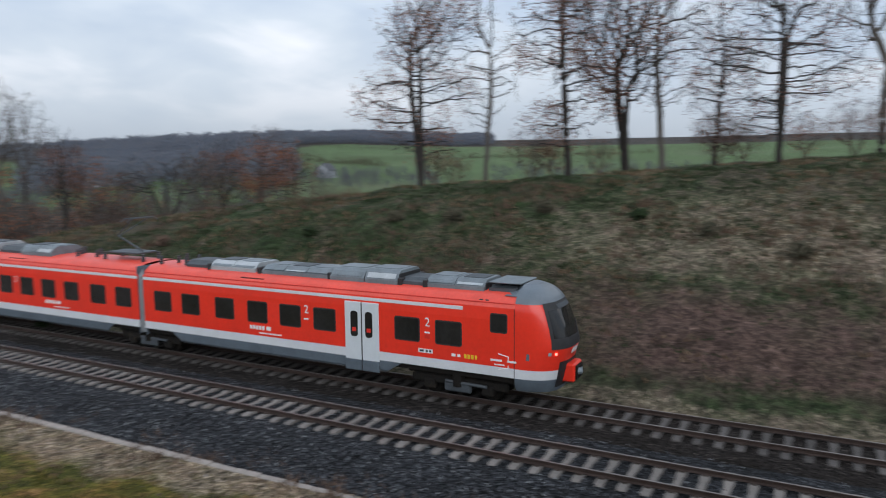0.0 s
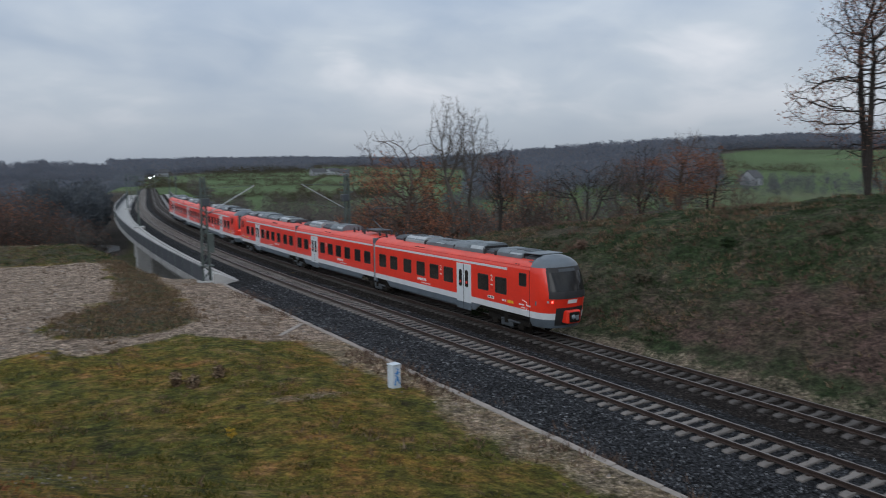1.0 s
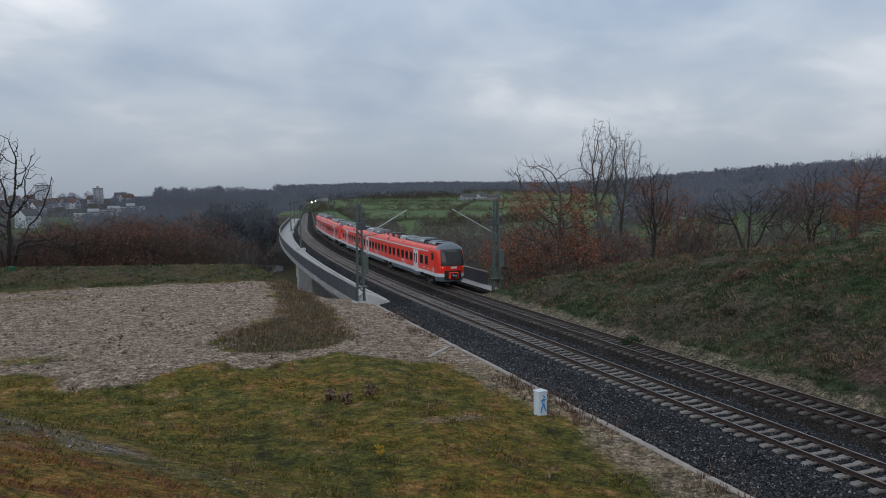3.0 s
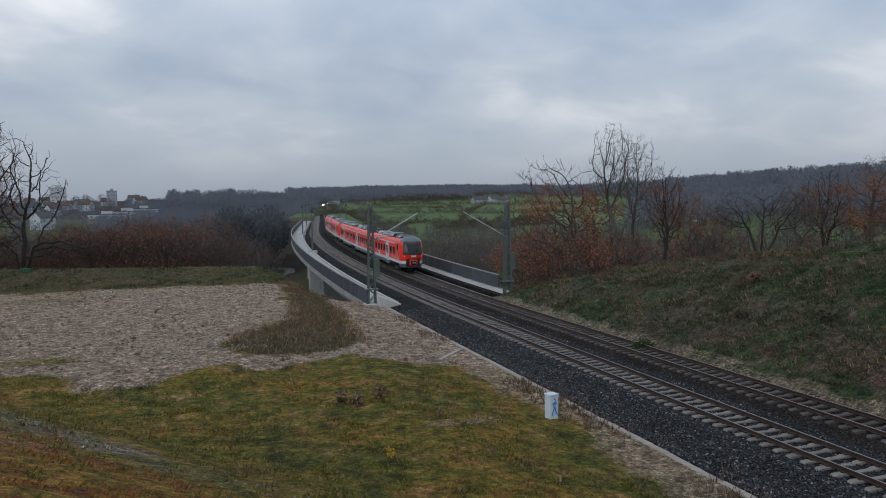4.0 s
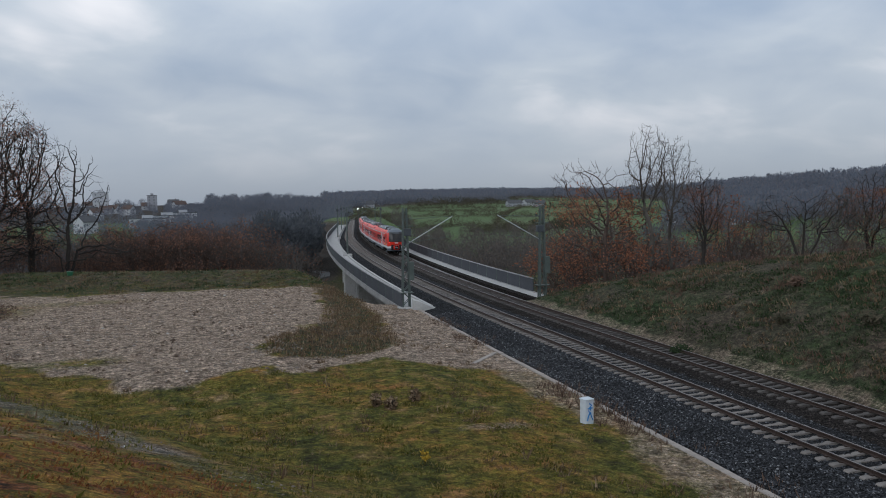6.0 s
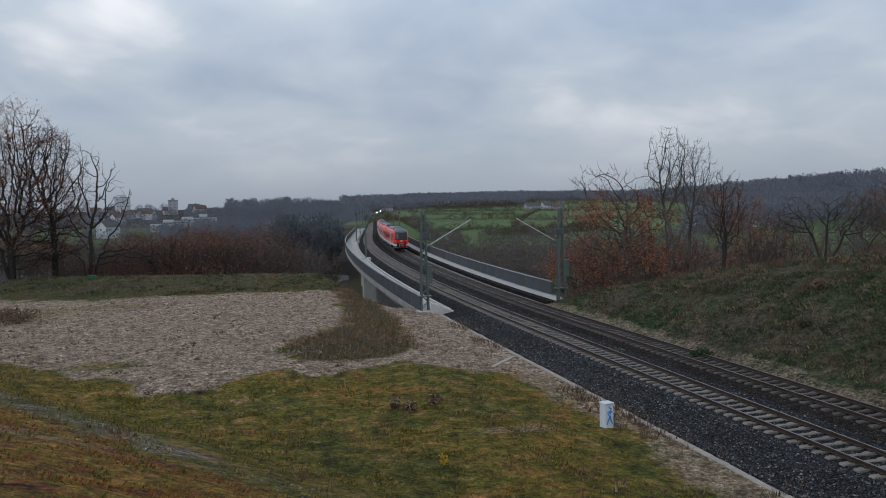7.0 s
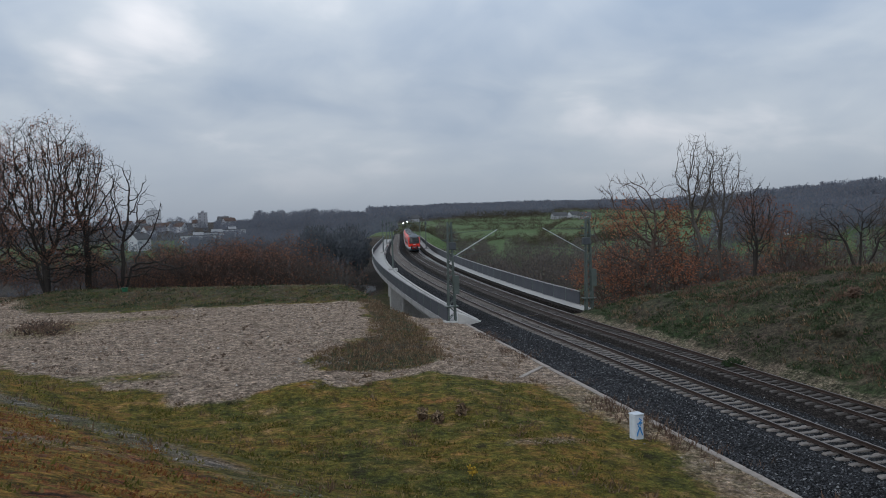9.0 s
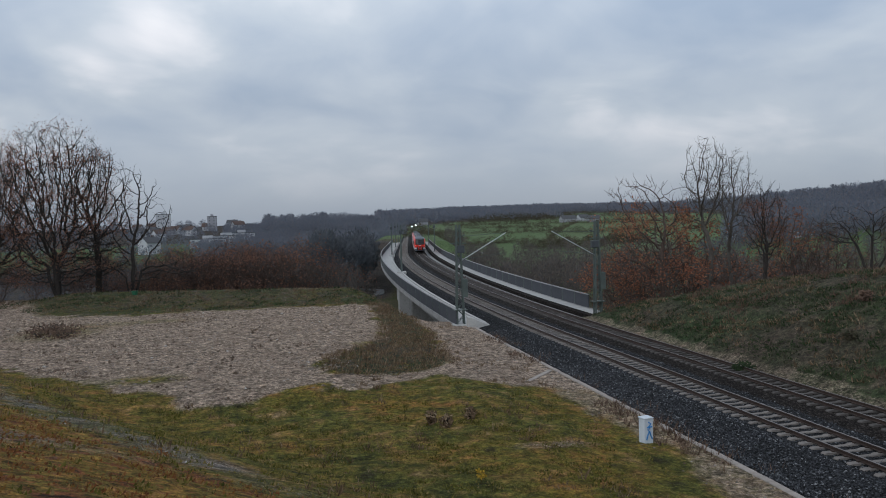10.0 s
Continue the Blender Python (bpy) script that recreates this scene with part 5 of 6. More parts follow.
        for _ in range(twigs):
            v = (heading + Vector(r.normal(0, 0.55, 3)) + Vector((0, 0, 0.15))).normalized()
            q = last + v * twig_len * r.uniform(0.4, 0.8)
            z = q + (v + Vector(r.normal(0, 0.35, 3)) + Vector((0, 0, 0.2))).normalized() * twig_len * 0.5
            fine.tube([last, q, z], [tip * 0.95, tip * 0.8, tip * 0.55], 3, caps=False)
            tips += [q, z]
    for i in range(1, m):
        if R[i] < 0.05 and r.uniform() < 0.3 * twigs:
            a = Vector(N[i])
            v = Vector(r.normal(0, 1, 3)) + Vector((0, 0, 0.5))
            v.normalize()
            q = a + v * twig_len * r.uniform(0.4, 1.0)
            fine.tube([a, q], [tip * 0.9, tip * 0.55], 3, caps=False)
            tips.append(q)
    leaves = Geo()
    top = max(p.z for p in tips)
    pool = [p for p in tips if leaf_low * top <= p.z <= leaf_high * top] or tips
    rr = random.Random(seed)
    heavy = [p for p in pool if math.sin(p.x * 1.3 + seed) + math.sin(p.y * 1.1 + p.z * 0.8) + math.sin(p.z * 1.7) > -0.2] or pool
    for _ in range(leaf):
        p = rr.choice(heavy)
        c = p + Vector((rr.gauss(0, clump), rr.gauss(0, clump), rr.gauss(-0.05, clump)))
        a = Vector((rr.gauss(0, 1), rr.gauss(0, 1), rr.gauss(0, 1))).normalized()
        b = a.orthogonal().normalized()
        k = leaf_size * rr.uniform(0.6, 1.3)
        leaves.quad(c - a * k * 0.5, c + b * k * 0.34, c + a * k * 0.6, c - b * k * 0.30)
    return wood, fine, leaves, top


TREE_KINDS = {}


def tree_kind(key, bark, leaf_mat, **kw):
    wood, fine, leaves, top = grow(**kw)
    meshes = [("trunk", wood.mesh("trunk", bark, True)), ("crown", fine.mesh("crown", bark, True))]
    if leaves.f:
        meshes.append(("foliage", leaves.mesh("foliage", leaf_mat)))
    TREE_KINDS[key] = (meshes, top)


def plant(key, x, y, top_z, label, turn=0.0, group="", wide=1.0, base=None):
    meshes, top = TREE_KINDS[key]
    z = ground_z(x, y) if base is None else base
    k = (top_z - z) / top
    t = thing("tree", label, "tree", Matrix.Translation((x, y, z)) @ pose(0, 0, 0, 0, 0, turn), group)
    t.scale = (k * wide, k * wide, k)
    for name, me in meshes:
        new(name, me).parent = t
    return t


tree_kind("oak_a", BARK, LEAF_BROWN, seed=1, hgt=16, trunk_r=0.30, crown=[(0.02, 0, 0.86, 0.14, 0.24, 1), (0.17, 0.05, 0.68, 0.16, 0.17, 1), (-0.19, 0, 0.63, 0.17, 0.17, 1), (-0.05, -0.16, 0.76, 0.14, 0.17, 1), (0.12, -0.12, 0.46, 0.20, 0.14, 0.9), (-0.15, 0.12, 0.38, 0.19, 0.14, 0.8), (0.1, 0, 0.22, 0.20, 0.12, 0.6)], stems=[(0.05, 0.03, 0.70), (-0.07, -0.03, 0.58)], n=1500, kill=0.6, rise=0.14, wander=0.23, leaf=6500, leaf_size=0.15, leaf_high=0.85, clump=0.3)
tree_kind("oak_b", BARK, LEAF_BROWN, seed=2, hgt=17, trunk_r=0.28, crown=[(0.02, 0, 0.88, 0.12, 0.20, 1), (-0.15, 0.05, 0.74, 0.14, 0.17, 1), (0.15, 0.02, 0.64, 0.15, 0.15, 1), (0.02, -0.16, 0.56, 0.15, 0.17, 0.9), (-0.17, -0.02, 0.48, 0.16, 0.14, 0.9), (0.10, 0.12, 0.36, 0.17, 0.14, 0.8), (-0.05, -0.05, 0.20, 0.18, 0.12, 0.6)], stems=[(0.02, 0.03, 0.76)], n=1400, kill=0.7, rise=0.16, wander=0.23, leaf=6500, leaf_size=0.15, leaf_high=0.8, clump=0.3)
tree_kind("bare_a", BARK_GREY, LEAF_BROWN, seed=3, hgt=17, trunk_r=0.24, crown=[(0, 0, 0.84, 0.12, 0.26, 1), (0.12, 0, 0.62, 0.12, 0.20, 0.8), (-0.12, 0.03, 0.50, 0.13, 0.19, 0.8), (0.06, -0.1, 0.34, 0.14, 0.14, 0.5)], stems=[(0.02, 0.0, 0.66)], n=600, kill=0.75, rise=0.16, wander=0.18)
tree_kind("oak_c", BARK, LEAF_BROWN, seed=4, hgt=16, trunk_r=0.32, crown=[(0.08, 0, 0.64, 0.25, 0.34, 2), (-0.12, 0.05, 0.52, 0.22, 0.30, 1.4)], stems=[(0.20, 0.03, 0.40), (-0.26, 0.05, 0.36)], n=1150, kill=0.6, rise=0.08, wander=0.22, leaf=3800, leaf_size=0.15, leaf_high=0.8, clump=0.3)
tree_kind("leaning_orange", BARK_RED, LEAF_ORANGE, seed=5, hgt=13, trunk_r=0.26, crown=[(-0.12, 0.05, 0.58, 0.32, 0.38, 3), (-0.30, 0, 0.30, 0.24, 0.18, 1.2), (0.12, 0, 0.40, 0.20, 0.28, 0.8)], stems=[(-0.34, 0.06, 0.42), (-0.62, -0.10, 0.32), (0.04, 0.1, 0.55), (0.25, -0.1, 0.30)], n=1000, kill=0.6, rise=0.10, wander=0.19, leaf=4200, leaf_size=0.17, leaf_high=0.80, clump=0.22)
tree_kind("bare_wide", BARK_GREY, LEAF_BROWN, seed=6, hgt=17, trunk_r=0.24, crown=[(0.0, 0, 0.76, 0.20, 0.24, 2), (-0.16, 0, 0.62, 0.14, 0.18, 0.8), (0.16, 0.05, 0.60, 0.15, 0.20, 0.9)], stems=[(0.03, 0.0, 0.38), (-0.26, 0.06, 0.32), (0.28, 0, 0.30)], n=640, kill=0.62, rise=0.24, wander=0.14, twigs=3)
tree_kind("bare_spread", BARK, LEAF_BROWN, seed=16, hgt=12, trunk_r=0.30, crown=[(-0.30, 0, 0.58, 0.36, 0.30, 1), (0.30, 0, 0.60, 0.36, 0.32, 1)], stems=[(-0.55, 0, 0.42), (0.10, 0.1, 0.55), (0.62, 0, 0.40)], n=520, kill=0.65, rise=0.16, wander=0.19, leaf=500, leaf_size=0.14)
tree_kind("oak_left", BARK, LEAF_BROWN, seed=7, hgt=20, trunk_r=0.44, crown=[(0, 0, 0.66, 0.36, 0.33, 3), (0, 0, 0.40, 0.40, 0.22, 1.4), (0.05, 0, 0.17, 0.38, 0.10, 0.9)], stems=[(0.16, 0.02, 0.26), (-0.20, 0.05, 0.22), (0.0, 0.2, 0.24)], n=2900, reach=2.8, kill=0.78, rise=0.08, wander=0.20, tip=0.019, twigs=4, twig_len=0.85, leaf=15000, leaf_size=0.16, clump=0.32)
tree_kind("oak_tall", BARK, LEAF_BROWN, seed=27, hgt=18, trunk_r=0.35, crown=[(0, 0, 0.62, 0.22, 0.37, 3), (0, 0, 0.28, 0.26, 0.14, 0.9)], stems=[(0.04, 0.02, 0.42), (-0.16, 0.05, 0.26)], n=1500, kill=0.7, rise=0.14, wander=0.19, tip=0.018, twigs=3, twig_len=0.75, leaf=3000, leaf_size=0.15, leaf_high=0.7, clump=0.32)
tree_kind("copse", BARK_RED, LEAF_RUST, seed=21, hgt=9, trunk_r=0.15, crown=[(0, 0, 0.58, 0.42, 0.40, 1)], stems=[(0.25, 0, 0.4), (-0.28, 0.1, 0.36), (0, -0.26, 0.42), (0.05, 0.3, 0.35)], n=800, reach=2.0, step=0.36, kill=0.5, rise=0.2, leaf=1800, leaf_size=0.15, twigs=3, clump=0.22)
tree_kind("copse_bare", BARK_GREY, LEAF_BROWN, seed=22, hgt=9, trunk_r=0.19, crown=[(0, 0, 0.62, 0.34, 0.36, 1)], stems=[(0.14, 0, 0.42), (-0.2, 0.08, 0.36)], n=620, reach=2.0, step=0.36, kill=0.5, rise=0.2, leaf=400, leaf_size=0.13, twigs=3)
tree_kind("bare_left", BARK, LEAF_BROWN, seed=8, hgt=17, trunk_r=0.32, crown=[(0.02, 0, 0.70, 0.20, 0.30, 2), (0.14, 0, 0.60, 0.20, 0.30, 1.2), (0.28, 0, 0.20, 0.30, 0.14, 1.0), (-0.16, 0, 0.40, 0.18, 0.22, 0.6)], stems=[(0.03, 0, 0.34), (0.26, 0.03, 0.26), (-0.2, 0, 0.2)], n=360, kill=0.85, reach=3.6, rise=0.12, wander=0.17, tip=0.024, twigs=1, twig_len=0.9)
tree_kind("shrub_orange", BARK_RED, LEAF_ORANGE, seed=9, hgt=8, trunk_r=0.11, crown=[(0, 0, 0.55, 0.40, 0.42, 1)], stems=[(0.3, 0, 0.35), (-0.3, 0.1, 0.35), (0, -0.3, 0.4), (0.1, 0.3, 0.35)], n=520, reach=2.0, step=0.36, kill=0.55, rise=0.2, leaf=1300, leaf_size=0.14)
tree_kind("shrub_brown", BARK_RED, LEAF_BROWN, seed=10, hgt=8, trunk_r=0.11, crown=[(0, 0, 0.55, 0.42, 0.42, 1)], stems=[(0.3, 0, 0.35), (-0.3, 0.1, 0.35), (0, -0.3, 0.4), (0.1, 0.3, 0.35)], n=520, reach=2.0, step=0.36, kill=0.55, rise=0.2, leaf=1300, leaf_size=0.13)
tree_kind("shrub_bare", BARK_RED, LEAF_TWIG, seed=12, hgt=8, trunk_r=0.11, crown=[(0, 0, 0.58, 0.38, 0.40, 1)], stems=[(0.25, 0, 0.4), (-0.3, 0.1, 0.35), (0, -0.25, 0.4)], n=560, reach=2.0, step=0.36, kill=0.5, rise=0.22, leaf=500, leaf_size=0.11, twigs=3)


def polar(az, d):
    return d * math.sin(radians(az)), d * math.cos(radians(az))


# the row on the bank's crest
for key, az, d, top, turn, wide, label in (
    ("oak_a", 60.6, 54, 24.5, 20, 0.95, "oak with withered leaves on the bank's crest"),
    ("bare_a", 65.5, 54, 24.0, 100, 0.8, "slim bare tree on the bank's crest"),
    ("oak_b", 71.7, 53, 26.5, 200, 0.85, "tall oak with few brown leaves on the crest"),
    ("oak_c", 76.0, 54, 25.0, 40, 0.95, "forked dark oak on the bank's crest"),
    ("bare_a", 78.6, 53, 26.0, 260, 0.9, "bare dark tree on the bank's crest"),
    ("oak_b", 82.2, 56, 22.0, 330, 0.85, "thin oak with hanging brown leaves"),
    ("oak_a", 86.4, 52, 25.5, 140, 0.9, "oak with rusty leaves round its lower trunk"),
    ("bare_wide", 92.5, 56, 26.0, 10, 1.0, "bare wide tree on the bank's crest"),
    ("oak_c", 98.0, 58, 25.0, 200, 1.0, "forked dark oak on the bank's crest"),
):
    plant(key, *polar(az, d), top, label, turn, "trees on the bank", wide)
for k, (az, d, top) in enumerate(((61.5, 57, 10.2), (63.0, 58, 9.8), (69.0, 57, 11.4), (70.5, 56, 11.0), (82.5, 54, 12.0), (84.0, 54, 11.8), (88.0, 55, 11.8), (91.0, 56, 12.8), (93.5, 55, 13.0), (74.0, 58, 10.5))):
    plant(("shrub_orange", "shrub_brown", "shrub_brown")[k % 3], *polar(az, d), top, "low rusty brushwood on the bank's crest", 37 * k, "brushwood on the bank", 1.2)

# the clump beyond the bank's end
plant("leaning_orange", *polar(28.4, 81), 13.8, "tree with orange autumn leaves and slanting stems", -28, "trees beyond the bank", 1.0)
plant("shrub_orange", *polar(25.3, 79), 5.6, "low orange-leaved shrub at the bank's end", 70, "trees beyond the bank", 1.2)
plant("shrub_orange", *polar(29.8, 90), 9.6, "thin tree with orange autumn leaves", 130, "trees beyond the bank", 1.0)
plant("bare_wide", *polar(31.6, 80), 17.0, "tall bare grey tree with a fanned crown", 65, "trees beyond the bank", 0.85)
plant("bare_wide", *polar(33.2, 82), 15.8, "bare forked tree with a fanned crown", 215, "trees beyond the bank", 0.82)
plant("oak_c", *polar(35.2, 78), 12.6, "dark slanting oak with few leaves", 250, "trees beyond the bank", 0.8)
plant("shrub_orange", *polar(37.4, 88), 9.4, "small tree with thin orange leaves", 300, "trees beyond the bank", 1.0)
plant("bare_spread", *polar(41.8, 74), 10.0, "low spreading bare tree behind the crest", -40, "trees beyond the bank", 1.0)
plant("shrub_brown", *polar(39.3, 84), 8.0, "brown brushwood behind the crest", 0, "trees beyond the bank", 1.2)
plant("leaning_orange", *polar(48.6, 86), 13.4, "rounded tree with orange-brown leaves", 220, "trees beyond the bank", 1.15)
plant("oak_c", *polar(46.0, 90), 12.2, "oak with thin brown leaves", 80, "trees beyond the bank", 1.1)
plant("oak_a", *polar(50.6, 92), 11.6, "oak with withered leaves", 310, "trees beyond the bank", 1.2)
plant("copse_bare", *polar(44.2, 86), 10.4, "bare thin tree behind the crest", 120, "trees beyond the bank", 1.1)
for k, az in enumerate((26.4, 30.4, 34.4, 37.8, 40.5, 43.0, 45.0, 47.2, 51.6, 53.0, 55.0)):
    plant(("shrub_brown", "shrub_bare", "copse", "shrub_bare")[k % 4], *polar(az, 84 + 7 * (k % 3)), 4.0 + 1.2 * (k % 2) + 0.06 * (az - 26), "brown leafless brushwood behind the crest", 50 * k, "brushwood beyond the bank", 1.4)

# oaks and brushwood beyond the building plot
plant("oak_left", *polar(-15.6, 106), 23.6, "large dark oak with thin brown leaves", 30, "trees beyond the plot", 0.92)
plant("oak_left", *polar(-19.4, 114), 22.0, "large dark oak with thin brown leaves", 150, "trees beyond the plot", 0.95)
plant("oak_tall", *polar(-13.0, 106), 20.6, "dark oak with few leaves", 95, "trees beyond the plot", 1.0)
plant("bare_left", *polar(-10.9, 104), 18.0, "dead-looking bare tree with long low boughs", -5, "trees beyond the plot", 0.95)
plant("oak_tall", *polar(-22.2, 110), 17.5, "dark oak with few leaves", 240, "trees beyond the plot", 1.1)
for k in range(11):
    az = -8.2 + 0.85 * k
    plant("copse", *polar(az, 112 + 5 * (k % 3)), 6.9 - 0.9 * (k % 2) + 0.8 * (k % 3 == 1), "small rust-leaved tree beyond the plot", 61 * k, "small trees beyond the plot", 1.15)
for k in range(7):
    az = 0.6 + 0.72 * k
    plant("copse_bare", *polar(az, 112 + 6 * (k % 3)), 5.6 - 0.8 * (k % 2) - 0.25 * k, "small bare tree beyond the plot", 47 * k, "small trees beyond the plot", 1.0)
for k, az in enumerate((-20.5, -19, -17, -15.2, -14.2, -13, -11.8, -10.4, -9.4)):
    plant("shrub_brown", *polar(az, 107 + 3 * (k % 2)), 4.6 + 1.2 * (k % 2), "brown brushwood under the oaks", 80 * k, "brushwood beyond the plot", 1.4)


# ---- woods, too many to count ----
def woods(name, label, mat, spots, quads, size, crown=0.62, cone=False, seed=1):
    r = np.random.RandomState(seed)
    n = len(spots)
    if n == 0:
        return
    S = np.repeat(np.array(spots), quads, 0)
    m = len(S)
    d = r.normal(size=(m, 3))
    d /= np.linalg.norm(d, axis=1)[:, None]
    rad = r.uniform(0.55, 1.0, (m, 1))
    d *= rad
    h, w = S[:, 3], S[:, 3] * crown * 0.5
    if cone:
        f = r.uniform(0.03, 1.0, m) ** 0.7
        a = r.uniform(0, 6.28, m)
        ww = w * 0.75 * (1.03 - f) + 0.2
        C = np.stack([S[:, 0] + np.cos(a) * ww, S[:, 1] + np.sin(a) * ww, S[:, 2] + f * h], 1)
    else:
        C = np.stack([S[:, 0] + d[:, 0] * w, S[:, 1] + d[:, 1] * w, S[:, 2] + h * (0.52 + 0.48 * d[:, 2])], 1)
    a = r.normal(size=(m, 3)) * (1.0 if cone else 0.55) + (np.zeros(3) if cone else (d * 0.7 + np.array([0, 0, 0.8])))
    a /= np.linalg.norm(a, axis=1)[:, None]
    b = np.cross(a, r.normal(size=(m, 3)))
    b /= np.linalg.norm(b, axis=1)[:, None]
    s = (size * h / 12.0 * r.uniform(0.5, 1.2, m))[:, None]
    k = 0.45 if cone else 0.3
    V = np.stack([C - a * s, C + b * s * k, C + a * s * 0.9, C - b * s * k], 1).reshape(-1, 3)
    F = np.arange(m * 4).reshape(m, 4)
    me = bpy.data.meshes.new(name)
    me.from_pydata(V.tolist(), [], F.tolist())
    me.materials.append(mat)
    tagged(new(name, me), label, "woods", kind="stuff")


def scatter(az0, az1, d0, d1, n, h0, h1, seed, keep=None):
    r = np.random.RandomState(seed)
    az, d = r.uniform(az0, az1, n), np.sqrt(r.uniform(d0 * d0, d1 * d1, n))
    x, y = d * np.sin(np.radians(az)), d * np.cos(np.radians(az))
    z = height(x, y)
    u = x - np.interp(y, PATH_Y, PATH_X)
    ok = ~((np.abs(u - 23) < 17) & (y < 640))
    if keep is not None:
        ok &= keep(az, d, x, y)
    h = r.uniform(h0, h1, n)
    return np.stack([x, y, z, h], 1)[ok].tolist()


ridge = lambda lo, hi: (lambda az, d, x, y: ((d - 260) / (np.interp(az, AZ, DR) - 260) > lo) & ((d - 260) / (np.interp(az, AZ, DR) - 260) < hi))
woods("valley_trees", "brown leafless trees along the valley floor", LEAF_TWIG, scatter(11, 34, 165, 265, 240, 5, 12, 31) + scatter(7, 30, 300, 400, 110, 7, 12, 30) + scatter(34, 60, 130, 240, 220, 6, 11, 32), 420, 0.5, seed=1)
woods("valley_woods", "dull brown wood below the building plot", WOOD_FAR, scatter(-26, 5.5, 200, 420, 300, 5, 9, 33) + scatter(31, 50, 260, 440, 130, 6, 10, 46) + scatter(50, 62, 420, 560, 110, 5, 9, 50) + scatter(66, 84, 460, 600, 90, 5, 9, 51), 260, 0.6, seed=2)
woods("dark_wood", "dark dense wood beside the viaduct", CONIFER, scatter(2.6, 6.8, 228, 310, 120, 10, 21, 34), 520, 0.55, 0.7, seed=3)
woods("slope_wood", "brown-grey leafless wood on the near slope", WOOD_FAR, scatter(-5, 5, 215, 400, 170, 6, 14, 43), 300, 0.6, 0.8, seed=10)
# Hill and ridge woods carry their haze in the colour.
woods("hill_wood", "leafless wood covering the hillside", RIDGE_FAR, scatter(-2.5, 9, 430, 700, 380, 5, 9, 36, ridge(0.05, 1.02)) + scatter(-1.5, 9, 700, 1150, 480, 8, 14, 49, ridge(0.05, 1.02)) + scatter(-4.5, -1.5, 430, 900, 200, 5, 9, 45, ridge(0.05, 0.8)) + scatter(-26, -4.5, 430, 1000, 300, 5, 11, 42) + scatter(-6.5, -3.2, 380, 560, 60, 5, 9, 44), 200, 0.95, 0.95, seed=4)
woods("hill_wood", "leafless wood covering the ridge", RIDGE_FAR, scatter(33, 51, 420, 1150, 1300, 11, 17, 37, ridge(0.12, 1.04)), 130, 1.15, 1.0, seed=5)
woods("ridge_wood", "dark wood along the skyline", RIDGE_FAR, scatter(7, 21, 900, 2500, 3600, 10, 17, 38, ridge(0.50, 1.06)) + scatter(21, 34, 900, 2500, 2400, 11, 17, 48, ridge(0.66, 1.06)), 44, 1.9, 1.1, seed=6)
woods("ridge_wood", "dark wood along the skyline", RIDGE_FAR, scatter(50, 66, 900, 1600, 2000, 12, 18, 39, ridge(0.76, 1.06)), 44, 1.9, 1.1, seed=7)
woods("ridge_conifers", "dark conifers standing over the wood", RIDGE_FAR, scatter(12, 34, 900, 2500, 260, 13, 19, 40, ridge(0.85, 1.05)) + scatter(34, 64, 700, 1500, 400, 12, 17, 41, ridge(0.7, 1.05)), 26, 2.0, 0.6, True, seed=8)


def hedge_spots(rows, seed):
    r = random.Random(seed)
    out = []
    for a0, d0, a1, d1, n, h0, h1 in rows:
        for k in range(n * 2):
            f = (k + r.uniform(-0.6, 0.6)) / (n * 2)
            x, y = polar(a0 + (a1 - a0) * f, (d0 + (d1 - d0) * f) * r.uniform(0.994, 1.006))
            out.append((x, y, ground_z(x, y), r.uniform(h0, h1) * r.choice((0.45, 0.5, 0.6, 1.0))))
    return out


woods("field_hedges", "dark hedges and single trees between green fields", HEDGE, hedge_spots([
    (9.5, 520, 26, 560, 70, 4, 8), (10, 760, 28, 690, 60, 4, 9), (12, 1020, 30, 980, 70, 5, 10), (11, 1400, 27, 1320, 60, 6, 12), (20, 560, 22, 980, 26, 4, 8),
    (52, 700, 58, 640, 18, 5, 9), (64, 820, 78, 900, 30, 5, 10), (74, 520, 92, 480, 34, 5, 9), (9, 430, 14, 640, 20, 5, 9), (14, 1150, 22, 1180, 30, 8, 16), (18, 470, 27, 500, 50, 5, 9), (13, 880, 20, 860, 24, 5, 9)], 4), 150, 1.15, 1.5, seed=9)


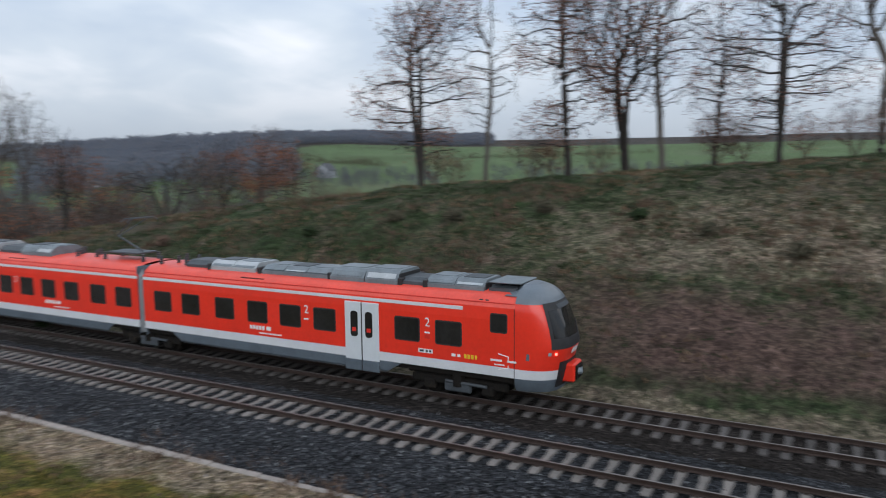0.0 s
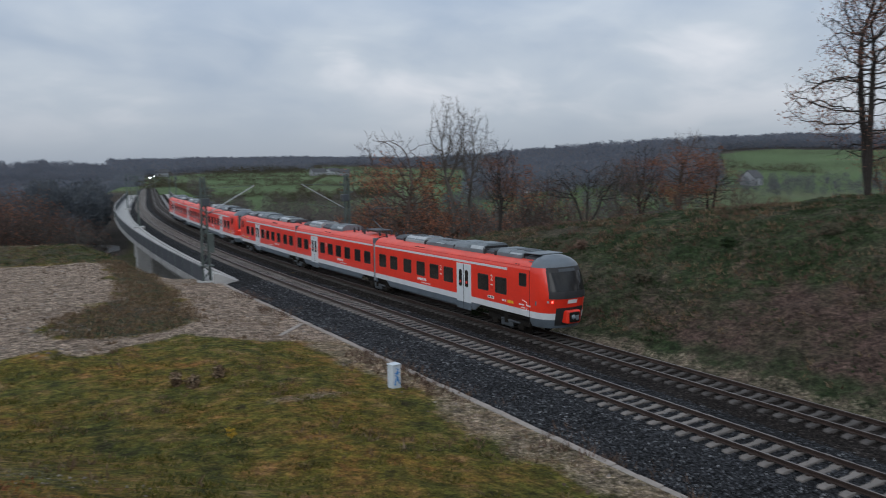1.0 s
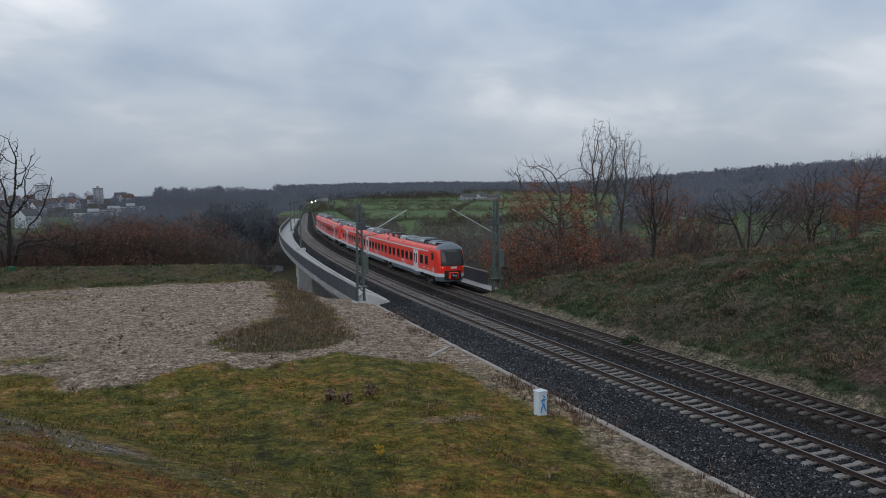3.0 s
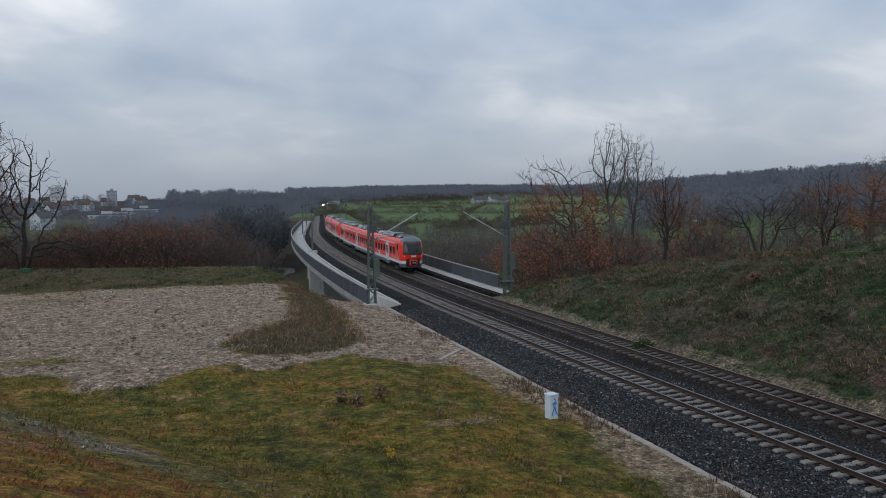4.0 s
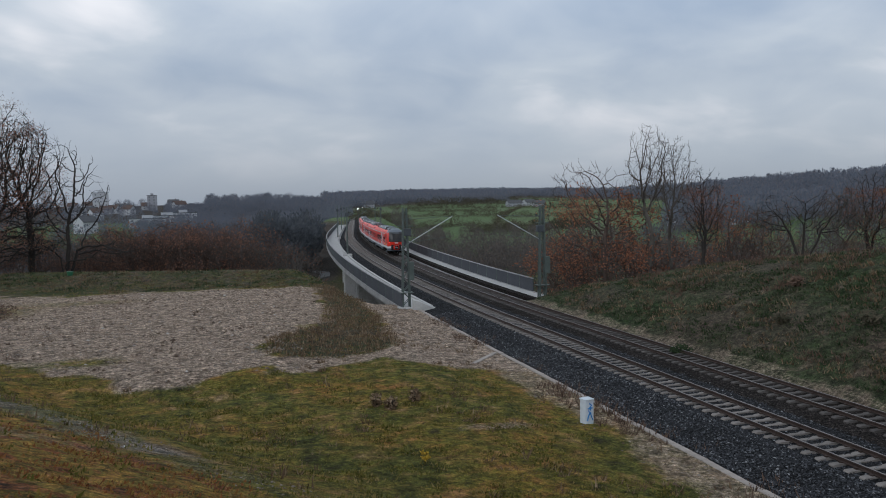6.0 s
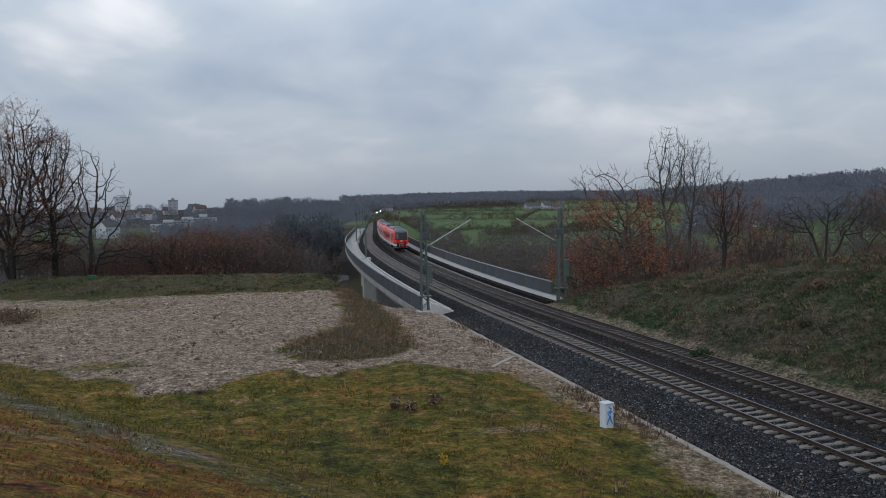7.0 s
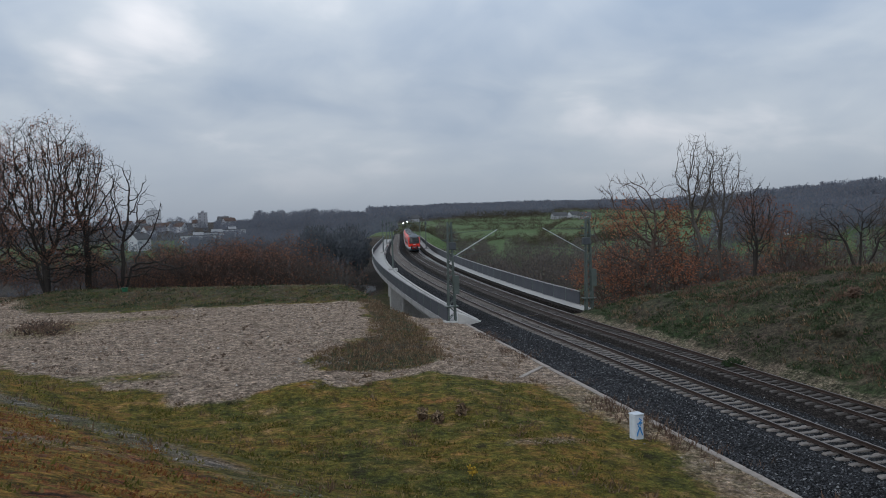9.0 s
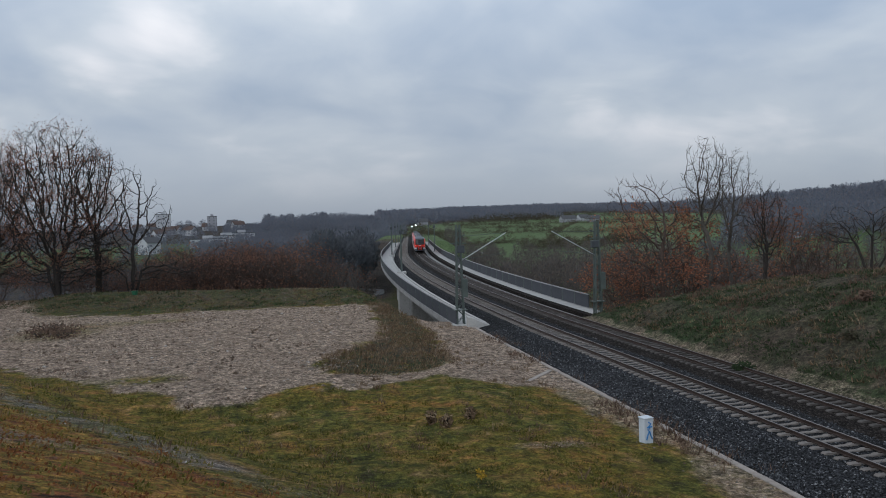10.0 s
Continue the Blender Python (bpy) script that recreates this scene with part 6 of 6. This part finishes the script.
# ---- houses of the town and the farms ----
def house(x, y, w, d, hgt, turn, wall, roof, label, flat=False, floors=2, sink=1.0):
    t = thing("house", label, "house", Matrix.Translation((x, y, ground_z(x, y) - sink)) @ pose(0, 0, 0, 0, 0, turn), "houses in the valley")
    hgt += sink
    part("wall", Geo().box(-w / 2, w / 2, -d / 2, d / 2, 0, hgt, 0.05), wall, t)
    if flat:
        part("roof", Geo().box(-w / 2 - 0.2, w / 2 + 0.2, -d / 2 - 0.2, d / 2 + 0.2, hgt, hgt + 0.5, 0.05), roof, t)
        part("stair_head", Geo().box(-w * 0.15, w * 0.15, -d * 0.2, d * 0.2, hgt + 0.5, hgt + 2.6, 0.05), wall, t)
    else:
        e, up = 0.5, d * 0.42
        part("gable", Geo().loft([[(xx, -d / 2 + 0.01, hgt - 0.01), (xx, d / 2 - 0.01, hgt - 0.01), (xx, 0, hgt + up - 0.25)] for xx in (-w / 2 + 0.01, w / 2 - 0.01)]), wall, t)
        part("roof", Geo().loft([[(xx, -d / 2 - e, hgt - 0.35), (xx, 0, hgt + up), (xx, d / 2 + e, hgt - 0.35), (xx, d / 2 + e, hgt - 0.15), (xx, 0, hgt + up + 0.22), (xx, -d / 2 - e, hgt - 0.15)] for xx in (-w / 2 - e, w / 2 + e)]), roof, t)
        part("chimney", Geo().box(w * 0.15, w * 0.15 + 0.8, -0.4, 0.4, hgt + up * 0.6, hgt + up + 1.1, 0.03), ROOF_TILE, t)
    n = max(2, int(w / 4.5))
    for f in range(floors):
        z = sink + 1.0 + f * (hgt - sink) / floors
        for k in range(n):
            xx = -w / 2 + (k + 0.5) * w / n
            for s in (-1, 1):
                part("window", Geo().box(xx - 0.6, xx + 0.6, s * d / 2 - 0.04, s * d / 2 + 0.04, z, z + 1.3, 0), PANE_FAR, t)
        for s in (-1, 1):
            part("window", Geo().box(s * w / 2 - 0.04, s * w / 2 + 0.04, -0.7, 0.7, z, z + 1.3, 0), PANE_FAR, t)
    return t


rh = random.Random(12)
house(*polar(-8.6, 800), 14, 12, 20, 10, WALL_WHITE, ROOF_GREY, "white high-rise block of flats on the town's hill", True, 6, 3)
house(*polar(-5.25, 830), 9, 9, 15, 0, WALL_GREY, ROOF_GREY, "grey high-rise block on the town's hill", True, 5, 3)
for k in range(13):
    az, d = rh.uniform(-10.8, -3.2), rh.uniform(680, 950)
    house(*polar(az, d), rh.uniform(9, 13), rh.uniform(7, 9), rh.uniform(4, 6), rh.uniform(-40, 40), WALL_WHITE if rh.random() < 0.75 else WALL_GREY, rh.choice((ROOF_TILE, ROOF_GREY)), "white house with a pitched roof in the town")
for az, d, w in ((-4.3, 600, 26), (-3.2, 640, 20), (-5.6, 560, 24)):
    house(*polar(az, d), w, 11, 6, rh.uniform(-15, 15), WALL_WHITE, ROOF_GREY, "long white flat-roofed building in the town", True)
house(*polar(-9.6, 520), 11, 9, 7.5, 50, WALL_WHITE, ROOF_GREY, "white gabled house beyond the plot")
for k in range(6):
    az, d = 33.5 + 1.3 * k + rh.uniform(-0.3, 0.3), rh.uniform(470, 560)
    house(*polar(az, d), rh.uniform(6, 9), rh.uniform(6, 8), rh.uniform(3.5, 5), rh.uniform(-50, 50), WALL_WHITE, ROOF_GREY, "white village house behind the trees")
for az, d, w in ((10.4, 1085, 15), (21.5, 1080, 22), (22.6, 1100, 18), (15.5, 1500, 24), (53.4, 520, 8), (23.4, 1060, 16)):
    house(*polar(az, d), w, 11, 5, rh.uniform(-20, 20), WALL_WHITE if d > 1090 or d < 400 else WALL_GREY, ROOF_GREY, "pale farm building among the fields")


# the valley road
def road(points, w, label):
    g = Geo()
    pts = []
    for (a, b) in zip(points[:-1], points[1:]):
        for k in range(12):
            f = k / 12
            pts.append((a[0] + (b[0] - a[0]) * f, a[1] + (b[1] - a[1]) * f))
    rings = []
    for k, p in enumerate(pts):
        q = pts[min(k + 1, len(pts) - 1)]
        o = pts[max(k - 1, 0)]
        d = Vector((q[0] - o[0], q[1] - o[1], 0)).normalized()
        n = Vector((-d.y, d.x, 0)) * w / 2
        za, zb = ground_z(p[0] - n.x, p[1] - n.y) + 0.3, ground_z(p[0] + n.x, p[1] + n.y) + 0.3
        rings.append([(p[0] - n.x, p[1] - n.y, za - 1.0), (p[0] - n.x, p[1] - n.y, za), (p[0] + n.x, p[1] + n.y, zb), (p[0] + n.x, p[1] + n.y, zb - 1.0)])
    ob = part("road", g.loft(rings), ASPHALT)
    tagged(ob, label, "road", kind="structure")


road([polar(6.1, 222), polar(6.9, 228), polar(6.9, 238), polar(4.6, 245), polar(0, 250), polar(-6, 262)], 3.2, "pale narrow road winding along the valley")
road([polar(12.5, 420), polar(14.5, 395), polar(16.0, 420), polar(14.5, 455), polar(12.0, 500)], 3.5, "pale lane between the meadows")


# signals with lit lamps beyond the viaduct
for az_s, d_s, top_s in ((9.55, 372, 8.2), (9.86, 392, 8.8)):
    px, py = polar(az_s, d_s)
    pz = ground_z(px, py)
    hz = top_s - pz + 0.3
    t = thing("signal", "railway signal with a bright white lamp", "signal", Matrix.Translation((px, py, pz)), "signals by the line")
    part("pole", Geo().tube([(0, 0, 0), (0, 0, hz)], [0.1, 0.08], 8), GALV, t)
    part("head", Geo().box(-0.35, 0.35, -0.1, 0.2, hz - 1.2, hz + 0.4, 0.05), ROOF_DARK, t)
    part("lamp", Geo().tube([(0, -0.14, hz - 0.3), (0, -0.1, hz - 0.3)], [0.2, 0.2], 12), LAMP_WHITE, t, "glowing white lamp")


# ---- by the line ----
def build_post():
    t = thing("marker_post", "white concrete cable post with a blue sprayed squiggle", "marker post", pose(14.5, 28.6, ground_z(14.5, 28.6) - 0.05, 0, 0, 10))
    body = part("body", Geo().box(-0.22, 0.22, -0.20, 0.20, 0, 1.04, 0.02), POST_PAINT, t)
    part("cap", Geo().box(-0.245, 0.245, -0.225, 0.225, 1.04, 1.11, 0.02), POST_PAINT, t)
    g = Geo()
    for pts in (((-0.02, 0.92), (0.10, 0.84), (0.0, 0.74), (0.05, 0.62)), ((0.05, 0.78), (-0.06, 0.6), (0.05, 0.5)), ((0.03, 0.55), (-0.08, 0.34), (-0.12, 0.18)), ((0.03, 0.55), (0.08, 0.36), (0.16, 0.2)), ((-0.1, 0.7), (0.14, 0.72))):
        g.tube([(x, -0.205, z) for x, z in pts], [0.03] * len(pts), 5)
    part("sprayed_mark", g, SPRAY, body, "blue sprayed lines")


build_post()


def cluster(name, label, category, spots, mat, blades, h0, h1, spread, seed, width=0.02, lean=0.5, kind="stuff"):
    """Tufts of narrow blades, joined into one mesh."""
    r = np.random.RandomState(seed)
    S = np.repeat(np.array(spots, float), blades, 0)
    m = len(S)
    k = S[:, 2]
    a = r.uniform(0, 6.28, m)
    rad = np.sqrt(r.uniform(0, 1, m)) * spread * k
    x, y = S[:, 0] + np.cos(a) * rad, S[:, 1] + np.sin(a) * rad
    P = np.array([[s[0], s[1]] for s in spots], float)
    z0 = np.repeat(height(P[:, 0], P[:, 1]), blades) - 0.03
    h = r.uniform(h0, h1, m) * k
    b = r.uniform(0, 6.28, m)
    lx, ly = np.cos(a) * lean * h + r.normal(0, 0.15, m) * h, np.sin(a) * lean * h + r.normal(0, 0.15, m) * h
    wx, wy = np.cos(b) * width * (0.6 + k), np.sin(b) * width * (0.6 + k)
    V = np.stack([np.stack([x - wx, y - wy, z0], 1), np.stack([x + wx, y + wy, z0], 1), np.stack([x + lx + wx * 0.3, y + ly + wy * 0.3, z0 + h], 1)], 1).reshape(-1, 3)
    me = bpy.data.meshes.new(name)
    me.from_pydata(V.tolist(), [], np.arange(m * 3).reshape(m, 3).tolist())
    me.materials.append(mat)
    return tagged(new(name, me), label, category, kind=kind)


def tuft_spots(n, x0, x1, y0, y1, seed, test, k0=0.6, k1=1.4):
    r = np.random.RandomState(seed)
    X, Y = r.uniform(x0, x1, n), r.uniform(y0, y1, n)
    ok = test(X, Y)
    return np.stack([X, Y, r.uniform(k0, k1, n)], 1)[ok].tolist()


near_thin = lambda X, Y, r0, seed: np.random.RandomState(seed).uniform(0, 1, X.shape) < np.clip((r0 / np.hypot(X, Y)) ** 1.3, 0, 1)
lot_in = lambda X, Y: (inside(LOT, X, Y) > 0.2)
on_mound = lambda X, Y: -0.784 * (X - 1.0) - 0.62 * (Y - 25.5) > 5.8 + 2.0 * waves(X, Y, 5, 44)
meadow = lambda X, Y: ~lot_in(X, Y) & (inside(APRON, X, Y) < 0) & ~((inside(WEDGE, X, Y) > -0.5) & (np.sin(X * 61.7 + Y * 31.3) > -0.1)) & (X < 13.9 + 0.5 * np.sin(Y * 0.5)) & near_thin(X, Y, 30, 5) & ~(on_mound(X, Y) & (np.sin(X * 91.7 + Y * 37.3) > -0.8)) & ~((np.abs(-0.784 * (X - 1.0) - 0.62 * (Y - 25.5) - 4.4) < 1.5) & (X < 2) & (np.sin(X * 71.7 + Y * 47.3) > -0.6)) & (waves(X, Y, 4, 45) > -0.30) & (waves(X, Y, 1.3, 47) > -0.12)
cluster("meadow_grass", "short mossy grass on the open ground", "grass", tuft_spots(62000, -26, 13.5, 4, 86, 51, meadow), GRASS_BLADE, 6, 0.04, 0.11, 0.17, 52, 0.022)
cluster("moss_tufts", "rusty moss and dry stalks on the mound", "moss", tuft_spots(22000, -20, 8, 2, 44, 81, lambda X, Y: on_mound(X, Y) & near_thin(X, Y, 22, 6) & (waves(X, Y, 3, 46) > -0.2)), MOSS_STALK, 8, 0.02, 0.07, 0.16, 82, 0.018)
cluster("dry_grass", "dry straw-coloured grass tufts", "grass", tuft_spots(5000, -26, 15.5, 4, 92, 53, lambda X, Y: (~lot_in(X, Y)) & (np.hypot(X, Y) > 19) & (waves(X, Y, 9, 31) > 0.05) & ~(on_mound(X, Y) & (np.sin(X * 51.7 + Y * 27.3) > -0.4))), GRASS_DRY, 9, 0.10, 0.26, 0.14, 54, 0.014)
bank_in = lambda X, Y: (X > 28.2) & (Y < 74) & ~((X < 35 + 2 * waves(X, Y, 6, 56)) & (Y < 26) & (np.sin(X * 83.7 + Y * 29.3) > -0.7))
cluster("bank_grass", "rough grass on the cutting's bank", "grass", tuft_spots(17000, 28, 56, -22, 72, 55, lambda X, Y: bank_in(X, Y) & (waves(X, Y, 5, 33) > -0.12)), BANK_BLADE, 10, 0.06, 0.20, 0.34, 56, 0.03)
cluster("bank_dry_grass", "dry brown grass on the cutting's bank", "grass", tuft_spots(8000, 27.6, 56, -22, 72, 57, lambda X, Y: bank_in(X, Y) & (waves(X, Y, 7, 34) > -0.05)), GRASS_DRY, 8, 0.10, 0.28, 0.30, 58, 0.024)
cluster("bank_weeds", "dark withered weeds on the cutting's bank", "weeds", tuft_spots(5200, 29, 50, -22, 66, 59, lambda X, Y: bank_in(X, Y) & (waves(X, Y, 11, 35) > 0.1) & (X < 46)), WEED, 10, 0.12, 0.40, 0.36, 60, 0.022)
cluster("edge_weeds", "withered weeds along the cable trough", "weeds", tuft_spots(700, 15.0, 17.6, 4, 62, 61, lambda X, Y: waves(X, Y, 6, 36) > 0.08), WEED, 9, 0.1, 0.42, 0.22, 62, 0.016)
cluster("berm_grass", "dry grass on the low bank behind the plot", "grass", tuft_spots(3200, -40, 11, 74, 112, 63, lambda X, Y: (inside(LOT, X, Y) < -0.3) & (Y + 0.36 * (X - 8) < 93) & (Y + 0.36 * (X - 8) > 74)), GRASS_DRY, 7, 0.06, 0.22, 0.3, 64, 0.03)
cluster("berm_turf", "green turf on the low bank behind the plot", "grass", tuft_spots(5200, -40, 11, 74, 112, 83, lambda X, Y: (waves(X, Y, 7, 57) > 0.0) & (inside(LOT, X, Y) < -0.3) & (Y + 0.36 * (X - 8) < 93) & (Y + 0.36 * (X - 8) > 74)), BANK_BLADE, 8, 0.08, 0.24, 0.34, 84, 0.03)
cluster("slope_weeds", "withered weeds on the slope beside the plot", "weeds", tuft_spots(3400, 2, 13, 42, 82, 65, lambda X, Y: inside(WEDGE, X, Y) > -0.2), GRASS_DRY, 9, 0.08, 0.26, 0.4, 66, 0.018)
cluster("plot_weeds", "sparse dead weeds on the gravel plot", "weeds", tuft_spots(900, -30, 8, 42, 82, 67, lambda X, Y: lot_in(X, Y) & (waves(X, Y, 12, 38) > 0.22)), WEED, 8, 0.06, 0.22, 0.25, 68, 0.02)


def bush(x, y, r0, label, mat, seed, n=900, tall=0.8):
    t = thing("bush", label, "bush", Matrix.Translation((x, y, ground_z(x, y))), "bushes on the ground")
    r = random.Random(seed)
    stems, leaves = Geo(), Geo()
    for k in range(14):
        a = r.uniform(0, 6.28)
        e = Vector((math.cos(a) * r0 * r.uniform(0.3, 0.9), math.sin(a) * r0 * r.uniform(0.3, 0.9), r0 * tall * r.uniform(0.7, 1.5)))
        stems.tube([(0, 0, -0.1), e * 0.5 + Vector((0, 0, 0.1)), e], [0.03, 0.02, 0.01], 4)
    for k in range(n):
        d = Vector((r.gauss(0, 1), r.gauss(0, 1), r.gauss(0, 1))).normalized() * r.uniform(0.4, 1) * r0
        c = Vector((d.x, d.y, max(0.03, d.z * tall + r0 * tall * 0.75)))
        a = Vector((r.gauss(0, 1), r.gauss(0, 1), r.gauss(0, 1))).normalized()
        b = a.orthogonal().normalized()
        s = 0.10 * r.uniform(0.6, 1.3)
        leaves.quad(c - a * s, c + b * s * 0.5, c + a * s, c - b * s * 0.5)
    part("stems", stems, BARK, t)
    part("foliage", leaves, mat, t, fix=False)


bush(*polar(33.8, 47), 0.75, "dark green broom bush on the bank", BROOM, 1)
for k, (az, d, r0, m) in enumerate(((40.5, 45, 0.5, HEDGE), (46, 42, 0.6, HEDGE), (52, 44, 0.45, BROOM), (58.5, 43, 0.5, HEDGE), (70, 40, 0.6, HEDGE), (77, 38, 0.5, BROOM), (82, 36, 0.5, HEDGE), (41.5, 50, 0.5, WEED), (63, 41, 0.7, HEDGE), (88, 34, 0.6, HEDGE))):
    bush(*polar(az, d + 3.5), r0, "low dark bush on the cutting's bank", m, 20 + k, 500)
for az, d in ((11.8, 31.5), (13.6, 32.8), (10.6, 32.2)):
    bush(*polar(az, d), 0.32, "small withered bush on the meadow", GRASS_DRY, int(az * 10), 130, 1.1)
for k, (bx, by) in enumerate(((-20.5, 70.0), (-18.6, 68.2), (-20.0, 66.0), (-17.8, 64.6))):
    bush(bx, by, 1.7, "patch of dead brushwood on the plot", WEED, 77 + k, 260, 0.26)

# a yellow-flowered weed
t_y = thing("flowering_weed", "small weed with yellow flower heads", "plant", Matrix.Translation((6.0, 23.6, ground_z(6.0, 23.6))))
gs, gf = Geo(), Geo()
for k in range(9):
    a, l = rh.uniform(0, 6.28), rh.uniform(0.25, 0.48)
    e = Vector((math.cos(a) * 0.14, math.sin(a) * 0.14, l))
    gs.tube([(0, 0, -0.03), e], [0.008, 0.005], 4)
    for _ in range(7):
        c = e + Vector((rh.gauss(0, 0.035), rh.gauss(0, 0.035), rh.gauss(0, 0.035)))
        v = Vector((rh.gauss(0, 1), rh.gauss(0, 1), rh.gauss(0, 1))).normalized() * 0.035
        w = v.orthogonal()
        gf.quad(c - v, c + w, c + v, c - w)
part("stems", gs, GRASS_BLADE, t_y)
part("flower_head", gf, YELLOW_PLANT, t_y, fix=False)

# a green tub on the low bank
t_g = thing("plastic_tub", "green plastic tub on the low bank", "tub", Matrix.Translation((-17.6, 93.0, ground_z(-17.6, 93.0))))
part("tub", Geo().tube([(0, 0, 0), (0, 0, 0.42), (0, 0, 0.46)], [0.28, 0.36, 0.39], 14), GREEN_PLASTIC, t_g)


def stones(name, label, spots, seed, mat):
    r = random.Random(seed)
    g = Geo()
    for x, y, a in spots:
        z = ground_z(x, y)
        i = len(g.v)
        for d in ((1, 0, 0), (0, 1, 0), (-1, 0, 0), (0, -1, 0), (0, 0, 0.7), (0, 0, -0.6)):
            g.v.append((x + a * (d[0] + r.uniform(-0.4, 0.4)), y + a * (d[1] + r.uniform(-0.4, 0.4)), z + a * (d[2] + r.uniform(-0.2, 0.2))))
        for k in range(4):
            g.f.append((i + k, i + (k + 1) % 4, i + 4))
            g.f.append((i + (k + 1) % 4, i + k, i + 5))
    tagged(part(name, g, mat, fix=False), label, "stones", kind="stuff")


def rough_spots(n, test, x0, x1, y0, y1, a0, a1, seed):
    r = np.random.RandomState(seed)
    X, Y = r.uniform(x0, x1, n), r.uniform(y0, y1, n)
    ok = test(X, Y)
    return np.stack([X, Y, a0 + (a1 - a0) * r.uniform(0, 1, n) ** 3], 1)[ok].tolist()


stones("plot_stones", "pale stones strewn over the gravel plot", rough_spots(2600, lot_in, -30, 9, 38, 84, 0.03, 0.13, 71), 72, STONE_PALE)
stones("plot_clods", "earth clods on the gravel plot", rough_spots(9500, lambda X, Y: lot_in(X, Y) & (waves(X, Y, 2.6, 48) > -0.15), -34, 9, 36, 90, 0.04, 0.16, 91), 92, CLOD)
stones("strip_clods", "earth clods on the strip by the line", rough_spots(1800, lambda X, Y: (X > 13.8) | (inside(APRON, X, Y) > 0.3), 8, 16.2, 6, 70, 0.02, 0.10, 93), 94, CLOD)
stones("strip_stones", "pale stones on the earth strip by the line", rough_spots(900, lambda X, Y: (X > 13.8) | (inside(APRON, X, Y) > 0.3), 8, 16.2, 8, 68, 0.02, 0.09, 73), 74, STONE_PALE)
stones("heap_stones", "small heap of pale stones at the plot's corner", rough_spots(160, lambda X, Y: np.hypot(X - 2.4, Y - 45.5) < 1.7, 0, 5, 43, 48, 0.06, 0.2, 75), 76, STONE_PALE)
stones("mound_stones", "grey gravel on the mound's flank", rough_spots(5200, lambda X, Y: np.abs(-0.784 * (X - 1.0) - 0.62 * (Y - 25.5) - 4.4) < 1.6, -20, 3, 14, 50, 0.015, 0.06, 78), 79, STONE_PALE)


def motions():
    for ob, at, ln, back in TRAIN:
        walk(ob, [(t, car_pose(t, at, ln, back)) for t in NOSE_T])


motions()
